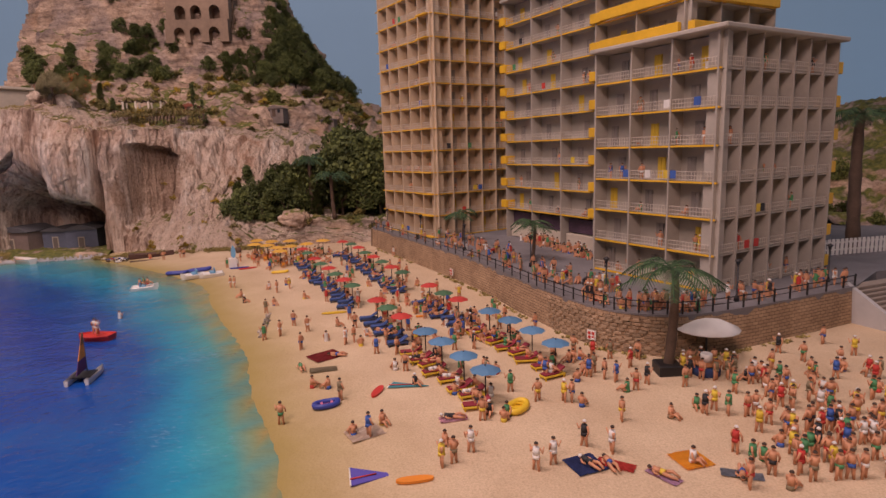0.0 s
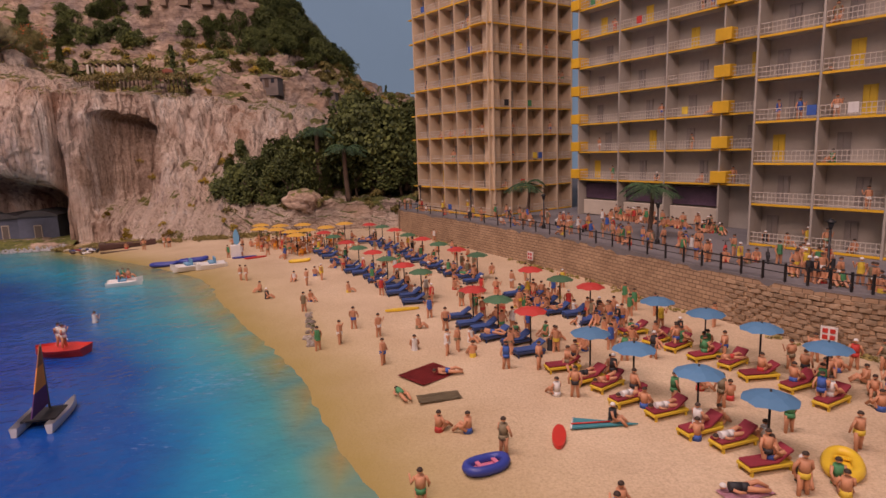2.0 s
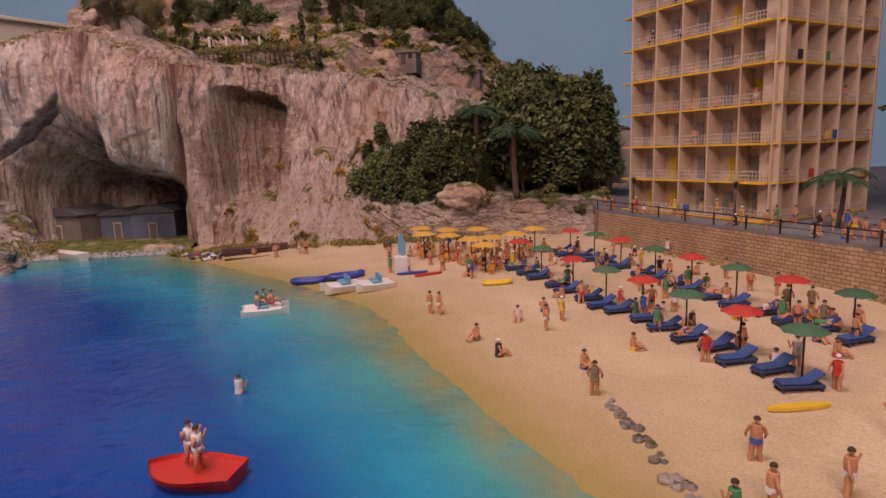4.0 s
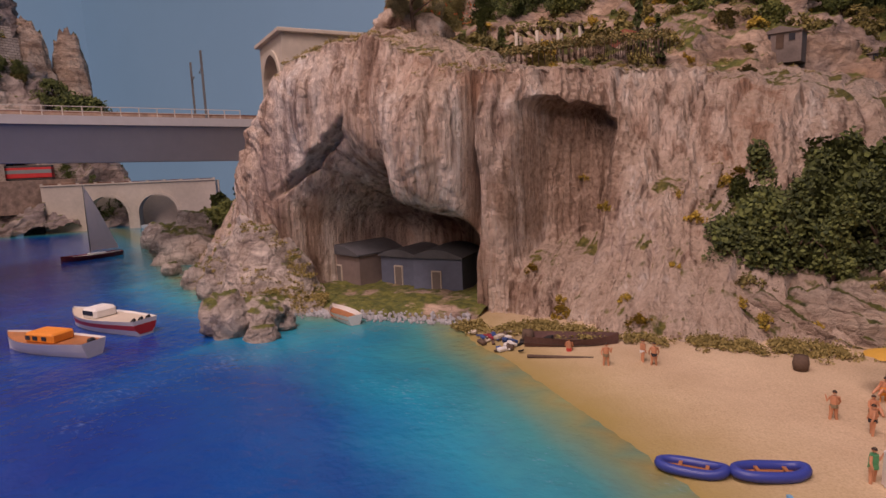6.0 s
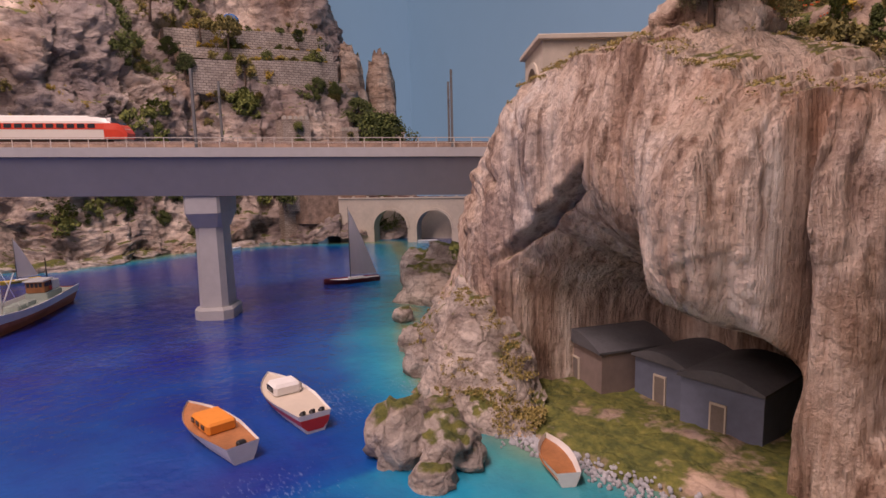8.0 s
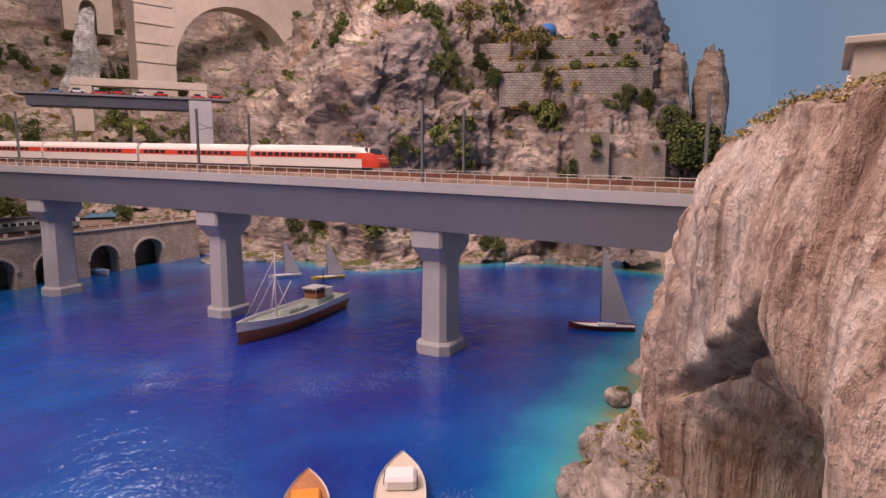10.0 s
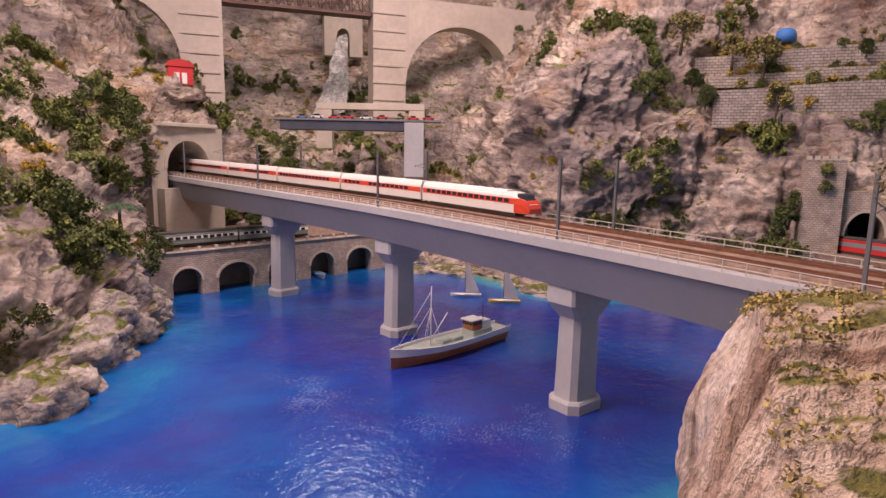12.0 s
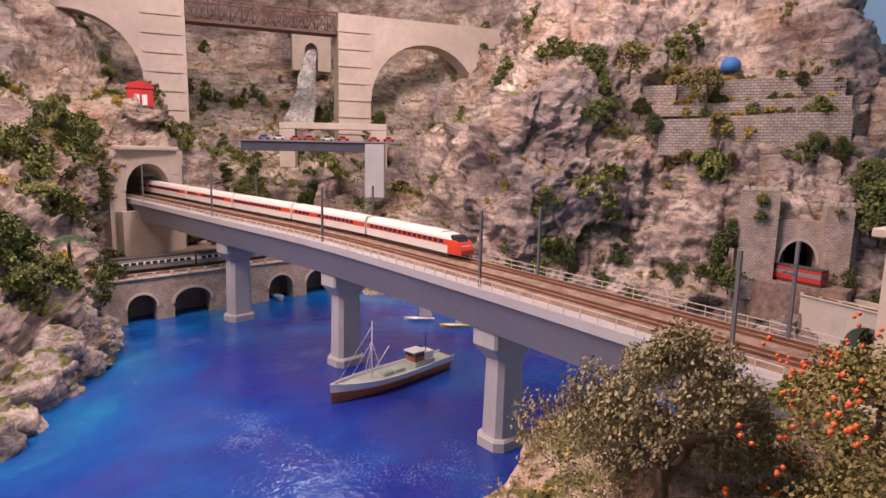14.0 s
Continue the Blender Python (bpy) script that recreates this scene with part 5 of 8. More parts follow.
prism(bm, [(-2.46, 1.50), (-2.37, 1.54), (-2.32, 1.72), (-2.46, 1.78)], 0.06, 0.156)
tagged(link_mesh("railway_ledge", bm, BALLAST), "ballasted railway ledge before the castle tunnel", "ground", kind="structure")

# bridge railings and catenary masts
for side in (-1, 1):
    rl = base("bridge_railing", -1.765, 0.69, 0.27, 0, "thin grey steel railing along the bridge edge", "railing", "bridge railings")
    for z in (0.006, 0.0135):
        bm = bmesh.new()
        sweep(bm, [(side * 0.0735 - 0.0005, z), (side * 0.0735 + 0.0005, z), (side * 0.0735 + 0.0005, z + 0.001), (side * 0.0735 - 0.0005, z + 0.001)], 0.12, SPAN - 0.12, 60)
        o = link_mesh("handrail", bm, RAILGREY)
        o.data.transform(Matrix.Translation((1.765, -0.69, -0.27)))
        o.parent = rl
    bm = bmesh.new()
    box(bm, -0.0006, 0.0006, -0.0006, 0.0006, 0, 0.014)
    post = None
    n = int((SPAN - 0.24) / 0.026)
    for k in range(n + 1):
        c, d, r = deck_at(0.12 + (SPAN - 0.24) * k / n)
        m = Matrix.Translation(c + r * side * 0.0735 - Vector((-1.765, 0.69, 0.27)))
        if post is None:
            post = part("post", bm, RAILGREY, rl)
            post.matrix_basis = m
        else:
            again(post, rl, m)
MAST = paint("mast_grey", (0.16, 0.16, 0.16), 0.6, 0.3, 0.15, 90, 0)
for y in (-0.2, 0.235, 0.70, 1.12, 1.45):
    for side in (-1, 1):
        c, d, r = deck_at(run_at(y))
        p = c + r * side * 0.064
        e = base("catenary_mast", p.x, p.y, p.z, math.degrees(math.atan2(r.y, r.x)) + (180 if side > 0 else 0), "slim grey catenary mast with a cantilever arm", "mast", "catenary masts on the bridge")
        bm = bmesh.new()
        box(bm, -0.0018, 0.0018, -0.0018, 0.0018, 0, 0.112)
        part("pole", bm, MAST, e)
        bm = bmesh.new()
        tube(bm, [(0, 0, 0.088), (0.034, 0, 0.079)], 0.0006, 5)
        tube(bm, [(0, 0, 0.075), (0.034, 0, 0.082)], 0.0006, 5)
        part("arm", bm, MAST, e)

# ---- plants ----


def leaf_material(name, dark, light):
    m, nt, b = blank(name)
    g = nt.nodes.new("ShaderNodeNewGeometry")
    info = nt.nodes.new("ShaderNodeObjectInfo")
    col = ramp(nt, g.outputs["Random Per Island"], [(0.0, dark), (0.6, light), (1.0, tuple(c * 1.3 for c in light))])
    col = mixed(nt, 1.0, col, ramp(nt, info.outputs["Random"], [(0.0, (0.75, 0.75, 0.75)), (1.0, (1.15, 1.1, 1.0))]), "MULTIPLY")
    nt.links.new(col, b.inputs["Base Color"])
    b.inputs["Roughness"].default_value = 0.8
    return m


PINE = leaf_material("dark_pine_foliage", (0.026, 0.042, 0.012), (0.11, 0.135, 0.036))
OLIVE = leaf_material("olive_foliage", (0.09, 0.085, 0.025), (0.26, 0.22, 0.07))
GREEN = leaf_material("bush_foliage", (0.045, 0.065, 0.015), (0.16, 0.18, 0.045))
AUTUMN = leaf_material("yellow_scrub", (0.20, 0.14, 0.02), (0.42, 0.30, 0.04))
PALMLEAF = leaf_material("palm_frond", (0.02, 0.05, 0.025), (0.06, 0.12, 0.05))
GREYLEAF = leaf_material("grey_olive_foliage", (0.10, 0.09, 0.045), (0.25, 0.225, 0.125))
BARK = paint("bark_brown", (0.13, 0.085, 0.06), 0.9, 0, 0.35, 200, 0.6)
BERRY = paint("orange_berry", (0.75, 0.12, 0.02), 0.5, 0, 0.15, 100, 0)


def leaves(bm, rng, centre, radius, count, size, flat=0.8):
    """A clump of small leaves round a centre."""
    c = Vector(centre)
    for _ in range(count):
        d = Vector((rng.gauss(0, 1), rng.gauss(0, 1), rng.gauss(0, 1) * flat)).normalized() * radius * (0.45 + 0.6 * rng.random())
        p = c + d
        u = Vector((rng.gauss(0, 1), rng.gauss(0, 1), rng.gauss(0, 1))).normalized()
        v = u.orthogonal().normalized()
        k = size * (0.6 + 0.8 * rng.random())
        q = [bm.verts.new(p + u * k), bm.verts.new(p + v * k * 0.7), bm.verts.new(p - u * k * 0.8), bm.verts.new(p - v * k * 0.6)]
        bm.faces.new(q)


def leaf_tree(name, height, radius, seed, material, label, category, clumps=26, per=46, size=0.0032, trunk=0.35, slim=0.0, berries=None, group="", tight=0.34):
    rng = random.Random(seed)
    t = base(name, 0, 0, -5, 0, label, category, group)
    bm = bmesh.new()
    lean = rng.uniform(-0.1, 0.1) * height
    tube(bm, [(0, 0, -0.01), (lean * 0.3, 0, height * trunk * 0.6), (lean, 0.1 * lean, height * 0.75)], [height * 0.045, height * 0.032, height * 0.012], 7)
    for k in range(5):
        a = 2.4 * k + rng.random()
        z = height * (trunk + 0.1 * k * 0.7)
        tube(bm, [(lean * z / height, 0, z), (radius * 0.6 * math.cos(a), radius * 0.6 * math.sin(a), z + height * 0.2)], [height * 0.02, height * 0.006], 5)
    part("trunk", bm, BARK, t)
    bm = bmesh.new()
    for k in range(clumps):
        a, h = rng.random() * 6.283, rng.random()
        prof = (1 - h) ** 0.8 if slim else (math.sin(math.pi * min(1, 0.15 + 0.85 * h)) ** 0.6)
        r = radius * prof * (0.35 + 0.65 * rng.random()) * (1 - 0.4 * slim)
        c = (r * math.cos(a) + lean * h, r * math.sin(a), height * (trunk + (1 - trunk) * h * 0.95))
        leaves(bm, rng, c, radius * (tight if not slim else 0.3) * (0.7 + 0.6 * rng.random()), per, size)
    part("crown", bm, material, t)
    if berries:
        bm = bmesh.new()
        bmesh.ops.create_icosphere(bm, subdivisions=1, radius=0.0008)
        first = part("berry", bm, BERRY, t, "orange berry")
        for k in range(berries):
            a, h = rng.random() * 6.283, rng.random()
            q = radius * (0.65 + 0.5 * rng.random())
            p = Vector((q * math.cos(a), q * math.sin(a), height * (0.25 + 0.75 * h)))
            for e in range(3):
                o = p + Vector((rng.gauss(0, 0.0015), rng.gauss(0, 0.0015), rng.gauss(0, 0.0015)))
                if k == 0 and e == 0:
                    first.matrix_basis = Matrix.Translation(o)
                else:
                    again(first, t, Matrix.Translation(o))
    return t


PLANTS = {
    "pine": [leaf_tree("conifer", 0.075, 0.026, s, PINE, "dense dark green conifer on the slope", "tree", 36, 80, 0.0021, 0.1, 1.0, group="conifers") for s in (1, 2, 3)],
    "round": [leaf_tree("broadleaf_tree", 0.07, 0.034, s, PINE, "dense dark green tree behind the beach", "tree", 42, 72, 0.0026, 0.15, group="dark trees") for s in (4, 5, 6)],
    "bush": [leaf_tree("bush", 0.03, 0.022, s, GREEN, "low green bush growing from the rock", "bush", 20, 50, 0.0024, 0.1, group="green bushes") for s in (7, 8, 9)],
    "scrub": [leaf_tree("scrub", 0.02, 0.017, s, OLIVE, "dry olive-green scrub on the rock", "bush", 14, 40, 0.0022, 0.1, group="olive scrub") for s in (10, 11)],
    "yellow": [leaf_tree("yellow_scrub", 0.014, 0.012, s, AUTUMN, "small yellow flowering scrub on the rock", "bush", 10, 36, 0.0018, 0.1, group="yellow scrub") for s in (12, 13)],
    "cypress": [leaf_tree("cypress", 0.085, 0.011, s, PINE, "slim dark green cypress on the hillside", "tree", 40, 50, 0.0022, 0.02, 0.4, group="cypresses") for s in (14,)],
    "tall": [leaf_tree("olive_tree", 0.11, 0.045, s, OLIVE, "open olive-green tree on the terrace", "tree", 26, 60, 0.004, 0.45, group="terrace trees") for s in (15, 16)],
}


def plant(kind, x, y, z, size=1.0, rng=random.Random(77)):
    src = rng.choice(PLANTS[kind])
    return copy_thing(src, pose(x, y, z, 0, 0, rng.random() * 360) @ Matrix.Diagonal((size, size, size * rng.uniform(0.85, 1.15), 1)))


def scatter(pts, nrm, kind, count, keep, seed, lo=0.7, hi=1.3, sink=0.007):
    rng = random.Random(seed)
    got, tries = 0, 0
    while got < count and tries < count * 60:
        tries += 1
        i = rng.randrange(len(pts))
        p, n = pts[i], nrm[i]
        if keep(p, n):
            plant(kind, p[0], p[1], p[2] - sink, rng.uniform(lo, hi), rng)
            got += 1


def foliage_mesh(seed, height, radius, clumps, per, size):
    rng = random.Random(seed)
    bm = bmesh.new()
    for k in range(clumps):
        a, h = rng.random() * 6.283, rng.random()
        r = radius * (math.sin(math.pi * min(1, 0.15 + 0.85 * h)) ** 0.6) * (0.35 + 0.65 * rng.random())
        leaves(bm, rng, (r * math.cos(a), r * math.sin(a), height * (0.08 + 0.85 * h)), radius * 0.34 * rng.uniform(0.7, 1.3), per, size)
    bm.verts.ensure_lookup_table()
    xyz = np.array([v.co[:] for v in bm.verts])
    bm.free()
    return xyz


FOLIAGE = {"tree": [foliage_mesh(s, 0.07, 0.032, 24, 34, 0.0034) for s in (61, 62, 63)], "shrub": [foliage_mesh(s, 0.03, 0.022, 14, 26, 0.0030) for s in (64, 65, 66)]}


def cover(name, pts, nrm, kind, count, keep, seed, lo, hi, material, label, clump=5, spread=0.045):
    """Clumps of foliage over a rock face, as one mesh of leaves."""
    rng = random.Random(seed)
    got, tries, out = 0, 0, []
    while got < count and tries < count * 60:
        tries += 1
        i = rng.randrange(len(pts))
        if not keep(pts[i], nrm[i]):
            continue
        near = np.nonzero(np.abs(pts - pts[i]).max(axis=1) < spread)[0]
        for _ in range(rng.randint(1, 2 * clump - 1)):
            q = pts[near[rng.randrange(len(near))]]
            a, k = rng.random() * 6.283, rng.uniform(lo, hi)
            xyz = rng.choice(FOLIAGE[kind])
            turned = np.stack((xyz[:, 0] * math.cos(a) - xyz[:, 1] * math.sin(a), xyz[:, 0] * math.sin(a) + xyz[:, 1] * math.cos(a), xyz[:, 2] * rng.uniform(0.8, 1.25)), axis=1)
            out.append(turned * k + q - (0, 0, 0.006))
            got += 1
    xyz = np.concatenate(out)
    me = bpy.data.meshes.new(name)
    n = len(xyz)
    me.vertices.add(n)
    me.vertices.foreach_set("co", xyz.ravel())
    me.loops.add(n)
    me.loops.foreach_set("vertex_index", np.arange(n))
    me.polygons.add(n // 4)
    me.polygons.foreach_set("loop_start", np.arange(0, n, 4))
    me.update(calc_edges=True)
    me.materials.append(material)
    return tagged(new(name, me), label, "bushes", kind="stuff")


flat = lambda n, k=0.35: abs(n[2]) > k
# dark wood behind the beach
rng = random.Random(5)
for k in range(58):
    x = rng.uniform(-0.54, -0.10)
    f = (x + 0.54) / 0.44
    y = rng.uniform(1.41, 1.55) + 0.03 * f
    z = 0.045 + 0.25 * max(0, y - 1.42) + 0.02 * f
    plant("round" if rng.random() < 0.35 else "pine", x, y, z, rng.uniform(0.8, 1.25) + 0.45 * math.sin(math.pi * min(1, f * 0.9)) * rng.random(), rng)
for x, y, z, k in ((-0.27, 1.50, 0.10, 1.7), (-0.21, 1.50, 0.11, 1.8), (-0.24, 1.46, 0.09, 1.6), (-0.33, 1.47, 0.09, 1.3), (-0.17, 1.48, 0.1, 1.6), (-0.13, 1.47, 0.09, 1.3), (-0.40, 1.43, 0.06, 1.0), (-0.44, 1.40, 0.05, 0.9), (-0.475, 1.405, 0.055, 0.95), (-0.50, 1.40, 0.05, 0.8), (-0.24, 1.52, 0.11, 1.75)):
    plant("round", x, y, z, k * 1.12, rng)
    plant("pine", x + 0.03, y - 0.01, z - 0.01, k * 1.25, rng)
# hillside
scatter(hill_p, hill_n, "round", 130, lambda p, n: -1.3 < p[0] < -0.3 and 0.42 < p[2] < 0.8 and p[1] < 2.3 and (0.1 < noise.noise(Vector(p) * 5) or (p[0] > -0.56 and p[2] > 0.4) or 0.44 < p[2] < 0.52), 21, 0.45, 0.85)
scatter(hill_p, hill_n, "round", 46, lambda p, n: -0.56 < p[0] < -0.28 and p[2] > 0.38 and 2.0 < p[1] < 2.3, 28, 0.5, 0.9)
scatter(hill_p, hill_n, "scrub", 130, lambda p, n: p[2] < 0.46 and p[1] < 2.2, 22, 0.7, 1.5)
scatter(hill_p, hill_n, "bush", 40, lambda p, n: p[2] < 0.6 and p[1] < 2.2, 23)
scatter(hill_p, hill_n, "yellow", 40, lambda p, n: p[2] < 0.45, 24, 1.0, 1.8)
scatter(cliff_p, cliff_n, "scrub", 60, lambda p, n: p[2] > 0.285 and p[1] > 1.42 and flat(n, 0.5), 25, 0.7, 1.2)
scatter(cliff_p, cliff_n, "yellow", 26, lambda p, n: p[2] < 0.16 and -0.7 < p[0] < -0.3, 26, 0.6, 1.0)
scatter(ledge_p, ledge_n, "scrub", 40, lambda p, n: p[2] > 0.03, 27, 0.5, 0.9)
for x, y, z, k in ((-0.607, 1.585, 0.295, 0.85), (-0.635, 1.60, 0.30, 1.1), (-0.57, 1.9, 0.42, 1.0), (-0.58, 1.93, 0.44, 0.8), (-0.202, 2.3, 0.30, 0.8)):
    plant("cypress", x, y, z, k, rng)
# mountains round the bay
for x0, z0 in ((-2.555, 0.47), (-2.582, 0.592), (-2.622, 0.634), (-2.668, 0.697)):
    for k in range(15):
        plant(rng.choice(("scrub", "yellow", "bush", "yellow", "scrub")), x0 - 0.012 * rng.random(), 1.27 + 0.46 * rng.random(), z0 - 0.012, rng.uniform(0.7, 1.5), rng)
cover("shore_woodland", left_p, left_n, "tree", 130, lambda p, n: p[0] > -1.95 and 0.04 < p[2] < 0.62 and p[1] < 0.25 and noise.noise(Vector(p) * 5) > 0.0, 31, 0.5, 1.05, PINE, "dark green trees clinging to the shore rocks")
cover("shore_bushes", left_p, left_n, "shrub", 190, lambda p, n: p[0] > -2.0 and 0.05 < p[2] < 0.7, 32, 0.8, 1.7, GREEN, "green bushes in clumps on the shore rocks")
cover("shelf_bushes", left_p, left_n, "shrub", 120, lambda p, n: p[2] > 0.42 and flat(n), 33, 0.7, 1.6, GREEN, "green bushes on the mountain shelves")
cover("shelf_scrub", left_p, left_n, "shrub", 90, lambda p, n: p[2] > 0.1 and flat(n), 34, 0.4, 0.9, AUTUMN, "yellow scrub on the mountain shelves", 3)
cover("gorge_woodland", gorge_p, gorge_n, "tree", 240, lambda p, n: p[2] < 1.15 and noise.noise(Vector(p) * 4) > -0.15, 35, 0.45, 0.95, PINE, "dark green trees in the gorge")
cover("gorge_bushes", gorge_p, gorge_n, "shrub", 150, lambda p, n: p[2] < 1.15, 36, 0.8, 1.7, GREEN, "green bushes in the gorge")
cover("gorge_scrub", gorge_p, gorge_n, "shrub", 90, lambda p, n: p[2] < 0.75, 37, 0.5, 1.1, AUTUMN, "yellow scrub in the gorge", 3)
cover("crag_bushes", far_p, far_n, "shrub", 120, lambda p, n: 0.06 < p[2] < 1.0 and flat(n, 0.45), 38, 0.8, 1.8, GREEN, "green bushes on the far mountain")
cover("shoreline_trees", far_p, far_n, "tree", 80, lambda p, n: 0.02 < p[2] < 0.2, 39, 0.4, 0.8, PINE, "dark trees along the far waterline")
cover("crag_trees", far_p, far_n, "tree", 60, lambda p, n: 0.55 < p[2] < 1.1 and p[1] < 1.15 and noise.noise(Vector(p) * 4) > 0.1, 42, 0.5, 0.9, PINE, "dark trees on the crown of the far mountain")
cover("crag_scrub", far_p, far_n, "shrub", 90, lambda p, n: 0.3 < p[2] < 1.0, 40, 0.5, 1.1, OLIVE, "dry olive scrub on the far mountain", 4)
cover("crag_flowers", far_p, far_n, "shrub", 60, lambda p, n: 0.3 < p[2] < 1.0, 41, 0.35, 0.7, AUTUMN, "yellow scrub on the far mountain", 3)
for x, y, k in ((-1.735, -0.035, 0.8), (-1.765, -0.02, 0.75), (-1.71, -0.05, 0.7), (-1.79, -0.03, 0.6)):
    plant("round", x, y, 0.108, k, rng)
for y, x, z, kd, k in ((1.16, -2.6, 0.69, "tall", 1.0), (1.30, -2.6, 0.64, "tall", 0.8), (1.38, -2.59, 0.60, "tall", 1.0), (1.42, -2.56, 0.49, "tall", 0.85), (1.2, -2.58, 0.58, "round", 0.9), (1.24, -2.56, 0.53, "round", 0.8),
                       (1.62, -2.62, 0.66, "round", 0.6), (1.66, -2.56, 0.48, "round", 0.8), (1.62, -2.55, 0.46, "bush", 1.6), (1.72, -2.56, 0.47, "round", 0.7), (1.46, -2.40, 0.22, "pine", 1.3), (1.44, -2.38, 0.16, "pine", 1.5),
                       (1.47, -2.37, 0.13, "bush", 1.6), (1.40, -2.36, 0.15, "bush", 1.3), (1.53, -2.395, 0.35, "bush", 0.9), (1.53, -2.392, 0.31, "bush", 0.8), (1.70, -2.39, 0.33, "scrub", 0.9), (1.80, -2.42, 0.28, "round", 2.0),
                       (1.86, -2.42, 0.25, "round", 2.2), (1.78, -2.5, 0.38, "round", 1.4), (1.55, -2.6, 0.58, "yellow", 1.8), (1.50, -2.57, 0.52, "yellow", 2.2), (1.35, -2.61, 0.63, "yellow", 1.5)):
    plant(kd, x, y, z, k, rng)
for x, y, z, k in ((-1.05, 1.36, 0.25, 0.9), (-1.18, 1.40, 0.18, 1.2), (-1.33, 1.46, 0.07, 1.6), (-1.42, 1.52, 0.06, 1.7), (-1.38, 1.56, 0.1, 1.5), (-1.12, 1.45, 0.29, 0.9)):
    plant("bush", x, y, z, k, rng)
for x, y, z, k in ((-0.93, 1.56, 0.34, 0.8), (-0.97, 1.6, 0.33, 0.9), (-0.88, 1.6, 0.35, 0.7), (-0.82, 1.55, 0.33, 0.5)):
    plant("pine", x, y, z, k, rng)
for src in [s for l in PLANTS.values() for s in l]:
    for o in (*src.children_recursive, src):
        bpy.data.objects.remove(o)
# trees close to the viewer's path at the end
t = leaf_tree("olive_tree", 0.085, 0.040, 51, GREYLEAF, "gnarled grey-green olive tree on the cliff top", "tree", 40, 620, 0.00075, 0.4, tight=0.2)
t.matrix_basis = pose(-0.856, 1.372, 0.320)
t = leaf_tree("berry_tree", 0.082, 0.049, 52, OLIVE, "olive-green tree full of orange berries", "tree", 54, 480, 0.0008, 0.12, berries=90, tight=0.22)
t.matrix_basis = pose(-0.862, 1.440, 0.325)
t = leaf_tree("berry_tree", 0.06, 0.03, 53, OLIVE, "olive-green shrub with a few orange berries", "tree", 34, 420, 0.0009, 0.12, berries=24)
t.matrix_basis = pose(-0.905, 1.435, 0.335)


def palm(x, y, z, height, crown, label, group="palms"):
    t = base("palm_tree", x, y, z, (x * 977 + y * 311) % 360, label, "palm tree", group)
    bm = bmesh.new()
    n = 9
    tube(bm, [(0.004 * math.sin(k / n * 2), 0, height * k / n) for k in range(n + 1)], [height * (0.055 if k % 2 else 0.048) * (1 - 0.35 * k / n) for k in range(n + 1)], 8)
    part("trunk", bm, BARK, t)
    rng = random.Random(int(height * 10000))
    for k in range(15):
        a = 2 * math.pi * k / 15 + rng.uniform(-0.15, 0.15)
        up = rng.uniform(-0.1, 0.9)
        bm = bmesh.new()
        pts = [Vector((crown * u * math.cos(a) * (1 - 0.15 * up * u), crown * u * math.sin(a) * (1 - 0.15 * up * u), height + crown * (up * u - (0.35 + 0.75 * up) * u * u))) for u in (0, 0.2, 0.4, 0.6, 0.8, 1.0)]
        tube(bm, pts, [0.0006] * 6, 3)
        side = Vector((-math.sin(a), math.cos(a), 0))
        for i in range(16):
            u = 0.08 + 0.9 * i / 15
            f = u * 5
            j = min(int(f), 4)
            p = pts[j].lerp(pts[j + 1], f - j)
            d = (pts[j + 1] - pts[j]).normalized()
            ln = crown * 0.3 * math.sin(math.pi * (0.12 + 0.86 * u)) + 0.002
            for sg in (-1, 1):
                tip = p + (side * sg + d * 0.8).normalized() * ln - Vector((0, 0, ln * 0.3))
                w = d * crown * 0.022
                bm.faces.new([bm.verts.new(p - w), bm.verts.new(p + w), bm.verts.new(tip)])
        part("frond", bm, PALMLEAF, t)
    return t


palm(0.195, 0.501, 0.009, 0.094, 0.047, "tall palm tree standing in a dark planter on the sand")
palm(0.034, 1.045, PROM, 0.05, 0.032, "palm tree on the promenade beside the tower")
palm(0.127, 0.836, PROM, 0.055, 0.034, "palm tree on the promenade before the restaurant")
palm(0.60, 0.86, PROM, 0.19, 0.055, "very tall palm tree behind the hotel")
palm(-0.252, 1.40, 0.055, 0.105, 0.05, "palm tree rising from the dark wood")
palm(-0.31, 1.44, 0.07, 0.13, 0.05, "palm tree rising from the dark wood")
palm(-1.56, 0.11, 0.17, 0.09, 0.045, "palm tree on the rocky shore beside the quay")
bm = bmesh.new()
box(bm, 0.1845, 0.2055, 0.4905, 0.5115, 0.004, 0.019, bevel=0.001)
tagged(link_mesh("planter", bm, DARKIRON), "dark square planter box holding a palm", "planter")

# ---- boulders ----


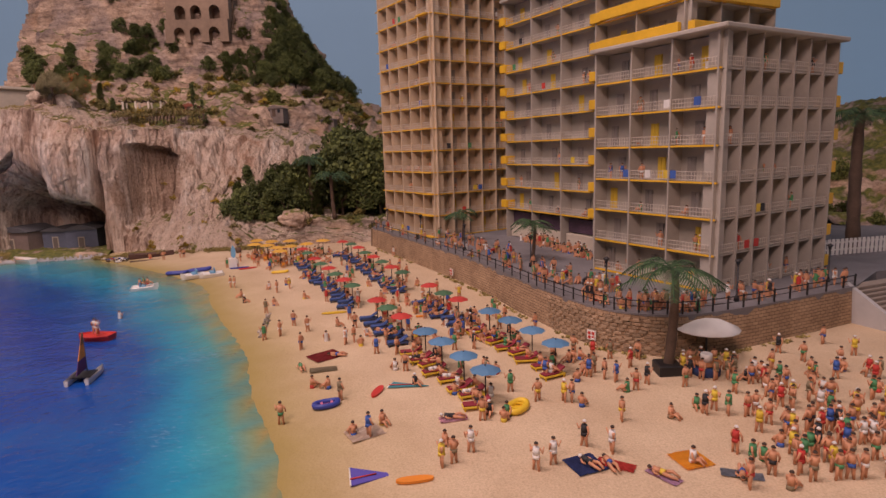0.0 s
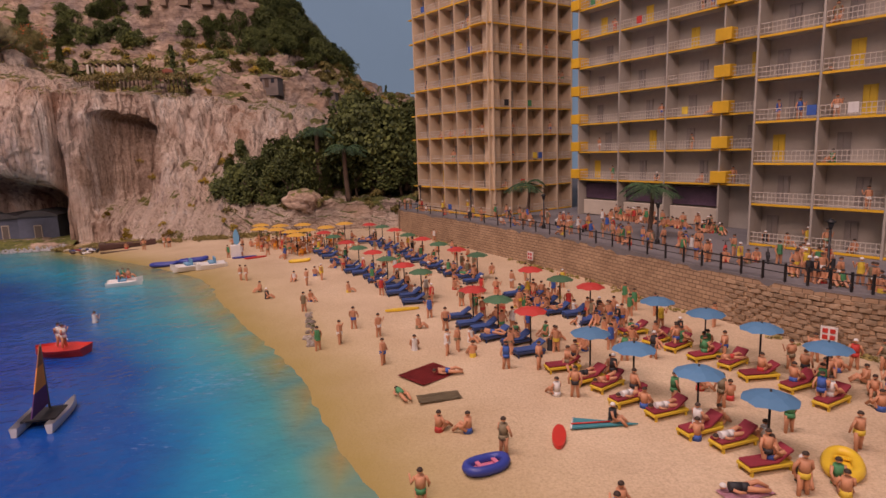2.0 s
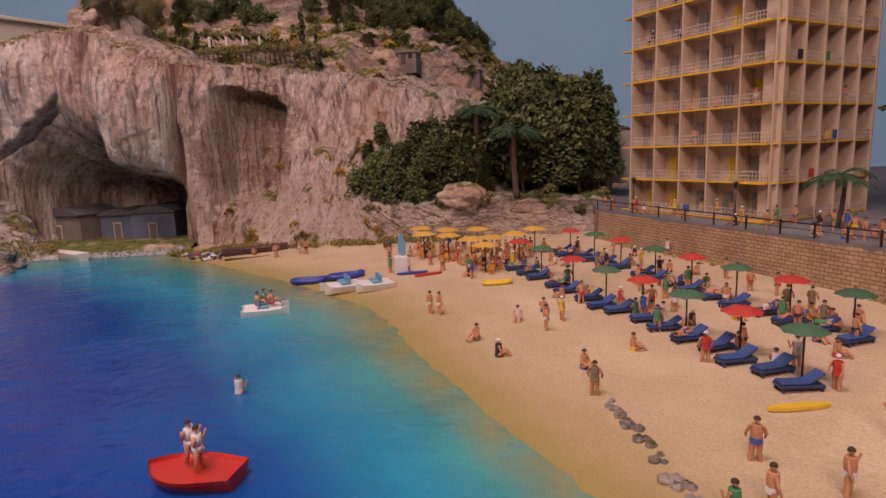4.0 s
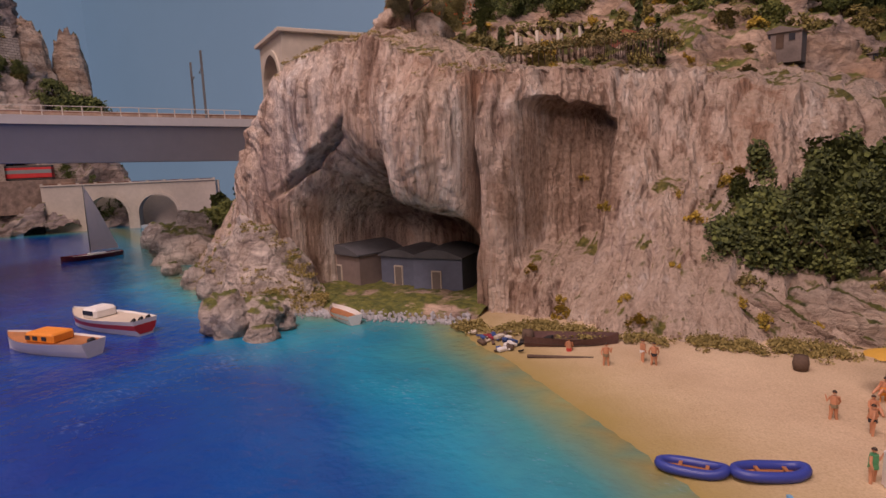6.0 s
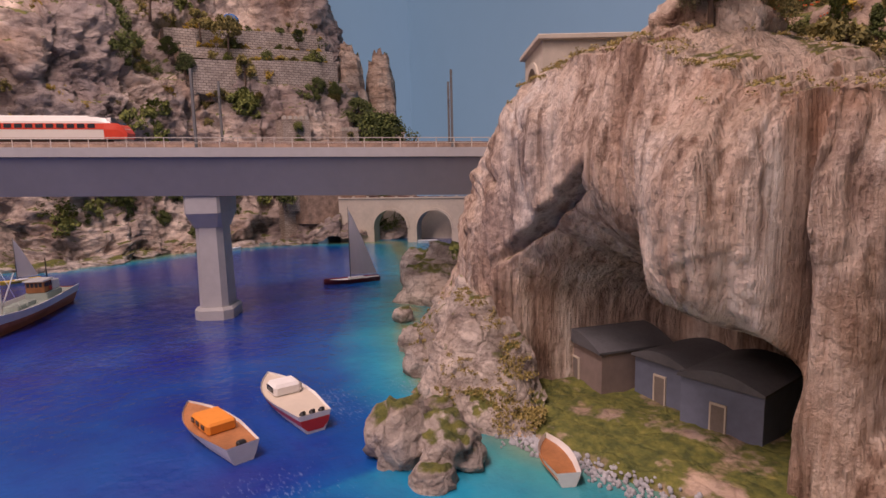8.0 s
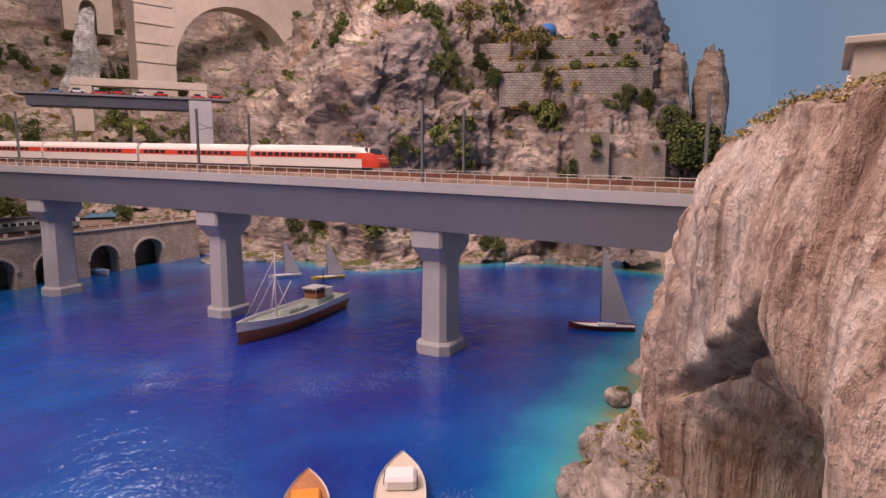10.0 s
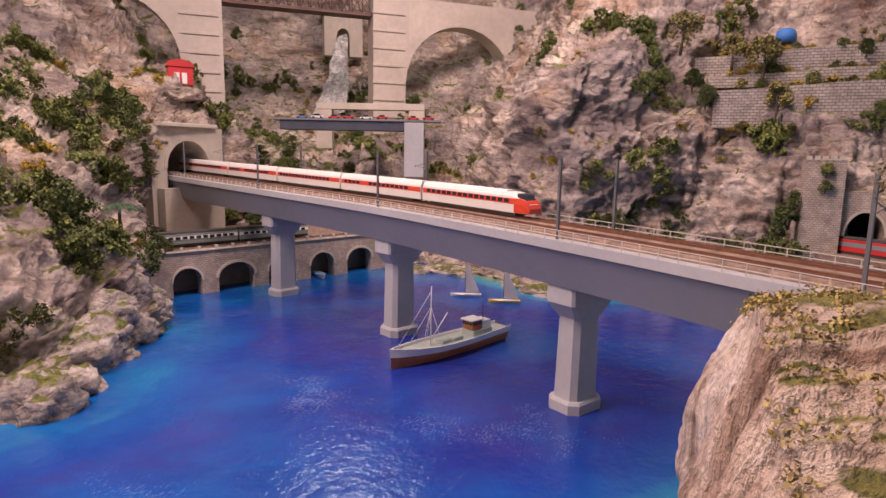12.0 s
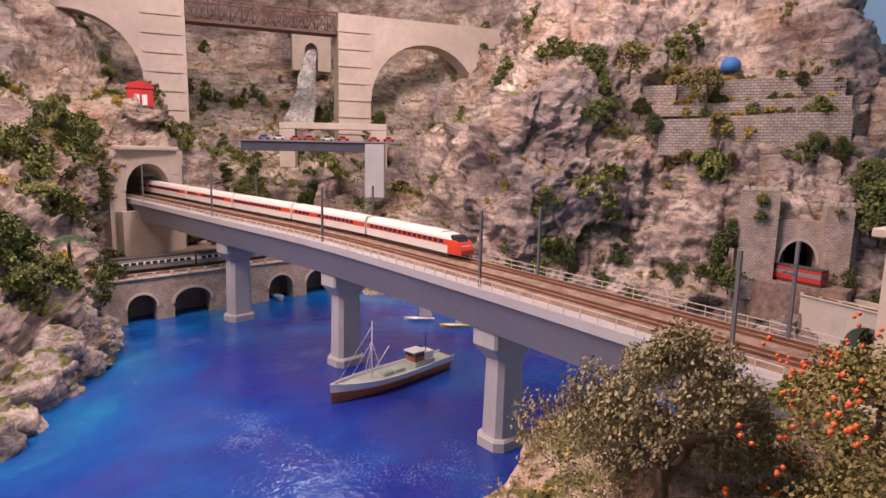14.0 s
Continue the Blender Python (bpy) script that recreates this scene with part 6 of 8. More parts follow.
def boulder(x, y, z, r, seed, sx=1.0, sy=1.0, sz=0.8, material=BOULDER, name="boulder", label="rough grey-beige boulder at the water's edge"):
    bm = bmesh.new()
    bmesh.ops.create_icosphere(bm, subdivisions=4 if r > 0.02 else 3, radius=1.0)
    for v in bm.verts:
        p = v.co.copy()
        q = p * 1.3 + Vector((seed * 3.1, seed * 1.7, 0))
        cell = noise.voronoi(q * 1.6)[0]
        seat = noise.voronoi(q * 1.6)[1][0]
        k = 1.0 + 0.22 * noise.fractal(q, 0.8, 2.0, 5) + 0.35 * (q * 1.6 - seat).dot(noise.noise_vector(seat * 5.1)) + 0.08 * (cell[1] - cell[0]) + 0.07 * noise.fractal(q * 5, 0.8, 2.0, 3)
        v.co = Vector((p.x * sx, p.y * sy, p.z * sz)) * k * r
    o = link_mesh(name, bm, material, smooth=True)
    o.matrix_basis = pose(x, y, z, 0, 0, seed * 47)
    return tagged(o, label, "rock", "boulders along the shore")


rng = random.Random(8)
for x, y, z, r in ((-0.972, 1.152, 0.012, 0.032), (-0.945, 1.175, 0.01, 0.03), (-0.914, 1.146, 0.0, 0.018), (-1.01, 1.205, 0.004, 0.020), (-1.13, 1.255, 0.01, 0.022), (-1.21, 1.29, 0.01, 0.022),
                   (-1.34, 1.34, 0.01, 0.015), (-1.45, 1.46, 0.01, 0.06), (-1.55, 1.52, 0.015, 0.06), (-1.68, 1.57, 0.01, 0.05), (-1.50, 1.53, 0.05, 0.05),
                   (-1.33, 0.305, 0.02, 0.055), (-1.37, 0.27, 0.03, 0.05), (-1.24, 0.38, 0.0, 0.055), (-1.18, 0.41, 0.0, 0.06), (-1.395, 0.315, 0.0, 0.024), (-1.53, 0.215, 0.0, 0.022), (-1.47, 0.235, 0.02, 0.045), (-1.57, 0.16, 0.03, 0.045), (-1.62, 0.08, 0.03, 0.05),
                   (-1.42, 0.25, 0.07, 0.05), (-1.50, 0.18, 0.09, 0.05)):
    boulder(x, y, z, r, rng.random() * 9 + 1, rng.uniform(0.85, 1.2), rng.uniform(0.85, 1.2), rng.uniform(0.7, 1.0))
for x, y, r in ((-2.40, 0.41, 0.04), (-2.46, 0.47, 0.05), (-2.43, 0.56, 0.04), (-2.36, 0.78, 0.045), (-2.30, 0.86, 0.05), (-2.33, 0.97, 0.05), (-2.42, 1.06, 0.05), (-2.45, 1.2, 0.04), (-2.44, 1.35, 0.04), (-2.40, 1.48, 0.04)):
    boulder(x, y, 0.0, r, rng.random() * 9 + 1, 1.2, 1.3, 0.4, label="low flat pale rock at the far waterline")
for x, y, z, h, w in ((-2.78, 2.0, 0.26, 0.42, 0.055), (-2.76, 1.85, 0.3, 0.38, 0.07), (-2.74, 1.75, 0.3, 0.36, 0.06)):
    boulder(x, y, z + h / 2, h / 2, x * 3 + y, w * 2 / h, w * 2 / h, 1.0, LEDGE, "rock_spire", "slender weathered rock spire against the sky")
boulder(-2.245, -0.455, 0.575, 0.075, 4.4, 1.2, 1.1, 0.42, CRAG, "boulder", "flat rock shelf carrying the red hut")
boulder(-0.335, 1.352, 0.062, 0.03, 3.3, 1.3, 0.9, 0.8, HILLROCK, "boulder", "rounded brown rock on top of the ledge")
boulder(-0.86, 1.405, 0.335, 0.03, 5.1, 1.1, 0.9, 0.8, LIMESTONE, "boulder", "pale boulder between the cliff-top trees")
boulder(-0.895, 1.395, 0.342, 0.030, 2.2, 1.25, 1.0, 0.85, LIMESTONE, "boulder", "large pale boulder on the brow of the cliff")
boulder(-0.93, 1.42, 0.325, 0.03, 6.4, 1.2, 0.9, 0.7, LIMESTONE, "boulder", "pale boulder on the cliff top")
# broken rock sloping from the grotto's pier into the water
q_a = [(-0.91, 1.225, -0.012), (-0.965, 1.20, -0.012), (-1.03, 1.198, -0.012), (-1.12, 1.235, -0.012), (-1.22, 1.285, -0.012), (-1.34, 1.36, -0.012)]
q_b = [(-0.93, 1.262, 0.014), (-0.98, 1.245, 0.034), (-1.04, 1.245, 0.05), (-1.12, 1.268, 0.055), (-1.20, 1.315, 0.055), (-1.30, 1.41, 0.05)]
q_c = [(-0.955, 1.30, 0.022), (-0.985, 1.30, 0.06), (-1.04, 1.292, 0.098), (-1.10, 1.30, 0.11), (-1.165, 1.345, 0.11), (-1.24, 1.46, 0.10)]
talus, talus_p, talus_n = loft("grotto_talus", [q_a, q_b, q_c], 150, 60, 0.009, BOULDER, 15.0, 0.0, label="pale broken rock with mossy ledges below the grotto", category="rock")
scatter_later = [tuple(p) for p, n in zip(talus_p[::7], talus_n[::7]) if abs(n[2]) > 0.62 and noise.noise(Vector(p) * 22) > 0.05]
# the shingle and ground before the grotto
k_a = [(-1.08, 1.20, -0.012), (-0.98, 1.225, -0.012), (-0.90, 1.235, -0.012), (-0.82, 1.255, -0.012), (-0.74, 1.27, -0.012)]
k_b = [(-1.08, 1.24, 0.012), (-0.98, 1.255, 0.008), (-0.90, 1.265, 0.006), (-0.82, 1.285, 0.006), (-0.74, 1.305, 0.006)]
k_c = [(-1.08, 1.32, 0.02), (-0.98, 1.33, 0.012), (-0.90, 1.33, 0.01), (-0.82, 1.33, 0.01), (-0.74, 1.34, 0.012)]
k_d = [(-1.08, 1.55, 0.02), (-0.98, 1.55, 0.012), (-0.90, 1.55, 0.01), (-0.82, 1.55, 0.01), (-0.74, 1.5, 0.012)]
loft("grotto_ground", [k_a, k_b, k_c, k_d], 90, 60, 0.0025, HILLROCK, 30.0, label="mossy earth and shingle floor of the grotto", category="ground")
bm = bmesh.new()
for k in range(420):
    x = rng.uniform(-0.95, -0.745)
    y = 1.243 + (x + 0.92) * 0.2 + rng.gauss(0, 0.007)
    r = rng.uniform(0.0012, 0.0032)
    m = pose(x, y, 0.001 + max(0, (y - 1.243 - (x + 0.92) * 0.2)) * 0.3, rng.random() * 90, rng.random() * 90, 0) @ Matrix.Diagonal((r, r * 0.8, r * 0.6, 1))
    bmesh.ops.create_icosphere(bm, subdivisions=1, radius=1.0, matrix=m)
tagged(link_mesh("shingle", bm, paint("shingle_stone", (0.42, 0.42, 0.44), 0.8, 0, 0.3, 200, 0)), "grey shingle stones along the waterline", "pebbles", kind="stuff")


def bath_hut(x, y, w, d, h, turn, colour, label):
    t = base("bathing_hut", x, y, 0.008, turn, label, "hut", "huts in the grotto")
    bm = bmesh.new()
    box(bm, 0, w, 0, d, 0, h)
    part("wall", bm, colour, t)
    bm = bmesh.new()
    out = [(-0.002, h)] + [(-0.002 + (w + 0.004) * k / 8, h + w * 0.14 * math.sin(math.pi * k / 8)) for k in range(1, 8)] + [(w + 0.002, h), (w + 0.002, h - 0.002), (-0.002, h - 0.002)]
    prism(bm, out, -d - 0.002, 0.004)
    o = part("roof", bm, paint("slate_roof", (0.11, 0.11, 0.12), 0.85, 0, 0.25, 120, 0.3), t)
    o.matrix_basis = pose(0, 0, 0, 90, 0, 0)
    bm = bmesh.new()
    box(bm, w * 0.4, w * 0.4 + 0.011, -0.001, 0.001, 0.0, 0.026)
    door = part("door", bm, paint("grey_timber", (0.2, 0.17, 0.15), 0.8, 0, 0.2, 150, 0.2), t)
    bm = bmesh.new()
    box(bm, w * 0.4 - 0.0015, w * 0.4, -0.0016, 0.001, 0.0, 0.028)
    box(bm, w * 0.4 + 0.011, w * 0.4 + 0.0125, -0.0016, 0.001, 0.0, 0.028)
    box(bm, w * 0.4, w * 0.4 + 0.011, -0.0016, 0.001, 0.0262, 0.028)
    part("door_frame", bm, PALECONC, t)
    return t


BLUEWALL = paint("faded_blue_plaster", (0.15, 0.17, 0.24), 0.85, 0, 0.2, 50, 0.2)
PINKWALL = paint("pink_grey_plaster", (0.26, 0.20, 0.18), 0.85, 0, 0.2, 50, 0.2)
bath_hut(-0.868, 1.365, 0.068, 0.08, 0.046, 8, BLUEWALL, "faded blue bathing hut with a rounded slate roof")
bath_hut(-0.935, 1.385, 0.06, 0.07, 0.042, 0, BLUEWALL, "faded blue bathing hut with a rounded slate roof")
bath_hut(-1.03, 1.37, 0.085, 0.08, 0.045, -12, PINKWALL, "pinkish-grey bathing hut with a rounded slate roof")

# ---- beach things ----
SKIN = paint("tan_figurine_paint", (0.60, 0.29, 0.16), 0.6, 0, 0.15, 300, 0)
CLOTH = [paint("cloth_" + n, c, 0.7, 0, 0.15, 300, 0) for n, c in (("red", (0.55, 0.05, 0.04)), ("white", (0.75, 0.73, 0.7)), ("blue", (0.05, 0.12, 0.42)), ("black", (0.03, 0.03, 0.035)), ("yellow", (0.75, 0.55, 0.06)), ("green", (0.08, 0.28, 0.12)), ("olive", (0.25, 0.2, 0.12)))]
HAIR = paint("dark_hair_paint", (0.05, 0.03, 0.02), 0.7, 0, 0.2, 300, 0)


def figure_mesh(kind, cloth, seed):
    """A plain toy figurine, 20 mm tall, in one mesh."""
    rng = random.Random(seed)
    bm = bmesh.new()
    h = 0.0195
    sw = rng.uniform(-0.3, 0.3)
    if kind == "stand":
        for sg in (-1, 1):
            tube(bm, [(sg * 0.0016 + sg * 0.0004, 0.0006 * sg * sw * 4, 0), (sg * 0.0014, 0, 0.0048), (sg * 0.0013, 0, 0.0092)], [0.0008, 0.0011, 0.0015], 6, 0)
            up = rng.choice((0.0085, 0.0095, 0.016))
            tube(bm, [(sg * 0.0025, 0, 0.0153), (sg * 0.0038, -0.0008, 0.0118), (sg * (0.0034 if up < 0.012 else 0.0046), -0.002, up)], [0.0008, 0.0007, 0.0005], 5, 1 if seed % 3 == 0 else 0)
        tube(bm, [(0, 0, 0.0082), (0, 0, 0.0105)], [0.0026, 0.0024], 8, 1)
        tube(bm, [(0, 0, 0.0105), (0, 0, 0.013), (0, 0, 0.0158)], [0.0022, 0.0024, 0.0021], 8, 1 if seed % 2 == 0 else 0)
        top = (0, 0, 0.0182)
    elif kind == "sit":
        for sg in (-1, 1):
            tube(bm, [(sg * 0.0014, 0, 0.0016), (sg * 0.0018, -0.0045, 0.0042), (sg * 0.0018, -0.008, 0.0008)], [0.0014, 0.0011, 0.0008], 6, 0)
            tube(bm, [(sg * 0.0025, 0, 0.008), (sg * 0.0032, -0.001, 0.005), (sg * 0.003, -0.0035, 0.003)], [0.0008, 0.0007, 0.0005], 5, 0)
        tube(bm, [(0, 0, 0.0), (0, 0, 0.003)], [0.0026, 0.0023], 8, 1)
        tube(bm, [(0, 0, 0.003), (0, 0, 0.0086)], [0.0022, 0.0021], 8, 1 if seed % 2 == 0 else 0)
        top = (0, 0, 0.0108)
    else:
        for sg in (-1, 1):
            tube(bm, [(sg * 0.0013, 0, 0.0016), (sg * 0.0015, -0.005, 0.0022 + 0.001 * sg), (sg * 0.0014, -0.0095, 0.001)], [0.0014, 0.0011, 0.0008], 6, 0)
            tube(bm, [(sg * 0.0025, 0.006, 0.0016), (sg * 0.0036, 0.004, 0.0012), (sg * 0.0034, 0.0012, 0.001)], [0.0008, 0.0007, 0.0005], 5, 0)
        tube(bm, [(0, -0.001, 0.0017), (0, 0.002, 0.0018)], [0.0019, 0.0019], 8, 1)
        tube(bm, [(0, 0.002, 0.0018), (0, 0.0068, 0.0018)], [0.0018, 0.002], 8, 1 if seed % 2 == 0 else 0)
        top = (0, 0.0092, 0.002)
    bmesh.ops.create_icosphere(bm, subdivisions=2, radius=0.00145, matrix=Matrix.Translation(top))
    for f in bm.faces:
        if (f.calc_center_median() - Vector(top)).length < 0.0016 and f.calc_center_median().z > top[2] + 0.0002:
            f.material_index = 2
    me = bpy.data.meshes.new("figurine")
    bm.to_mesh(me)
    bm.free()
    for mt in (SKIN, cloth, HAIR if seed % 4 else CLOTH[1]):
        me.materials.append(mt)
    return me


FIG = {k: [figure_mesh(k, CLOTH[i % 7], 11 + i * 3) for i in range(n)] for k, n in (("stand", 14), ("sit", 7), ("lie", 7))}
CNAME = ["red", "white", "blue", "black", "yellow", "green", "olive"]
figs = random.Random(99)
CROWD = []


def figure(x, y, kind="stand", turn=None, z=None, on="on the sand"):
    i = figs.randrange(len(FIG[kind]))
    if "promenade" in on or "balcony" in on or "restaurant" in on or (y > 0.6 and "boat" not in on):
        CROWD.append((FIG[kind][i], pose(x, y, ground(x, y) if z is None else z, 0, 0, figs.random() * 360)))
        return None
    o = new("figurine", FIG[kind][i])
    o.matrix_basis = pose(x, y, ground(x, y) if z is None else z, 0, 0, figs.random() * 360 if turn is None else turn)
    word = {"stand": "standing", "sit": "sitting", "lie": "lying"}[kind]
    return tagged(o, "small toy figurine in %s, %s %s" % (CNAME[i % 7], word, on), "figurine", "beach figurines")


def umbrella_at(x, y, name_colour, material, group, r=0.0122, h=0.028):
    t = base("beach_umbrella", x, y, ground(x, y), (x * 1000) % 45, name_colour + " beach umbrella open over the sand", "umbrella", group)
    bm = bmesh.new()
    n = 8
    apex = bm.verts.new((0, 0, h + 0.003))
    low = bm.verts.new((0, 0, h + 0.0018))
    ring = [bm.verts.new((r * math.cos(2 * math.pi * k / (2 * n)) * (1 if k % 2 == 0 else 0.95), r * math.sin(2 * math.pi * k / (2 * n)) * (1 if k % 2 == 0 else 0.95), h - (0.0012 if k % 2 == 0 else 0.0006))) for k in range(2 * n)]
    mid = [bm.verts.new((0.55 * r * math.cos(math.pi * k / n), 0.55 * r * math.sin(math.pi * k / n), h + (0.0016 if k % 2 == 0 else 0.0018))) for k in range(2 * n)]
    for k in range(2 * n):
        j = (k + 1) % (2 * n)
        bm.faces.new((apex, mid[k], mid[j]))
        bm.faces.new((mid[k], ring[k], ring[j], mid[j]))
        bm.faces.new((low, ring[j], ring[k]))
    part("canopy", bm, material, t)
    bm = bmesh.new()
    tube(bm, [(0, 0, -0.002), (0, 0, h + 0.004)], 0.0006, 6)
    part("pole", bm, DARKIRON, t)
    return t


UM = {"red": paint("umbrella_red", (0.55, 0.05, 0.04), 0.7, 0, 0.1, 80, 0, 0.15), "green": paint("umbrella_green", (0.07, 0.16, 0.08), 0.7, 0, 0.1, 80, 0, 0.15),
      "blue": paint("umbrella_blue", (0.10, 0.24, 0.42), 0.7, 0, 0.1, 80, 0, 0.15), "yellow": paint("umbrella_yellow", (0.70, 0.40, 0.06), 0.7, 0, 0.1, 80, 0, 0.15)}
NAVY = paint("navy_cushion", (0.05, 0.10, 0.30), 0.8, 0, 0.2, 200, 0.1, 0.25)
CRIMSON = paint("crimson_cushion", (0.30, 0.03, 0.05), 0.8, 0, 0.2, 200, 0.1, 0.25)
NAVYFRAME = paint("dark_blue_frame", (0.03, 0.05, 0.13), 0.5, 0, 0.1, 100, 0)


def lounger(cushion, frame_mat, label, group):
    t = base("sun_lounger", 0, 0, -5, 0, label, "lounger", group)
    bm = bmesh.new()
    box(bm, -0.0105, 0.0105, -0.0042, 0.0042, 0.0018, 0.0034, bevel=0.0003)
    part("seat_frame", bm, frame_mat, t)
    bm = bmesh.new()
    box(bm, -0.0100, 0.0035, -0.0037, 0.0037, 0.0035, 0.0048, bevel=0.0004)
    part("mattress", bm, cushion, t)
    bm = bmesh.new()
    box(bm, 0.0, 0.0085, -0.0037, 0.0037, 0.0, 0.0014, bevel=0.0003)
    o = part("backrest", bm, cushion, t)
    o.matrix_basis = pose(0.0034, 0, 0.0036, 0, -33, 0)
    for x in (-0.009, 0.009):
        for y in (-0.0036, 0.0036):
            bm = bmesh.new()
            box(bm, x - 0.0005, x + 0.0005, y - 0.0005, y + 0.0005, -0.0005, 0.0018)
            part("leg", bm, frame_mat, t)
    return t


L_BLUE = lounger(NAVY, NAVYFRAME, "blue cushioned sun lounger on the sand", "blue loungers")
L_RED = lounger(CRIMSON, paint("yellow_plastic", (0.72, 0.50, 0.04), 0.45, 0, 0.1, 100, 0), "yellow sun lounger with a dark red cushion", "yellow loungers")
rowA = [(-0.198, 1.165), (-0.176, 1.13), (-0.156, 1.085), (-0.136, 1.027), (-0.117, 0.982), (-0.098, 0.934), (-0.079, 0.888), (-0.06, 0.846)]
rowB = [(-0.261, 1.095), (-0.241, 1.048), (-0.217, 0.992), (-0.197, 0.941), (-0.177, 0.903), (-0.159, 0.859), (-0.14, 0.818), (-0.123, 0.779)]
rowC = [(-0.019, 0.76), (-0.001, 0.717), (0.016, 0.683)]
rowD = [(-0.081, 0.695), (-0.065, 0.659), (-0.047, 0.621)]
blues = [(0.048, 0.624), (0.066, 0.587), (0.083, 0.551), (0.098, 0.512), (-0.02, 0.565), (-0.004, 0.533), (0.015, 0.493), (0.031, 0.457)]
yellows = [(-0.382, 1.215), (-0.345, 1.192), (-0.308, 1.188), (-0.313, 1.113), (-0.29, 1.121), (-0.264, 1.142), (-0.239, 1.177), (-0.297, 1.073), (-0.341, 1.146), (-0.372, 1.165)]
for row in (rowA, rowB, rowC, rowD):
    for k, (x, y) in enumerate(row):
        c = "red" if k % 2 == 0 else "green"
        umbrella_at(x, y, c, UM[c], c + " umbrellas")
        for dx, dy in ((-0.006, -0.014), (-0.012, 0.009)):
            copy_thing(L_BLUE, pose(x + dx + figs.gauss(0, 0.002), y + dy, ground(x, y), 0, 0, 14 + figs.gauss(0, 5)) @ Matrix.Scale(1.08, 4))
            if figs.random() < 0.5:
                figure(x + dx, y + dy, "lie", 100 + figs.gauss(0, 8), ground(x, y) + 0.0045, "on a blue lounger")
        if figs.random() < 0.7:
            figure(x + figs.uniform(-0.02, 0.02), y + figs.uniform(-0.02, 0.02), figs.choice(("stand", "sit")))
for x, y in blues:
    umbrella_at(x, y, "blue", UM["blue"], "blue umbrellas", 0.0128)
    for dx, dy in ((-0.006, -0.012), (-0.012, 0.010)):
        copy_thing(L_RED, pose(x + dx + figs.gauss(0, 0.002), y + dy, ground(x, y), 0, 0, 20 + figs.gauss(0, 8)) @ Matrix.Scale(1.08, 4))
        if figs.random() < 0.6:
            figure(x + dx, y + dy, figs.choice(("lie", "sit")), 100 + figs.gauss(0, 8), ground(x, y) + 0.0045, "on a yellow lounger")
    figure(x + figs.uniform(-0.025, 0.025), y + figs.uniform(-0.025, 0.025), figs.choice(("stand", "sit")))


def cafe_chair():
    t = base("cafe_chair", 0, 0, -5, 0, "orange plastic chair under the yellow umbrellas", "chair", "orange chairs")
    mt = paint("orange_plastic", (0.75, 0.30, 0.03), 0.45, 0, 0.1, 100, 0)
    bm = bmesh.new()
    box(bm, -0.0025, 0.0025, -0.0025, 0.0025, 0.0048, 0.0055)
    part("seat", bm, mt, t)
    bm = bmesh.new()
    box(bm, -0.0025, 0.0025, 0.0022, 0.0028, 0.0055, 0.0105)
    part("backrest", bm, mt, t)
    for x in (-0.0021, 0.0021):
        for y in (-0.0021, 0.0021):
            bm = bmesh.new()
            box(bm, x - 0.0003, x + 0.0003, y - 0.0003, y + 0.0003, -0.0005, 0.0048)
            part("leg", bm, mt, t)
    return t


CHAIR = cafe_chair()
for x, y in yellows:
    umbrella_at(x, y, "yellow", UM["yellow"], "yellow umbrellas", 0.0148, 0.030)
    for k in range(3):
        a = figs.random() * 360
        px, py = x + 0.011 * math.cos(radians(a)), y + 0.011 * math.sin(radians(a))
        copy_thing(CHAIR, pose(px, py, ground(px, py), 0, 0, a - 90))
        if figs.random() < 0.7:
            figure(px, py, "sit", a - 90, ground(px, py) + 0.0055, "on an orange chair")
for src in (L_BLUE, L_RED, CHAIR):
    for o in (*src.children_recursive, src):
        bpy.data.objects.remove(o)
# single figures, from the water's edge to the stairs
stands = [(-0.131, 0.44), (-0.235, 0.762), (-0.251, 0.874), (-0.182, 0.694), (-0.154, 0.609), (-0.16, 0.669), (-0.19, 0.661), (-0.206, 0.653), (-0.108, 0.619), (-0.1, 0.626), (-0.071, 0.584), (-0.005, 0.361), (0.003, 0.365), (0.015, 0.378), (0.055, 0.351),
          (0.067, 0.357), (0.092, 0.378), (0.108, 0.368), (0.128, 0.413), (0.099, 0.449), (0.093, 0.45), (0.131, 0.507), (0.137, 0.493), (0.145, 0.486), (0.156, 0.467), (0.169, 0.478), (0.053, 0.475), (0.167, 0.517), (0.026, 0.424), (-0.058, 0.407)]
more = [(0.188, 0.343), (0.22, 0.355), (0.261, 0.471), (0.315, 0.541), (0.325, 0.518), (0.348, 0.502), (0.378, 0.528), (0.37, 0.561), (0.255, 0.438), (-0.34, 0.93), (-0.332, 0.925), (-0.36, 1.12), (-0.40, 1.085), (-0.57, 1.20), (-0.545, 1.22), (-0.535, 1.215),
        (-0.09, 0.475), (-0.03, 0.80), (-0.01, 0.83), (0.02, 0.79), (-0.06, 0.95), (0.06, 0.70), (0.07, 0.68), (0.10, 0.64), (0.14, 0.545), (0.155, 0.54), (0.125, 0.56), (0.18, 0.535)]
for x, y in stands + more:
    figure(x, y)
for x, y in ((-0.285, 0.827), (-0.27, 0.90), (-0.235, 0.80), (-0.105, 0.500), (-0.12, 0.505), (-0.07, 0.41), (-0.05, 0.425), (0.045, 0.43), (0.105, 0.44), (0.155, 0.352), (0.165, 0.415), (0.148, 0.465), (-0.30, 0.86), (-0.61, 1.225), (-0.20, 0.83), (0.30, 0.45)):
    figure(x, y, "sit")
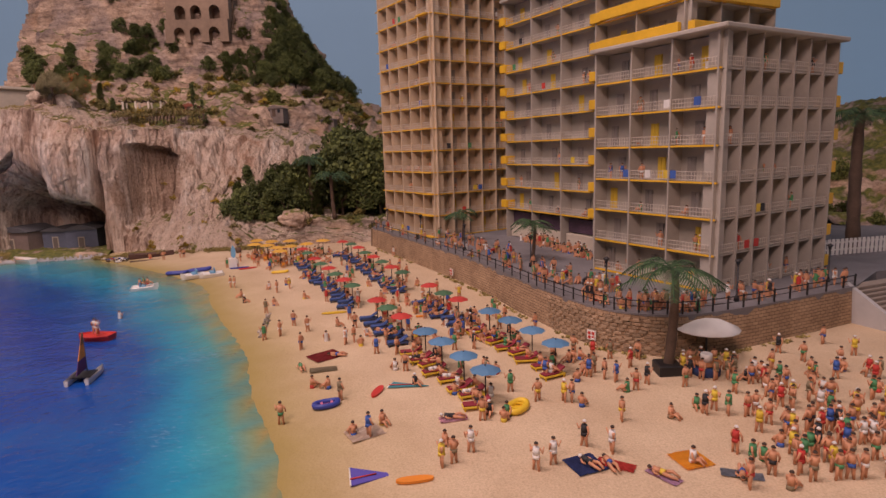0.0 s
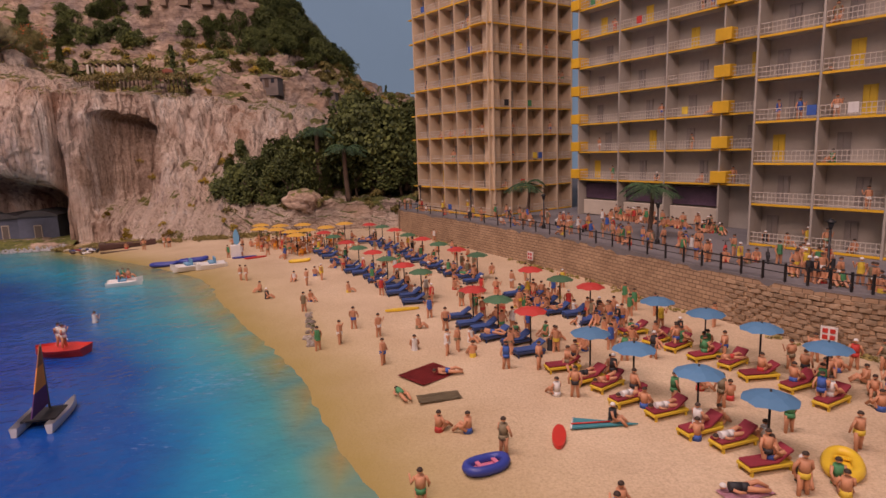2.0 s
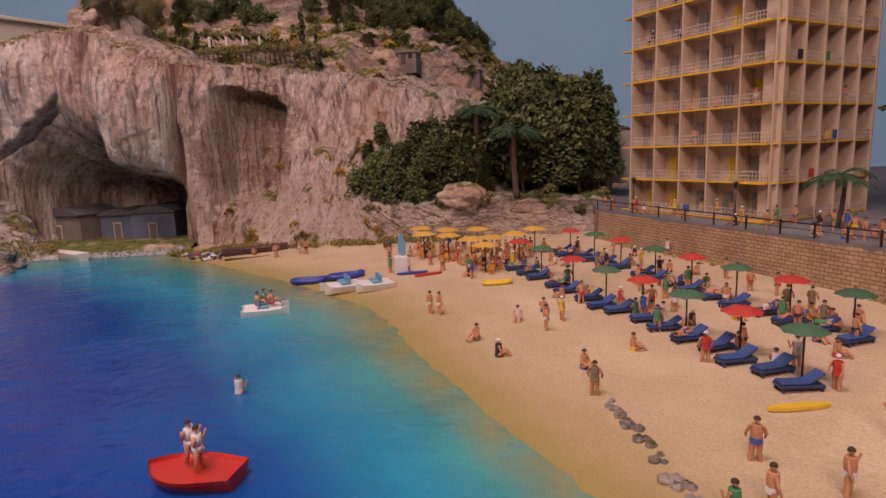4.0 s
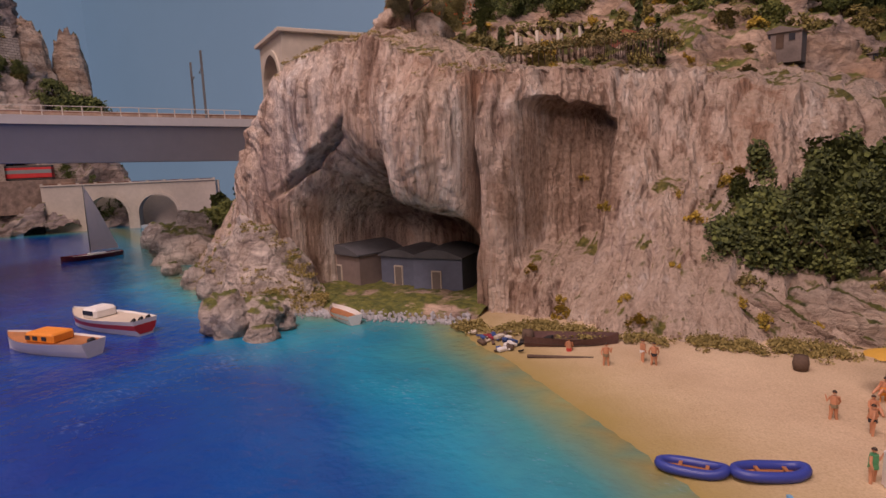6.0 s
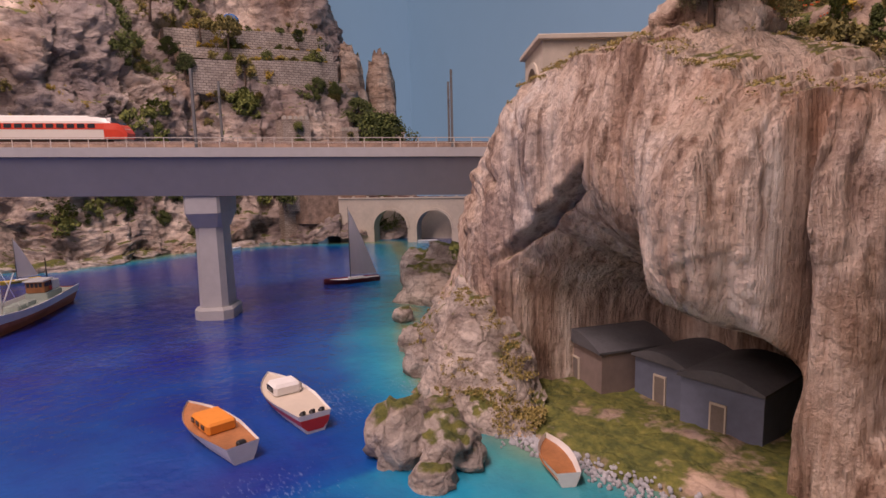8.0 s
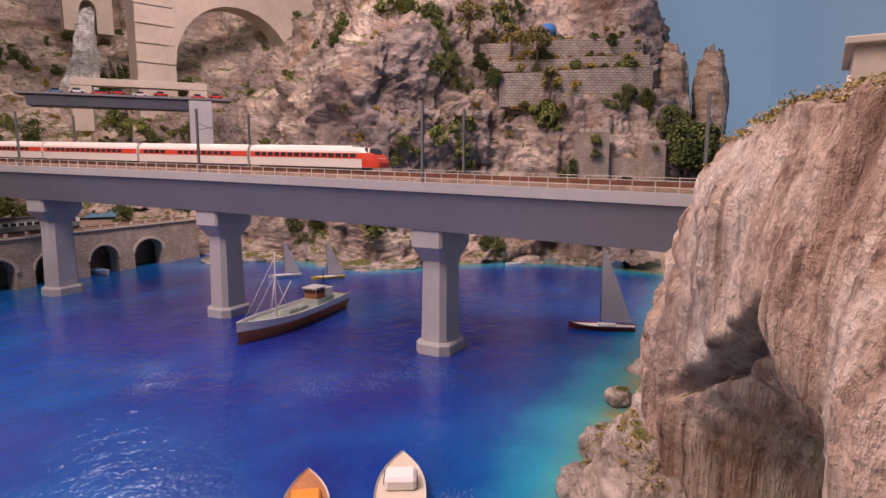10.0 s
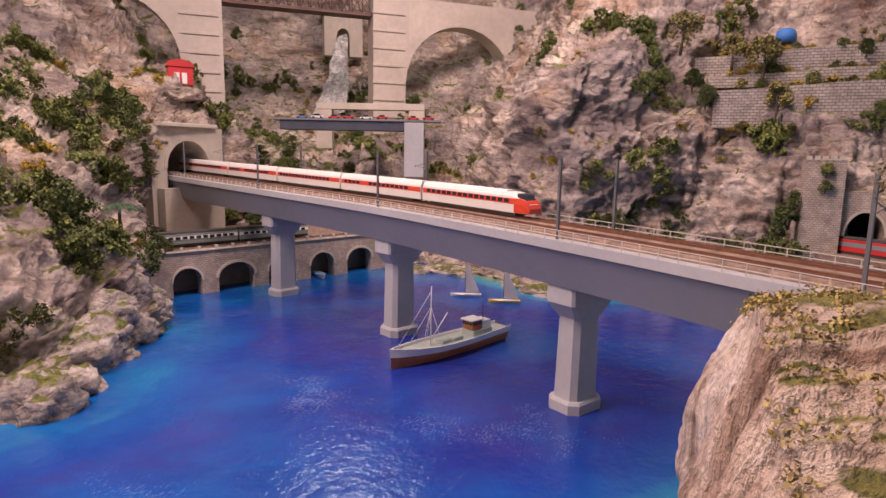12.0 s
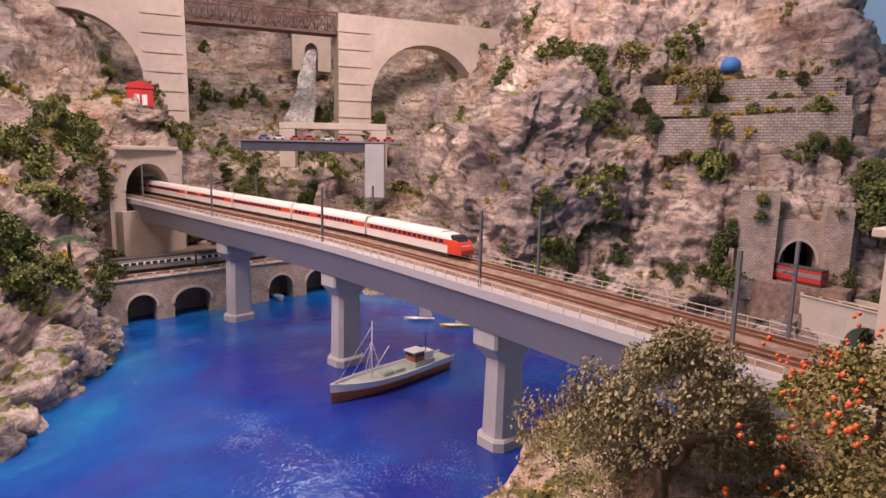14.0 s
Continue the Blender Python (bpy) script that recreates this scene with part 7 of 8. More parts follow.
for x, y in ((0.131, 0.337), (0.178, 0.335), (0.09, 0.352), (0.102, 0.35), (0.004, 0.428), (-0.14, 0.55), (-0.11, 0.58)):
    figure(x, y, "lie", None, ground(x, y) + 0.0015, "on a towel on the sand")
rng = random.Random(3)
for k in range(100):
    u, v = rng.random(), rng.random()
    x, y = 0.17 + 0.17 * u + 0.03 * v, 0.31 + 0.19 * v
    if math.hypot(x - 0.225, y - 0.49) > 0.03 and math.hypot(x - 0.155, y - 0.355) > 0.025:
        figure(x, y, "stand" if rng.random() < 0.85 else "sit")
for k in range(190):
    row = figs.choice((rowA, rowB, rowC, rowD, blues, blues, yellows))
    x, y = figs.choice(row)
    figure(x + figs.gauss(0, 0.03), y + figs.gauss(0, 0.03), figs.choice(("stand", "sit")))
for j in range(4):
    for k in range(9):
        figure(0.215 + 0.015 * k + 0.006 * j, 0.325 + 0.02 * j, "stand", 200 + figs.gauss(0, 12))
for k in range(12):
    a = k * 0.52
    figure(0.228 + 0.022 * math.cos(a), 0.495 + 0.016 * math.sin(a))


def towel(x, y, w, d, turn, colour, label):
    bm = bmesh.new()
    n = 6
    g = [[bm.verts.new((w * (i / n - 0.5), d * (j / n - 0.5), 0.0012 + 0.0006 * noise.noise(Vector((x * 50 + i, y * 50 + j, 0))))) for i in range(n + 1)] for j in range(n + 1)]
    for j in range(n):
        for i in range(n):
            bm.faces.new((g[j][i], g[j][i + 1], g[j + 1][i + 1], g[j + 1][i]))
    res = bmesh.ops.solidify(bm, geom=bm.faces[:], thickness=0.0007)
    o = link_mesh("beach_towel", bm, colour)
    o.matrix_basis = pose(x, y, ground(x, y) - 0.0003, 0, 0, turn)
    return tagged(o, label, "towel", "beach towels")


towel(0.155, 0.355, 0.021, 0.021, 15, paint("towel_orange", (0.85, 0.38, 0.03), 0.9, 0, 0.1, 200, 0.2), "bright orange beach towel spread on the sand")
towel(0.087, 0.354, 0.022, 0.022, 20, paint("towel_navy", (0.04, 0.06, 0.2), 0.9, 0, 0.5, 500, 0.2), "dark blue patterned beach towel on the sand")
towel(0.106, 0.352, 0.010, 0.024, 60, CLOTH[0], "red and white striped air mattress on the sand")
towel(0.131, 0.337, 0.009, 0.022, 35, paint("towel_lilac", (0.5, 0.3, 0.45), 0.9, 0, 0.1, 200, 0.2), "lilac beach towel on the sand")
towel(0.004, 0.428, 0.022, 0.010, 12, paint("towel_pink", (0.62, 0.34, 0.42), 0.9, 0, 0.1, 200, 0.2), "pink air mattress on the sand")
towel(-0.062, 0.412, 0.026, 0.02, 30, paint("towel_cream", (0.62, 0.5, 0.4), 0.9, 0, 0.1, 200, 0.2), "cream picnic blanket on the sand")
towel(-0.123, 0.583, 0.032, 0.026, 40, paint("blanket_red", (0.32, 0.03, 0.03), 0.9, 0, 0.3, 300, 0.2), "dark red glittering blanket near the waterline")
towel(0.178, 0.335, 0.009, 0.024, 70, paint("towel_grey", (0.2, 0.22, 0.26), 0.9, 0, 0.1, 200, 0.2), "grey beach towel on the sand")
towel(-0.118, 0.545, 0.026, 0.012, 10, CLOTH[6], "olive mat with bags on the sand")


def ring_boat(x, y, turn, length, beam, tube_mat, floor_mat, label, z=None):
    t = base("rubber_dinghy", x, y, (ground(x, y) if z is None else z), turn, label, "dinghy")
    bm = bmesh.new()
    n, m, r = 28, 8, beam * 0.16
    rings = []
    for k in range(n):
        a = 2 * math.pi * k / n
        c = Vector(((length / 2 - r) * math.copysign(abs(math.cos(a)) ** 0.8, math.cos(a)), (beam / 2 - r) * math.copysign(abs(math.sin(a)) ** 0.8, math.sin(a)), r + (0.12 * length * max(0, math.cos(a)) ** 3 * 0.4)))
        o = Vector((math.cos(a), math.sin(a), 0))
        rings.append([bm.verts.new(c + (o * math.cos(b) + Vector((0, 0, math.sin(b)))) * r) for b in (2 * math.pi * q / m for q in range(m))])
    for k in range(n):
        for q in range(m):
            f = bm.faces.new((rings[k][q], rings[(k + 1) % n][q], rings[(k + 1) % n][(q + 1) % m], rings[k][(q + 1) % m]))
            f.smooth = True
    part("tube", bm, tube_mat, t)
    bm = bmesh.new()
    prism(bm, [((length / 2 - r) * math.cos(2 * math.pi * k / 16), (beam / 2 - r) * math.sin(2 * math.pi * k / 16)) for k in range(16)], 0.0005, r * 0.7)
    part("floor", bm, floor_mat, t)
    for sx in (-0.15, 0.2):
        bm = bmesh.new()
        box(bm, length * sx - 0.001, length * sx + 0.001, -beam * 0.36, beam * 0.36, r * 1.1, r * 1.4)
        part("thwart", bm, floor_mat, t)
    return t


BLUEPL = paint("blue_rubber", (0.04, 0.06, 0.32), 0.4, 0, 0.1, 80, 0)
YELPL = paint("yellow_rubber", (0.82, 0.55, 0.04), 0.4, 0, 0.1, 80, 0)
WOODB = paint("orange_wood", (0.42, 0.17, 0.06), 0.6, 0, 0.3, 150, 0.2)
PINKPL = paint("pink_vinyl", (0.65, 0.2, 0.3), 0.4, 0, 0.1, 80, 0)
REDPL = paint("red_plastic", (0.55, 0.04, 0.03), 0.4, 0, 0.1, 80, 0)
SKYBLUE = paint("light_blue_plastic", (0.16, 0.36, 0.55), 0.4, 0, 0.1, 80, 0)
ring_boat(0.054, 0.439, 55, 0.026, 0.017, YELPL, YELPL, "round yellow inflatable dinghy on the sand")
ring_boat(-0.1, 0.464, 20, 0.024, 0.015, BLUEPL, PINKPL, "blue inflatable dinghy with a pink floor")
ring_boat(-0.484, 1.063, 5, 0.040, 0.018, BLUEPL, WOODB, "dark blue rubber rowing boat at the waterline")
ring_boat(-0.446, 1.072, 25, 0.042, 0.019, BLUEPL, WOODB, "dark blue rubber rowing boat at the waterline")
ring_boat(-0.285, 1.02, 10, 0.03, 0.012, YELPL, REDPL, "yellow inflatable canoe on the sand")


def hull(bm, length, beam, height, flare=1.25, stern=0.7, mat=0, sheer=0.35, z0=-0.003):
    """A pointed hull from keel to gunwale, bow towards +x."""
    secs = []
    n = 12
    for i in range(n + 1):
        u = i / n
        w = beam / 2 * (stern + (1 - stern) * min(1, u * 2.5)) * (1 - max(0, (u - 0.5) / 0.5) ** 2.5)
        x = length * (u - 0.5)
        zt = height * (1 + sheer * max(0, (u - 0.5) * 2) ** 2 + 0.12 * (1 - u) ** 2)
        w = max(w, 0.0003)
        secs.append([bm.verts.new((x + 0.0 * k, y, z)) for k, (y, z) in enumerate(((-w * flare * 0.8, zt), (-w * 0.78, height * 0.45), (-w * 0.45, z0), (w * 0.45, z0), (w * 0.78, height * 0.45), (w * flare * 0.8, zt)))])
    for a, b in zip(secs, secs[1:]):
        for k in range(5):
            f = bm.faces.new((a[k], a[k + 1], b[k + 1], b[k]))
            f.material_index = mat
    bm.faces.new(secs[0]).material_index = mat
    return secs


def deck_faces(bm, secs, drop, mat=0, i0=0, i1=12):
    rows = []
    for i in range(i0, i1 + 1):
        a, b = secs[i][0].co, secs[i][5].co
        rows.append([bm.verts.new((a.x, a.y * 0.93, a.z - drop)), bm.verts.new((b.x, b.y * 0.93, b.z - drop))])
    for p, q in zip(rows, rows[1:]):
        bm.faces.new((p[0], q[0], q[1], p[1])).material_index = mat


def boat(name, x, y, turn, length, beam, height, hull_mat, deck_mat, label, stripe=None, drop=0.002):
    t = base(name, x, y, 0.0, turn, label, "boat")
    bm = bmesh.new()
    secs = hull(bm, length, beam, height)
    part("hull", bm, hull_mat, t)
    bm = bmesh.new()
    secs = hull(bm, length, beam, height)
    deck_faces(bm, secs, drop)
    bmesh.ops.delete(bm, geom=[v for s_ in secs for v in s_], context="VERTS")
    part("deck", bm, deck_mat, t)
    if stripe:
        bm = bmesh.new()
        secs = hull(bm, length * 1.004, beam * 1.015, height)
        for s_ in secs:
            for k in (2, 3):
                s_[k].co.z = height * 0.15
            for k in (0, 5):
                s_[k].co = s_[k].co.lerp(s_[k + 1 if k == 0 else k - 1].co, 0.45)
        part("waterline_stripe", bm, stripe, t)
    return t


ORANGE = paint("orange_canvas", (0.80, 0.27, 0.03), 0.6, 0, 0.1, 90, 0.05)
DECKGREY = paint("grey_green_deck", (0.38, 0.43, 0.38), 0.7, 0, 0.15, 90, 0.1)
HULLBROWN = paint("rusty_brown_hull", (0.50, 0.17, 0.07), 0.6, 0, 0.3, 60, 0.2)
TEAKBOAT = paint("varnished_hull", (0.28, 0.05, 0.04), 0.25, 0, 0.15, 60, 0)
SAILCLOTH = paint("grey_sailcloth", (0.62, 0.60, 0.62), 0.85, 0, 0.06, 40, 0.05)

# launches with divers' gear
t = boat("motor_launch", -1.082, 1.022, 192, 0.118, 0.040, 0.014, WHITE, WOODB, "white motor launch with an orange cabin")
bm = bmesh.new()
box(bm, -0.02, 0.018, -0.0125, 0.0125, 0.012, 0.0225, bevel=0.002)
cab = part("cabin", bm, ORANGE, t, "orange canvas cabin")
for sx in (-0.012, 0.0, 0.01):
    for sy in (-1, 1):
        bm = bmesh.new()
        box(bm, sx, sx + 0.006, sy * 0.0128 - 0.0004, sy * 0.0128 + 0.0004, 0.0155, 0.0195)
        part("window", bm, GLASSDARK, cab)
bm = bmesh.new()
box(bm, -0.058, -0.053, -0.004, 0.004, 0.0, 0.018, bevel=0.0015)
part("outboard_motor", bm, DARKIRON, t)
t = boat("motor_launch", -1.108, 1.097, 184, 0.125, 0.044, 0.016, WHITE, paint("cream_deck", (0.6, 0.52, 0.42), 0.6, 0, 0.1, 60, 0), "white cabin launch with a red waterline stripe", stripe=REDPL)
bm = bmesh.new()
box(bm, 0.002, 0.026, -0.014, 0.014, 0.013, 0.026, bevel=0.003)
cab = part("cabin", bm, WHITE, t)
for sy in (-1, 1):
    bm = bmesh.new()
    box(bm, 0.005, 0.022, sy * 0.0143 - 0.0004, sy * 0.0143 + 0.0004, 0.0185, 0.0235)
    part("window", bm, GLASSDARK, cab)
bm = bmesh.new()
box(bm, 0.0258, 0.0266, -0.011, 0.011, 0.018, 0.0235)
part("windscreen", bm, GLASSDARK, cab)
for yy in (-0.009, 0.0, 0.009):
    bm = bmesh.new()
    tube(bm, [(-0.052, yy, 0.010), (-0.056, yy, 0.018), (-0.060, yy, 0.004)], [0.0025, 0.003, 0.0015], 6)
    part("diving_gear", bm, DARKIRON, t)
# coaster
t = boat("coaster", -1.70, 0.842, -22, 0.30, 0.062, 0.026, HULLBROWN, DECKGREY, "small rust-brown coaster with a wooden wheelhouse")
bm = bmesh.new()
secs = hull(bm, 0.303, 0.064, 0.026)
for side in (0, 5):
    rows = []
    for s_ in secs:
        top, low = s_[side].co, s_[side].co.lerp(s_[1 if side == 0 else 4].co, 0.55)
        out = Vector((0, -0.0012 if side == 0 else 0.0012, 0))
        rows.append([bm.verts.new(low + out), bm.verts.new(top + out + Vector((0, 0, 0.0035))), bm.verts.new(top - out * 0.6 + Vector((0, 0, 0.0035))), bm.verts.new(low - out * 0.2)])
    for p, q in zip(rows, rows[1:]):
        for k in range(4):
            bm.faces.new((p[k], q[k], q[(k + 1) % 4], p[(k + 1) % 4]))
bmesh.ops.delete(bm, geom=[v for s_ in secs for v in s_], context="VERTS")
part("bulwark", bm, WHITE, t, "white bulwark round the deck")
bm = bmesh.new()
box(bm, -0.100, -0.045, -0.017, 0.017, 0.024, 0.037, bevel=0.001)
part("deckhouse", bm, DECKGREY, t)
bm = bmesh.new()
box(bm, -0.098, -0.0722, -0.0145, 0.0145, 0.0372, 0.053, bevel=0.001)
part("cabin", bm, WHITE, t, "white aft cabin")
bm = bmesh.new()
box(bm, -0.072, -0.044, -0.0145, 0.0145, 0.037, 0.056, bevel=0.0015)
wh = part("wheelhouse", bm, WOODB, t, "brown wooden wheelhouse")
bm = bmesh.new()
box(bm, -0.076, -0.040, -0.0165, 0.0165, 0.056, 0.059, bevel=0.0008)
part("roof", bm, WHITE, wh)
for k in range(4):
    bm = bmesh.new()
    box(bm, -0.0442, -0.0434, -0.012 + k * 0.0063, -0.0075 + k * 0.0063, 0.047, 0.054)
    part("window", bm, GLASSDARK, wh)
    bm = bmesh.new()
    box(bm, -0.070 + k * 0.0065, -0.0655 + k * 0.0065, 0.0143, 0.0149, 0.047, 0.054)
    part("window", bm, GLASSDARK, wh)
for x, z in ((0.02, 0.04), (-0.01, 0.037)):
    bm = bmesh.new()
    box(bm, x - 0.013, x + 0.013, -0.011, 0.011, 0.024, 0.032, bevel=0.001)
    part("hatch", bm, DECKGREY, t)
bm = bmesh.new()
tube(bm, [(0.055, 0, 0.024), (0.055, 0, 0.14)], [0.0018, 0.0009], 6)
part("mast", bm, WHITE, t)
bm = bmesh.new()
tube(bm, [(0.055, 0, 0.035), (0.012, 0.0, 0.082)], [0.0013, 0.001], 5)
part("derrick", bm, WHITE, t)
bm = bmesh.new()
tube(bm, [(-0.088, 0, 0.03), (-0.088, 0, 0.09)], [0.0014, 0.0008], 6)
part("mast", bm, DARKIRON, t)
for p, q in (((0.055, 0, 0.13), (0.135, 0, 0.038)), ((0.055, 0, 0.10), (0.09, 0.018, 0.034)), ((0.055, 0, 0.10), (0.09, -0.018, 0.034)), ((0.055, 0, 0.10), (0.045, 0.022, 0.03)), ((0.055, 0, 0.10), (0.045, -0.022, 0.03))):
    bm = bmesh.new()
    tube(bm, [p, q], 0.0004, 4)
    part("stay", bm, WHITE, t)
bm = bmesh.new()
lathe(bm, [(0.0035, 0.0), (0.0035, 0.0015)], 14)
lb = part("lifebuoy", bm, REDPL, t, "red lifebuoy on the deckhouse")
lb.matrix_basis = pose(-0.06, 0.0165, 0.043, -90, 0, 0)


def sailing_boat(x, y, turn, length, tall, hull_mat, sail_mat, label, jib=True, dark=True):
    t = boat("sailing_boat", x, y, turn, length, length * 0.27, length * 0.075, hull_mat, WHITE, label)
    bm = bmesh.new()
    tube(bm, [(0.02 * length, 0, 0), (0.02 * length, 0, tall)], [0.0012, 0.0006], 6)
    part("mast", bm, MAST, t)
    bm = bmesh.new()
    n = 8
    rows = []
    for j in range(n + 1):
        v = j / n
        z = length * 0.14 + (tall * 0.97 - length * 0.14) * v
        w = length * 0.46 * (1 - v) ** 0.9
        rows.append([bm.verts.new((0.012 * length - w * i / 4, 0.05 * length * math.sin(math.pi * i / 4 * 0.8) * (1 - v), z)) for i in range(5)])
    for a, b in zip(rows, rows[1:]):
        for i in range(4):
            bm.faces.new((a[i], a[i + 1], b[i + 1], b[i]))
    bmesh.ops.solidify(bm, geom=bm.faces[:], thickness=0.0004)
    part("mainsail", bm, sail_mat, t)
    bm = bmesh.new()
    box(bm, -0.22 * length, 0.06 * length, -0.06 * length, 0.06 * length, length * 0.06, length * 0.10, bevel=0.001)
    part("cabin", bm, WHITE, t)
    return t


sailing_boat(-1.682, 1.398, 260, 0.115, 0.155, TEAKBOAT, SAILCLOTH, "dark red sailing yacht with one pale grey sail")
sailing_boat(-2.149, 0.687, -67, 0.085, 0.10, WHITE, SAILCLOTH, "small white sailing boat with a white sail")
sailing_boat(-2.133, 0.803, -67, 0.085, 0.10, YELPL, SAILCLOTH, "small yellow sailing boat with a white sail")
boat("rowing_boat", -0.882, 1.238, 155, 0.062, 0.026, 0.010, WHITE, WOODB, "cream wooden rowing boat moored before the grotto", drop=0.005)
boat("motor_boat", -2.165, 0.19, 60, 0.07, 0.028, 0.012, WHITE, SKYBLUE, "little white motor boat in the quay arch")
boat("motor_boat", -2.35, 1.30, 100, 0.05, 0.02, 0.008, WHITE, SKYBLUE, "little white boat near the far shore")
boat("motor_boat", -2.13, 1.83, 60, 0.06, 0.022, 0.008, WHITE, SKYBLUE, "little white boat before the harbour arches")
boat("wrecked_boat", -0.615, 1.245, 20, 0.085, 0.026, 0.012, paint("rotten_wood", (0.16, 0.09, 0.08), 0.9, 0, 0.4, 120, 0.5), BARK, "rotten brown boat lying on the sand", drop=0.006)


def pedal_boat(x, y, turn, seat_mat, label, z=0.0):
    t = base("pedal_boat", x, y, z, turn, label, "pedal boat", "pedal boats")
    for sy in (-0.0095, 0.0095):
        bm = bmesh.new()
        hull(bm, 0.04, 0.009, 0.005, sheer=0.5, z0=-0.001)
        o = part("float", bm, WHITE, t)
        o.matrix_basis = pose(0, sy, 0)
    bm = bmesh.new()
    box(bm, -0.018, 0.014, -0.013, 0.013, 0.0042, 0.0058, bevel=0.0006)
    part("deck", bm, WHITE, t)
    for sy in (-0.006, 0.006):
        bm = bmesh.new()
        box(bm, -0.004, 0.003, sy - 0.0035, sy + 0.0035, 0.0058, 0.0085, bevel=0.0006)
        box(bm, -0.0062, -0.0042, sy - 0.0035, sy + 0.0035, 0.0058, 0.0135)
        part("seat", bm, seat_mat, t)
    return t


pedal_boat(-0.487, 0.949, 20, SKYBLUE, "white pedal boat with blue seats on the water")
pedal_boat(-0.437, 1.022, 210, SKYBLUE, "white pedal boat with blue seats pulled ashore", 0.003)
pedal_boat(-0.406, 1.024, 205, SKYBLUE, "white pedal boat with blue seats pulled ashore", 0.004)
for dx, dy in ((-0.003, 0.005), (-0.004, -0.006), (0.006, 0.0)):
    figure(-0.487 + dx, 0.949 + dy, "sit", 110, 0.0085, "on a pedal boat")
# catamaran with a striped sail
t = base("catamaran", -0.353, 0.556, 0.0, 100, "white catamaran with an orange and purple sail", "boat")
for sy in (-0.009, 0.009):
    bm = bmesh.new()
    hull(bm, 0.042, 0.006, 0.005, sheer=0.4)
    o = part("float", bm, WHITE, t)
    o.matrix_basis = pose(0, sy, 0)
bm = bmesh.new()
box(bm, -0.012, 0.008, -0.009, 0.009, 0.0045, 0.0055)
part("trampoline", bm, DARKIRON, t)
bm = bmesh.new()
tube(bm, [(0.006, 0, 0.005), (0.006, 0, 0.046)], [0.0007, 0.0004], 5)
part("mast", bm, MAST, t)
for za, zb, mt in ((0.009, 0.021, paint("purple_sail", (0.10, 0.03, 0.16), 0.8, 0, 0.1, 60, 0)), (0.021, 0.034, ORANGE), (0.034, 0.045, paint("brown_sail", (0.3, 0.12, 0.06), 0.8, 0, 0.1, 60, 0))):
    bm = bmesh.new()
    wa, wb = 0.024 * (1 - (za - 0.009) / 0.038), 0.024 * (1 - (zb - 0.009) / 0.038)
    prism(bm, [(0.005, za), (0.005 - wa, za), (0.005 - wb, zb), (0.005, zb)], -0.0003, 0.0003)
    o = part("sail_panel", bm, mt, t)
    o.matrix_basis = pose(0, 0, 0, 90, 0, 0)
t = boat("red_pedal_boat", -0.415, 0.683, 175, 0.042, 0.026, 0.006, REDPL, REDPL, "bright red rescue pedal boat with long oars")
bm = bmesh.new()
tube(bm, [(0.002, -0.012, 0.008), (0.03, -0.045, 0.003)], 0.0005, 5)
part("oar", bm, WHITE, t)
figure(-0.418, 0.688, "stand", 60, 0.0055, "on a red boat")
figure(-0.412, 0.683, "stand", 90, 0.0055, "on a red boat")
figure(-0.435, 0.775, "stand", 90, -0.008, "wading in the water")


def board(x, y, turn, length, width, material, label, z=None, name="surfboard"):
    bm = bmesh.new()
    n = 20
    out = [(length / 2 * math.copysign(abs(math.cos(a)) ** 0.9, math.cos(a)), width / 2 * math.sin(a)) for a in (2 * math.pi * k / n for k in range(n))]
    prism(bm, out, 0.0005, 0.0022)
    o = link_mesh(name, bm, material)
    o.matrix_basis = pose(x, y, ground(x, y) if z is None else z, 0, 0, turn)
    return tagged(o, label, "board", "boards and canoes")


board(-0.06, 0.486, 75, 0.024, 0.007, REDPL, "red surfboard lying on the sand")
board(-0.142, 0.742, 10, 0.032, 0.006, YELPL, "long yellow canoe lying on the sand")
board(-0.357, 1.07, 30, 0.032, 0.007, REDPL, "red canoe lying on the sand")
board(-0.375, 1.078, 20, 0.034, 0.007, BLUEPL, "purple-blue canoe lying on the sand")
board(-0.022, 0.345, 8, 0.024, 0.007, ORANGE, "orange striped surfboard on the sand")
board(-0.03, 0.71, 10, 0.012, 0.004, ORANGE, "small orange board on the sand")


def flat_sail(x, y, turn, w, h, material, label):
    t = base("windsurf_sail", x, y, ground(x, y), turn, label, "sail")
    bm = bmesh.new()
    prism(bm, [(0, 0), (w, h * 0.1), (w * 0.12, h)], 0.001, 0.0018)
    part("cloth", bm, material, t)
    bm = bmesh.new()
    tube(bm, [(0, 0, 0.0016), (w * 0.12, h, 0.0016)], 0.0006, 5)
    part("mast", bm, WHITE, t)
    bm = bmesh.new()
    tube(bm, [(w * 0.03, h * 0.3, 0.0024), (w * 0.6, h * 0.3, 0.0024)], 0.0005, 5)
    part("boom", bm, REDPL, t)
    return t


flat_sail(-0.052, 0.493, 0, 0.036, 0.012, paint("teal_sail", (0.06, 0.25, 0.30), 0.8, 0, 0.1, 60, 0), "teal windsurfing sail spread on the sand")
flat_sail(-0.062, 0.343, 20, 0.030, 0.022, paint("violet_sail", (0.10, 0.08, 0.40), 0.8, 0, 0.1, 60, 0), "violet windsurfing sail spread on the sand")
t = base("board_stand", -0.388, 1.083, ground(-0.388, 1.083), 20, "white rental stand with a blue board leaning on it", "stand")
bm = bmesh.new()
box(bm, -0.007, 0.007, -0.005, 0.005, 0, 0.019, bevel=0.0005)
part("cabinet", bm, WHITE, t)
bm = bmesh.new()
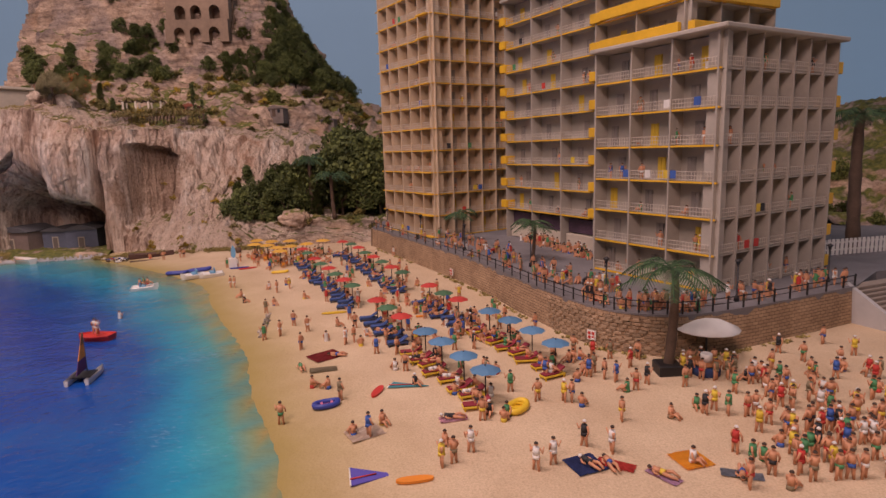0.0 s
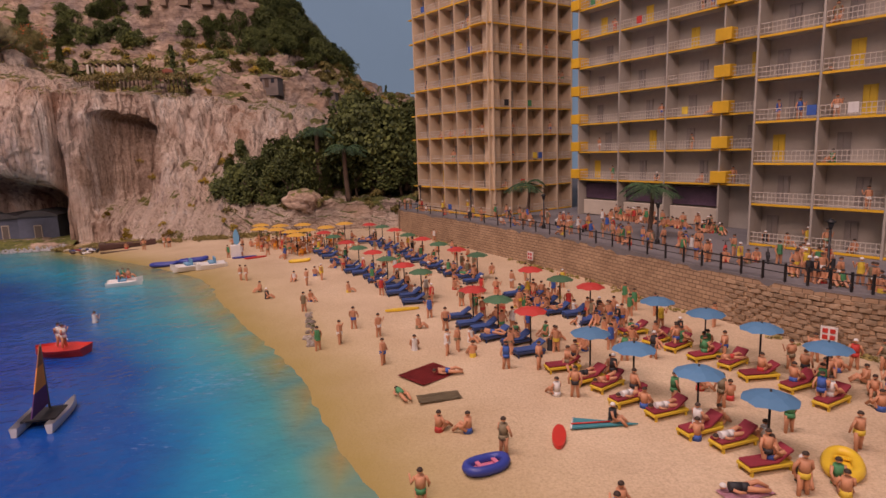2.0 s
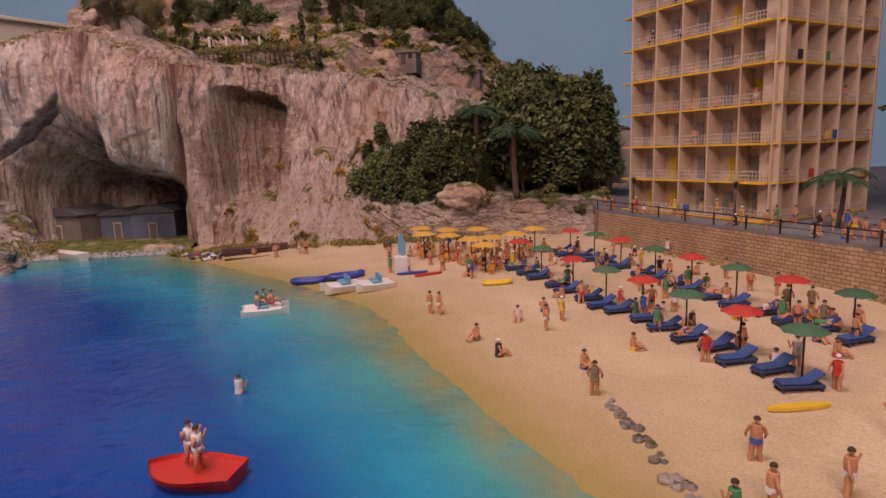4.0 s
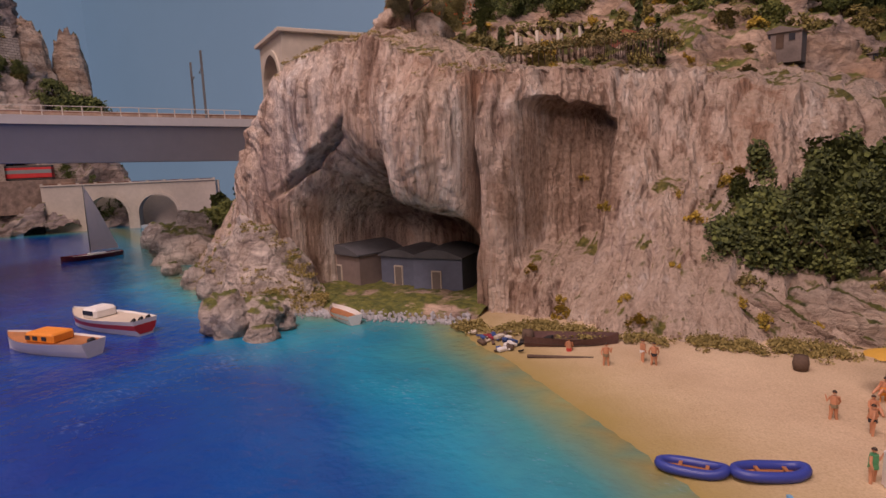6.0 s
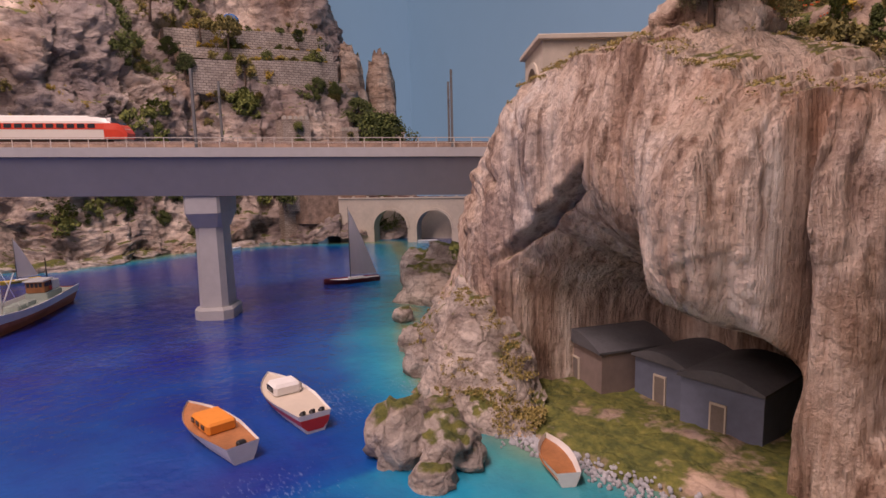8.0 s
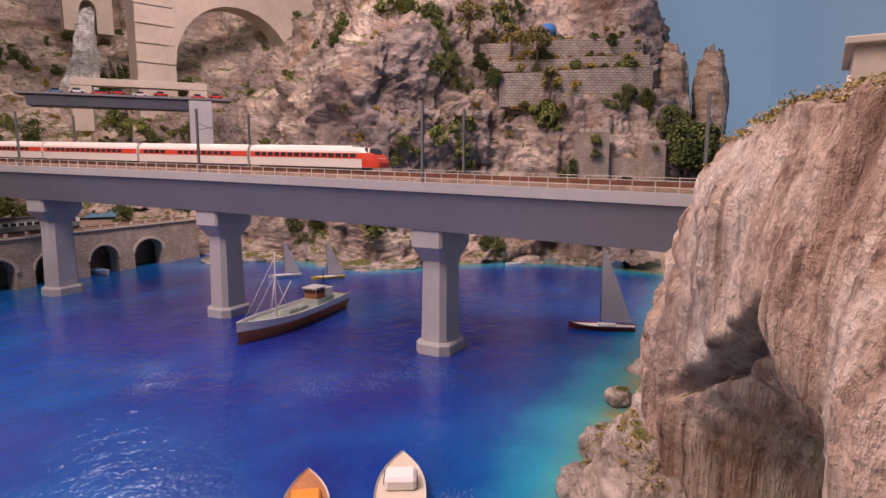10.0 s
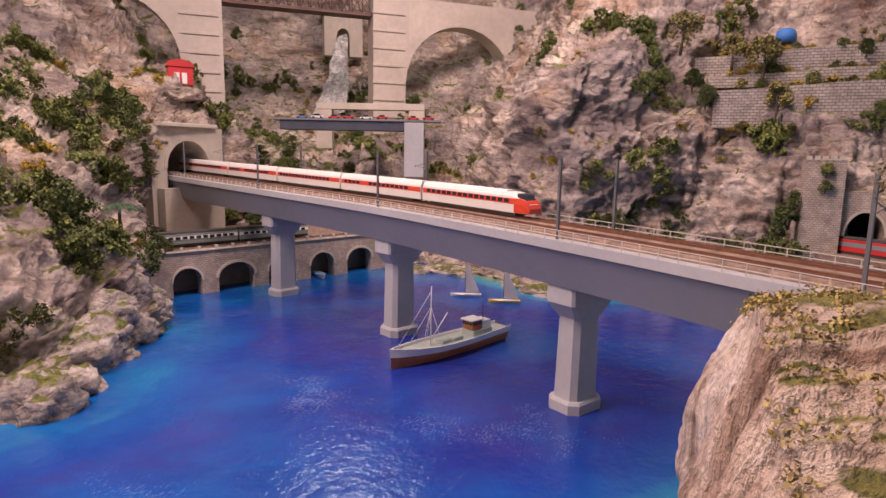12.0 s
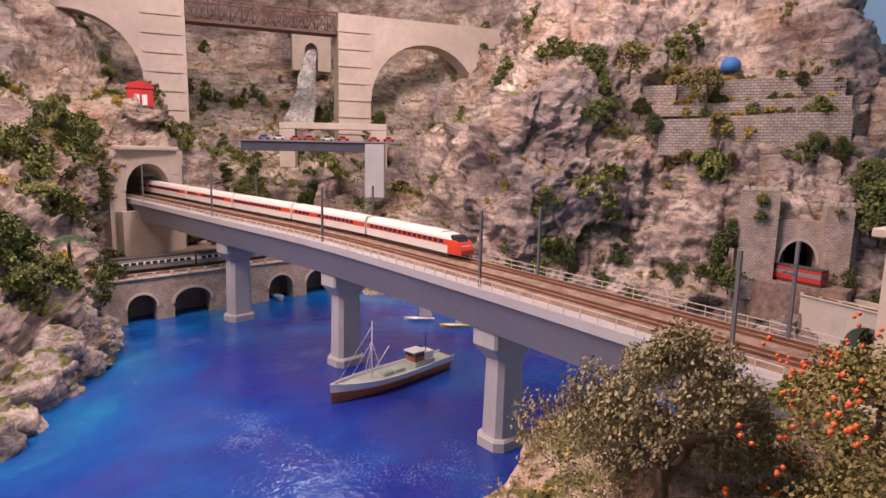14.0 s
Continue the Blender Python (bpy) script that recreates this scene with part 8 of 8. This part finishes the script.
prism(bm, [(0, 0), (0.004, 0.004), (0.0042, 0.014), (0.002, 0.022), (0, 0.024), (-0.002, 0.022), (-0.0042, 0.014), (-0.004, 0.004)], -0.0008, 0.0008)
o = part("board", bm, SKYBLUE, t, "light blue board")
o.matrix_basis = pose(0.002, 0, 0.018, 80, 0, 0)
for x, y, z in ((-0.432, 1.246, 0.0), (-0.655, 1.238, 0.0)):
    bm = bmesh.new()
    lathe(bm, [(0.005, 0.0), (0.006, 0.006), (0.005, 0.012)], 12)
    o = link_mesh("barrel", bm, BARK, smooth=True)
    o.matrix_basis = pose(x, y, ground(x, y) - 0.0005)
    tagged(o, "dark wooden barrel standing on the sand", "barrel", "barrels")
bm = bmesh.new()
tube(bm, [(-0.64, 1.20, 0.003), (-0.585, 1.215, 0.004)], 0.0018, 5)
tagged(link_mesh("driftwood", bm, BARK), "dark weathered beam lying on the sand", "timber")
rng = random.Random(12)
for k in range(46):
    x, y = -0.672 + rng.gauss(0, 0.018), 1.232 + rng.gauss(0, 0.011)
    bm = bmesh.new()
    w = rng.uniform(0.0025, 0.006)
    box(bm, -w, w, -w * 0.5, w * 0.5, -w * 0.3, w * 0.3, bevel=w * 0.12)
    o = link_mesh("crate", bm, rng.choice((NAVY, BARK, WHITE, CRIMSON, PALECONC, DARKIRON)))
    o.matrix_basis = pose(x, y, ground(x, y) + w * 0.3 + rng.random() * 0.002, rng.uniform(-20, 20), rng.uniform(-20, 20), rng.random() * 180)
    tagged(o, "piece of flotsam heaped on the shore by the wreck", "flotsam", "heap of flotsam")
for k in range(30):
    u = rng.random()
    x, y = -0.232 + 0.02 * u + rng.gauss(0, 0.002), 0.77 - 0.11 * u
    bm = bmesh.new()
    bmesh.ops.create_icosphere(bm, subdivisions=1, radius=rng.uniform(0.0015, 0.004))
    o = link_mesh("stone", bm, BOULDER)
    o.matrix_basis = pose(x, y, ground(x, y), rng.random() * 90, 0, 0)
    tagged(o, "small grey stone on the waterline", "stone", "stones on the waterline")
# big white parasol and drinks stand
t = base("parasol", 0.246, 0.54, ground(0.246, 0.54), 0, "large white parasol over the drinks stand", "parasol")
bm = bmesh.new()
lathe(bm, [(0.0290, 0.0265), (0.0292, 0.0275), (0.016, 0.0335), (0.001, 0.036)], 16)
part("canopy", bm, WHITE, t)
bm = bmesh.new()
tube(bm, [(0, 0, -0.002), (0, 0, 0.0355)], 0.001, 6)
part("pole", bm, MAST, t)
t = base("drinks_stand", 0.226, 0.495, ground(0.226, 0.495), 10, "round blue drinks stand crowded with figurines", "stand")
bm = bmesh.new()
lathe(bm, [(0.012, 0), (0.012, 0.010)], 12)
part("counter", bm, NAVY, t)
bm = bmesh.new()
lathe(bm, [(0.0135, 0.0101), (0.0135, 0.0112)], 12)
part("counter_top", bm, WOODB, t)
bm = bmesh.new()
lathe(bm, [(0.005, 0.0113), (0.005, 0.018), (0.0045, 0.0185)], 12)
part("drum", bm, WHITE, t)

# ---- promenade ----
rl = base("promenade_railing", 0, 0, PROM, 0, "low dark iron railing along the sea wall", "railing")
pts = [spline(SEAWALL, i / 90) for i in range(91)]
bm = bmesh.new()
tube(bm, [(p[0], p[1] + 0.002, 0.0118) for p in pts], 0.0006, 5)
part("handrail", bm, DARKIRON, rl)
bm = bmesh.new()
tube(bm, [(p[0], p[1] + 0.002, 0.0065) for p in pts], 0.0004, 4)
part("middle_rail", bm, DARKIRON, rl)
bm = bmesh.new()
box(bm, -0.0007, 0.0007, -0.0007, 0.0007, -0.001, 0.0135)
post = None
for k in range(0, 91, 2):
    m = pose(pts[k][0], pts[k][1] + 0.002, 0)
    if post is None:
        post = part("post", bm, DARKIRON, rl)
        post.matrix_basis = m
    else:
        again(post, rl, m)


def street_lamp(x, y):
    t = base("street_lamp", x, y, PROM, 0, "black cast-iron lamp post with a lantern", "street lamp", "lamps on the promenade")
    bm = bmesh.new()
    lathe(bm, [(0.0028, 0), (0.0024, 0.004), (0.0011, 0.006), (0.0008, 0.036)], 8)
    part("post", bm, DARKIRON, t)
    bm = bmesh.new()
    lathe(bm, [(0.0012, 0.036), (0.0024, 0.0405), (0.0006, 0.042)], 6)
    part("lantern", bm, GLASSDARK, t)
    bm = bmesh.new()
    lathe(bm, [(0.0036, 0.0408), (0.003, 0.0418), (0.0004, 0.0435)], 8)
    part("cap", bm, DARKIRON, t)


for x, y in ((-0.113, 1.225), (-0.04, 1.095), (0.035, 0.94), (0.118, 0.792), (0.172, 0.618), (0.295, 0.585), (0.432, 0.655)):
    street_lamp(x, y)
rng = random.Random(31)
for k in range(150):
    u = rng.random()
    p = spline(SEAWALL, u)
    d = rng.uniform(0.008, 0.07 if u < 0.55 else 0.03)
    q = spline(SEAWALL, min(u + 0.01, 1)) - spline(SEAWALL, max(u - 0.01, 0))
    q /= np.linalg.norm(q)
    x, y = p[0] - q[1] * d, p[1] + q[0] * d
    figure(x, y, "stand" if rng.random() < 0.75 else "sit", None, PROM, "on the promenade")
for k in range(60):
    u, v = rng.random(), rng.random()
    figure(0.135 + 0.07 * u + 0.012 * v, 1.02 - 0.19 * u + 0.02 * v, "sit" if rng.random() < 0.6 else "stand", None, PROM, "before the restaurant")
for x, y, c in ((0.075, 0.90, 0), (0.10, 0.86, 2), (0.165, 0.68, 3), (0.06, 0.97, 1), (0.15, 0.72, 0)):
    t = base("scooter", x, y, PROM, 60, "small parked motor scooter on the promenade", "scooter", "parked scooters")
    bm = bmesh.new()
    box(bm, -0.008, 0.008, -0.0015, 0.0015, 0.004, 0.008, bevel=0.0008)
    part("body", bm, CLOTH[c], t)
    for wx in (-0.007, 0.007):
        bm = bmesh.new()
        lathe(bm, [(0.0032, -0.0006), (0.0032, 0.0006)], 12)
        o = part("wheel", bm, DARKIRON, t)
        o.matrix_basis = pose(wx, 0, 0.0032, 90, 0, 0)
    bm = bmesh.new()
    tube(bm, [(0.006, 0, 0.008), (0.0045, 0, 0.0125)], 0.0005, 5)
    tube(bm, [(0.0045, -0.003, 0.0125), (0.0045, 0.003, 0.0125)], 0.0005, 5)
    part("handlebar", bm, MAST, t)
# signs on the sea wall
for x, y, turn in ((0.147, 0.578, -48), (0.012, 0.912, -64)):
    t = base("lifebuoy_sign", x, y, 0.016, turn, "small white sign with a red lifebuoy on the sea wall", "sign", "lifebuoy signs")
    bm = bmesh.new()
    box(bm, -0.005, 0.005, -0.0006, 0.0006, 0, 0.010)
    part("panel", bm, WHITE, t)
    for dx in (-1, 1):
        for dz in (-1, 1):
            bm = bmesh.new()
            box(bm, dx * 0.0022 - 0.0016, dx * 0.0022 + 0.0016, -0.0011, -0.0006, 0.005 + dz * 0.0022 - 0.0016, 0.005 + dz * 0.0022 + 0.0016, bevel=0.0003)
            part("mark", bm, REDPL, t)
# stairs from the promenade to the beach
st = base("beach_stairs", 0.447, 0.63, 0.0, 22, "wide weathered stone stairs down to the sand", "stairs")
STEP = paint("worn_step_stone", (0.30, 0.25, 0.21), 0.9, 0, 0.25, 90, 0.4)
for k in range(14):
    bm = bmesh.new()
    box(bm, 0.0, 0.085, -0.06 + k * 0.0045 - 0.0003, 0.012, 0.0003 + 0.0035 * k, 0.0035 * (k + 1), bevel=0.0003)
    part("step", bm, STEP, st)
for x in (-0.006, 0.085):
    bm = bmesh.new()
    vs = box(bm, x, x + 0.006, -0.064, 0.012, -0.003, 0.012)
    for v in vs:
        if v.co.y > 0 and v.co.z > 0:
            v.co.z = 0.056
    part("side_wall", bm, CONCRETE, st)
for k in range(8):
    figure(0.447 + 0.02 + 0.05 * rng.random(), 0.605 + 0.02 * rng.random() - 0.02, "stand", None, 0.02 + 0.012 * rng.random(), "on the stone stairs")
# hotel guests and towels on the balconies
def to_world(corner, turn, x, y):
    a = radians(turn)
    return corner[0] + x * math.cos(a) - y * math.sin(a), corner[1] + x * math.sin(a) + y * math.cos(a)


for corner, turn, la, lb, st_, rise, lift in (((-0.008, 1.085), 34, 0.17, 0.185, 13, 0.0392, 0.0), ((0.30, 0.745), 28, 0.16, 0.38, 9, 0.0392, 0.05), ((0.286, 0.620), 30.5, 0.212, 0.17, 7, 0.0385, 0.0)):
    for k in range(44):
        s_ = rng.randrange(st_)
        z = PROM + lift + s_ * rise + 0.0022
        if rng.random() < 0.6:
            x, y = to_world(corner, turn, 0.006, rng.uniform(0.01, lb - 0.01))
        else:
            x, y = to_world(corner, turn, rng.uniform(0.01, la - 0.01), 0.006)
        figure(x, y, "stand" if rng.random() < 0.7 else "sit", None, z, "on a hotel balcony")
    for k in range(10):
        s_ = rng.randrange(st_)
        z = PROM + lift + s_ * rise + 0.0022
        left_side = rng.random() < 0.5
        u = rng.uniform(0.02, (lb if left_side else la) - 0.02)
        x, y = to_world(corner, turn, -0.0036, u) if left_side else to_world(corner, turn, u, -0.0036)
        bm = bmesh.new()
        box(bm, -0.004, 0.004, -0.0004, 0.0004, 0.003, 0.0118)
        o = link_mesh("balcony_towel", bm, rng.choice(CLOTH[:6]))
        o.matrix_basis = pose(x, y, z, 0, 0, turn + (90 if left_side else 0))
        tagged(o, "coloured towel hung over a balcony railing", "towel", "towels on the balconies")


# the crowd on the promenade and balconies
cv, cf, cm = [], [], []
slots = [SKIN, HAIR, *CLOTH]
for me, m in CROWD:
    k0 = len(cv)
    cv.extend(tuple(m @ v.co) for v in me.vertices)
    own = [slots.index(mt) for mt in me.materials]
    for p in me.polygons:
        cf.append(tuple(k0 + q for q in p.vertices))
        cm.append(own[p.material_index])
me = bpy.data.meshes.new("figurine_crowd")
me.from_pydata(cv, [], cf)
for mt in slots:
    me.materials.append(mt)
me.polygons.foreach_set("material_index", cm)
tagged(new("figurine_crowd", me), "crowd of tiny toy figurines on beach, promenade and balconies", "figurines", kind="stuff")


# ---- grass, vines and buildings on the headland ----
DRYGRASS = leaf_material("dry_grass", (0.15, 0.12, 0.03), (0.34, 0.27, 0.09))


def tufts(name, places, label, size=0.0022, per=26, radius=0.006, material=DRYGRASS):
    bm = bmesh.new()
    r = random.Random(len(places))
    for x, y, z in places:
        leaves(bm, r, (x, y, z + 0.0015), radius * r.uniform(0.6, 1.3), per, size, 0.3)
    return tagged(link_mesh(name, bm, material), label, "grass", kind="stuff")


r = random.Random(71)
spots = []
for k in range(620):
    u = r.random()
    x = -0.745 + 0.42 * u
    y = 1.262 + 0.045 * u + r.gauss(0, 0.011)
    if noise.noise(Vector((x * 22, y * 22, 5))) > -0.22:
        spots.append((x, y, ground(x, 1.29) + 0.001))
for k in range(60):
    u = r.random()
    spots.append((-0.44 + 0.3 * u, 1.305 + r.gauss(0, 0.012), 0.006))
tufts("dune_grass", spots, "dry olive grass along the foot of the cliff", 0.0012, 44, 0.006)
spots = []
for k in range(200):
    u = 0.03 + 0.9 * r.random()
    p = spline(SEAWALL, u)
    q = spline(SEAWALL, min(u + 0.01, 1)) - spline(SEAWALL, max(u - 0.01, 0))
    q /= np.linalg.norm(q)
    d = 0.006 + abs(r.gauss(0, 0.003))
    if noise.noise(Vector((u * 9, 0, 0))) > -0.25:
        x, y = p[0] + q[1] * d, p[1] - q[0] * d
        spots.append((x, y, ground(x, y) - 0.001))
tufts("wall_grass", spots, "dry grass along the foot of the sea wall", 0.0016, 14, 0.003)
pick = random.Random(5)
spots = [tuple(cliff_p[i]) for i in (pick.randrange(len(cliff_p)) for _ in range(9000)) if cliff_p[i][2] > 0.27 and abs(cliff_n[i][2]) > 0.55 and noise.noise(Vector(cliff_p[i]) * 14) > 0.02][:420]
tufts("cliff_grass", spots, "yellow-green grass on the brow of the cliff", 0.0009, 34, 0.005)
spots = [tuple(left_p[i]) for i in (pick.randrange(len(left_p)) for _ in range(9000)) if left_p[i][2] > 0.35 and left_p[i][2] < 0.75 and abs(left_n[i][2]) > 0.6 and noise.noise(Vector(left_p[i]) * 9) > 0.0][:300]
tufts("ledge_grass", spots, "yellow-green grass on the mountain ledges", 0.0022, 16, 0.010)

tufts("talus_moss", scatter_later[:260], "olive-green moss and grass on the broken rock", 0.0011, 34, 0.005)

VINE = leaf_material("vine_foliage", (0.08, 0.09, 0.025), (0.24, 0.19, 0.07))
for k in range(4):
    for x in [-0.80 + 0.0085 * j for j in range(26)]:
        y = 1.49 + 0.022 * k + 0.12 * max(0, x + 0.68)
        if k == 3 and x > -0.66:
            continue
        t = base("vine", x, y, 0.302 + 0.006 * k - 0.02 * max(0, x + 0.62), 0, "staked vine in a terrace row on the headland", "vine", "vines on the terrace")
        if k == 0 and x < -0.799:
            bm = bmesh.new()
            leaves(bm, pick, (0, 0, 0.013), 0.006, 40, 0.002)
            vc = part("leafage", bm, VINE, t)
            bm = bmesh.new()
            tube(bm, [(0, 0, -0.012), (0, 0, 0.014)], 0.0006, 4)
            vs_ = part("stake", bm, BARK, t)
        else:
            again(vc, t, pose(0, 0, 0, 0, 0, pick.random() * 360))
            again(vs_, t, pose(0, 0, 0))
t = base("pergola", -0.80, 1.555, 0.325, 12, "open white-posted pergola with a vine roof", "pergola")
for x in (0, 0.03, 0.06, 0.09):
    for y in (0, 0.035):
        bm = bmesh.new()
        lathe(bm, [(0.0028, -0.03), (0.0025, 0.028)], 8)
        o = part("post", bm, PALECONC, t)
        o.matrix_basis = pose(x, y, 0)
for k in range(8):
    bm = bmesh.new()
    box(bm, -0.008 + k * 0.014, -0.005 + k * 0.014, -0.008, 0.043, 0.028, 0.031)
    part("rafter", bm, BARK, t)
bm = bmesh.new()
for k in range(18):
    leaves(bm, pick, (pick.uniform(0, 0.09), pick.uniform(0, 0.035), 0.034), 0.009, 40, 0.002, 0.4)
part("vine_cover", bm, OLIVE, t, "olive vine leaves on the rafters")


def cottage(x, y, z, turn, w, d, h, wall_mat, roof_mat, label):
    t = base("cottage", x, y, z, turn, label, "cottage", "cottages on the hill")
    bm = bmesh.new()
    box(bm, 0, w, 0, d, -0.02, h)
    part("wall", bm, wall_mat, t)
    bm = bmesh.new()
    prism(bm, [(-0.003, h), (w + 0.003, h), (w / 2, h + w * 0.18)], -d - 0.003, 0.003)
    o = part("roof", bm, roof_mat, t)
    o.matrix_basis = pose(0, 0, 0, 90, 0, 0)
    bm = bmesh.new()
    box(bm, w * 0.4, w * 0.4 + 0.01, -0.001, 0.002, -0.0, 0.02)
    part("door", bm, BARK, t)
    for k in (0.12, 0.7):
        bm = bmesh.new()
        box(bm, w * k, w * k + 0.008, -0.001, 0.002, 0.01, 0.02)
        part("window", bm, GLASSDARK, t)


TILE = paint("brick_red_tiles", (0.32, 0.10, 0.06), 0.8, 0, 0.3, 120, 0.3)
GREYPLANK = paint("grey_planks", (0.22, 0.18, 0.16), 0.85, 0, 0.3, 120, 0.3)
cottage(-0.69, 1.63, 0.325, 5, 0.05, 0.03, 0.018, TILE, TILE, "low brick-red shed among the vines")
cottage(-0.50, 1.76, 0.318, -10, 0.055, 0.035, 0.022, GREYPLANK, GREYPLANK, "grey plank cottage on the terraced hill")
cottage(-0.36, 1.84, 0.29, -10, 0.045, 0.03, 0.018, GREYPLANK, GREYPLANK, "grey plank cottage on the terraced hill")
cottage(-0.14, 1.50, 0.09, -10, 0.08, 0.05, 0.07, PALECONC, GREYPLANK, "pale flat building half hidden by trees")
CASTLE = paint("old_castle_plaster", (0.34, 0.24, 0.17), 0.9, 0, 0.3, 30, 0.4)
for z in (0.57, 0.64, 0.71):
    arch_wall("ruin_arcade", (-0.86, 1.985 + (z - 0.57) * 0.25), (-0.66, 1.985 + (z - 0.57) * 0.25), z, z + 0.07, [(0.045, 0.017, z + 0.028, 0.018), (0.095, 0.017, z + 0.028, 0.018), (0.155, 0.017, z + 0.028, 0.018)], 0.03, CASTLE,
              "cream arcaded storey of a hilltop castle", "castle", fill=0.05)
# steps up the headland slope
for k in range(26):
    u = k / 25
    t_ = spline([(-0.60, 1.345, 0.012), (-0.565, 1.40, 0.075), (-0.53, 1.435, 0.12), (-0.52, 1.47, 0.16)], u)
    bm = bmesh.new()
    box(bm, -0.0048, 0.0048, -0.0015, 0.003, -0.006, 0.0005, bevel=0.0003)
    o = link_mesh("stair_tread", bm, LIMESTONE)
    o.matrix_basis = pose(t_[0], t_[1], t_[2] + 0.001, 0, 0, -35)
    tagged(o, "stone tread of the path up the cliff", "step", "steps up the cliff")


# ---- single stones of the sea wall, on the stretch that curves past the beach ----
stone_meshes = []
r = random.Random(17)
for k in range(7):
    bm = bmesh.new()
    w, h = r.uniform(0.0028, 0.0044), r.uniform(0.00125, 0.0016)
    vs = box(bm, -w, w, -0.0012, 0.0012, -h, h)
    for v in vs:
        v.co += Vector((r.gauss(0, 0.0003), 0, r.gauss(0, 0.0002)))
        if v.co.y < 0:
            v.co.x *= 0.9
            v.co.z *= 0.85
            v.co.y += r.gauss(0, 0.0002)
    me = bpy.data.meshes.new("wall_stone")
    bm.to_mesh(me)
    bm.free()
    me.materials.append(paint("wall_stone_face", (0.47, 0.33, 0.21), 0.9, 0, 0.25, 160, 0.5, 0.35))
    stone_meshes.append(me)
sea = bpy.data.objects["sea_wall"]
count = 0
for row in range(11):
    u = 0.50 + 0.004 * (row % 2)
    while u < 0.80 and count < 300:
        p = spline(SEAWALL, u)
        q = spline(SEAWALL, u + 0.008) - spline(SEAWALL, u - 0.008)
        step = float(np.linalg.norm(q)) / 0.016
        q /= np.linalg.norm(q)
        z = 0.006 + 0.0037 * row
        off = 0.003 * (1 - (z + 0.004) / 0.05) + 0.0002
        o = new("wall_stone", r.choice(stone_meshes))
        o.parent = sea
        o.matrix_basis = pose(p[0] + q[1] * off, p[1] - q[0] * off, z + r.gauss(0, 0.0002), 0, r.gauss(0, 2), math.degrees(math.atan2(q[1], q[0])))
        count += 1
        u += 0.0092 / step * r.uniform(0.93, 1.12)


# ---- ground and planting east of the hotels ----
e_a = [(0.55, 1.35, 0.045), (0.78, 1.05, 0.045), (1.2, 0.9, 0.045)]
e_b = [(0.65, 1.6, 0.13), (0.9, 1.25, 0.15), (1.35, 1.05, 0.14)]
e_c = [(0.75, 1.95, 0.19), (1.1, 1.6, 0.26), (1.55, 1.3, 0.24)]
e_d = [(0.8, 2.3, 0.2), (1.3, 2.0, 0.3), (1.8, 1.6, 0.28)]
east, east_p, east_n = loft("east_hill", [e_a, e_b, e_c, e_d], 110, 80, 0.022, HILLROCK, 8.0, 0.006, label="brown rocky slope behind the hotels", category="hill")
shrub = [leaf_tree("bush", 0.045, 0.032, 90 + k, GREEN, "green bush on the slope behind the hotels", "bush", 26, 60, 0.0024, 0.1, group="green bushes") for k in range(2)]
pick = random.Random(44)
for k in range(46):
    i = pick.randrange(len(east_p))
    p = east_p[i]
    if p[2] < 0.2 and p[0] < 1.2:
        copy_thing(shrub[k % 2], pose(p[0], p[1], p[2] - 0.006, 0, 0, pick.random() * 360) @ Matrix.Scale(pick.uniform(0.6, 1.2), 4))
for src in shrub:
    for o in (*src.children_recursive, src):
        bpy.data.objects.remove(o)
fence = base("picket_fence", 0.50, 0.80, PROM, 12, "white picket fence at the back of the promenade", "fence")
bm = bmesh.new()
box(bm, 0, 0.004, -0.0006, 0.0006, -0.001, 0.022)
slat = part("slat", bm, WHITE, fence)
for k in range(1, 60):
    again(slat, fence, pose(0.0072 * k, 0, 0))
for z in (0.006, 0.016):
    bm = bmesh.new()
    box(bm, 0, 0.43, 0.0007, 0.0016, z, z + 0.002)
    part("rail", bm, WHITE, fence)
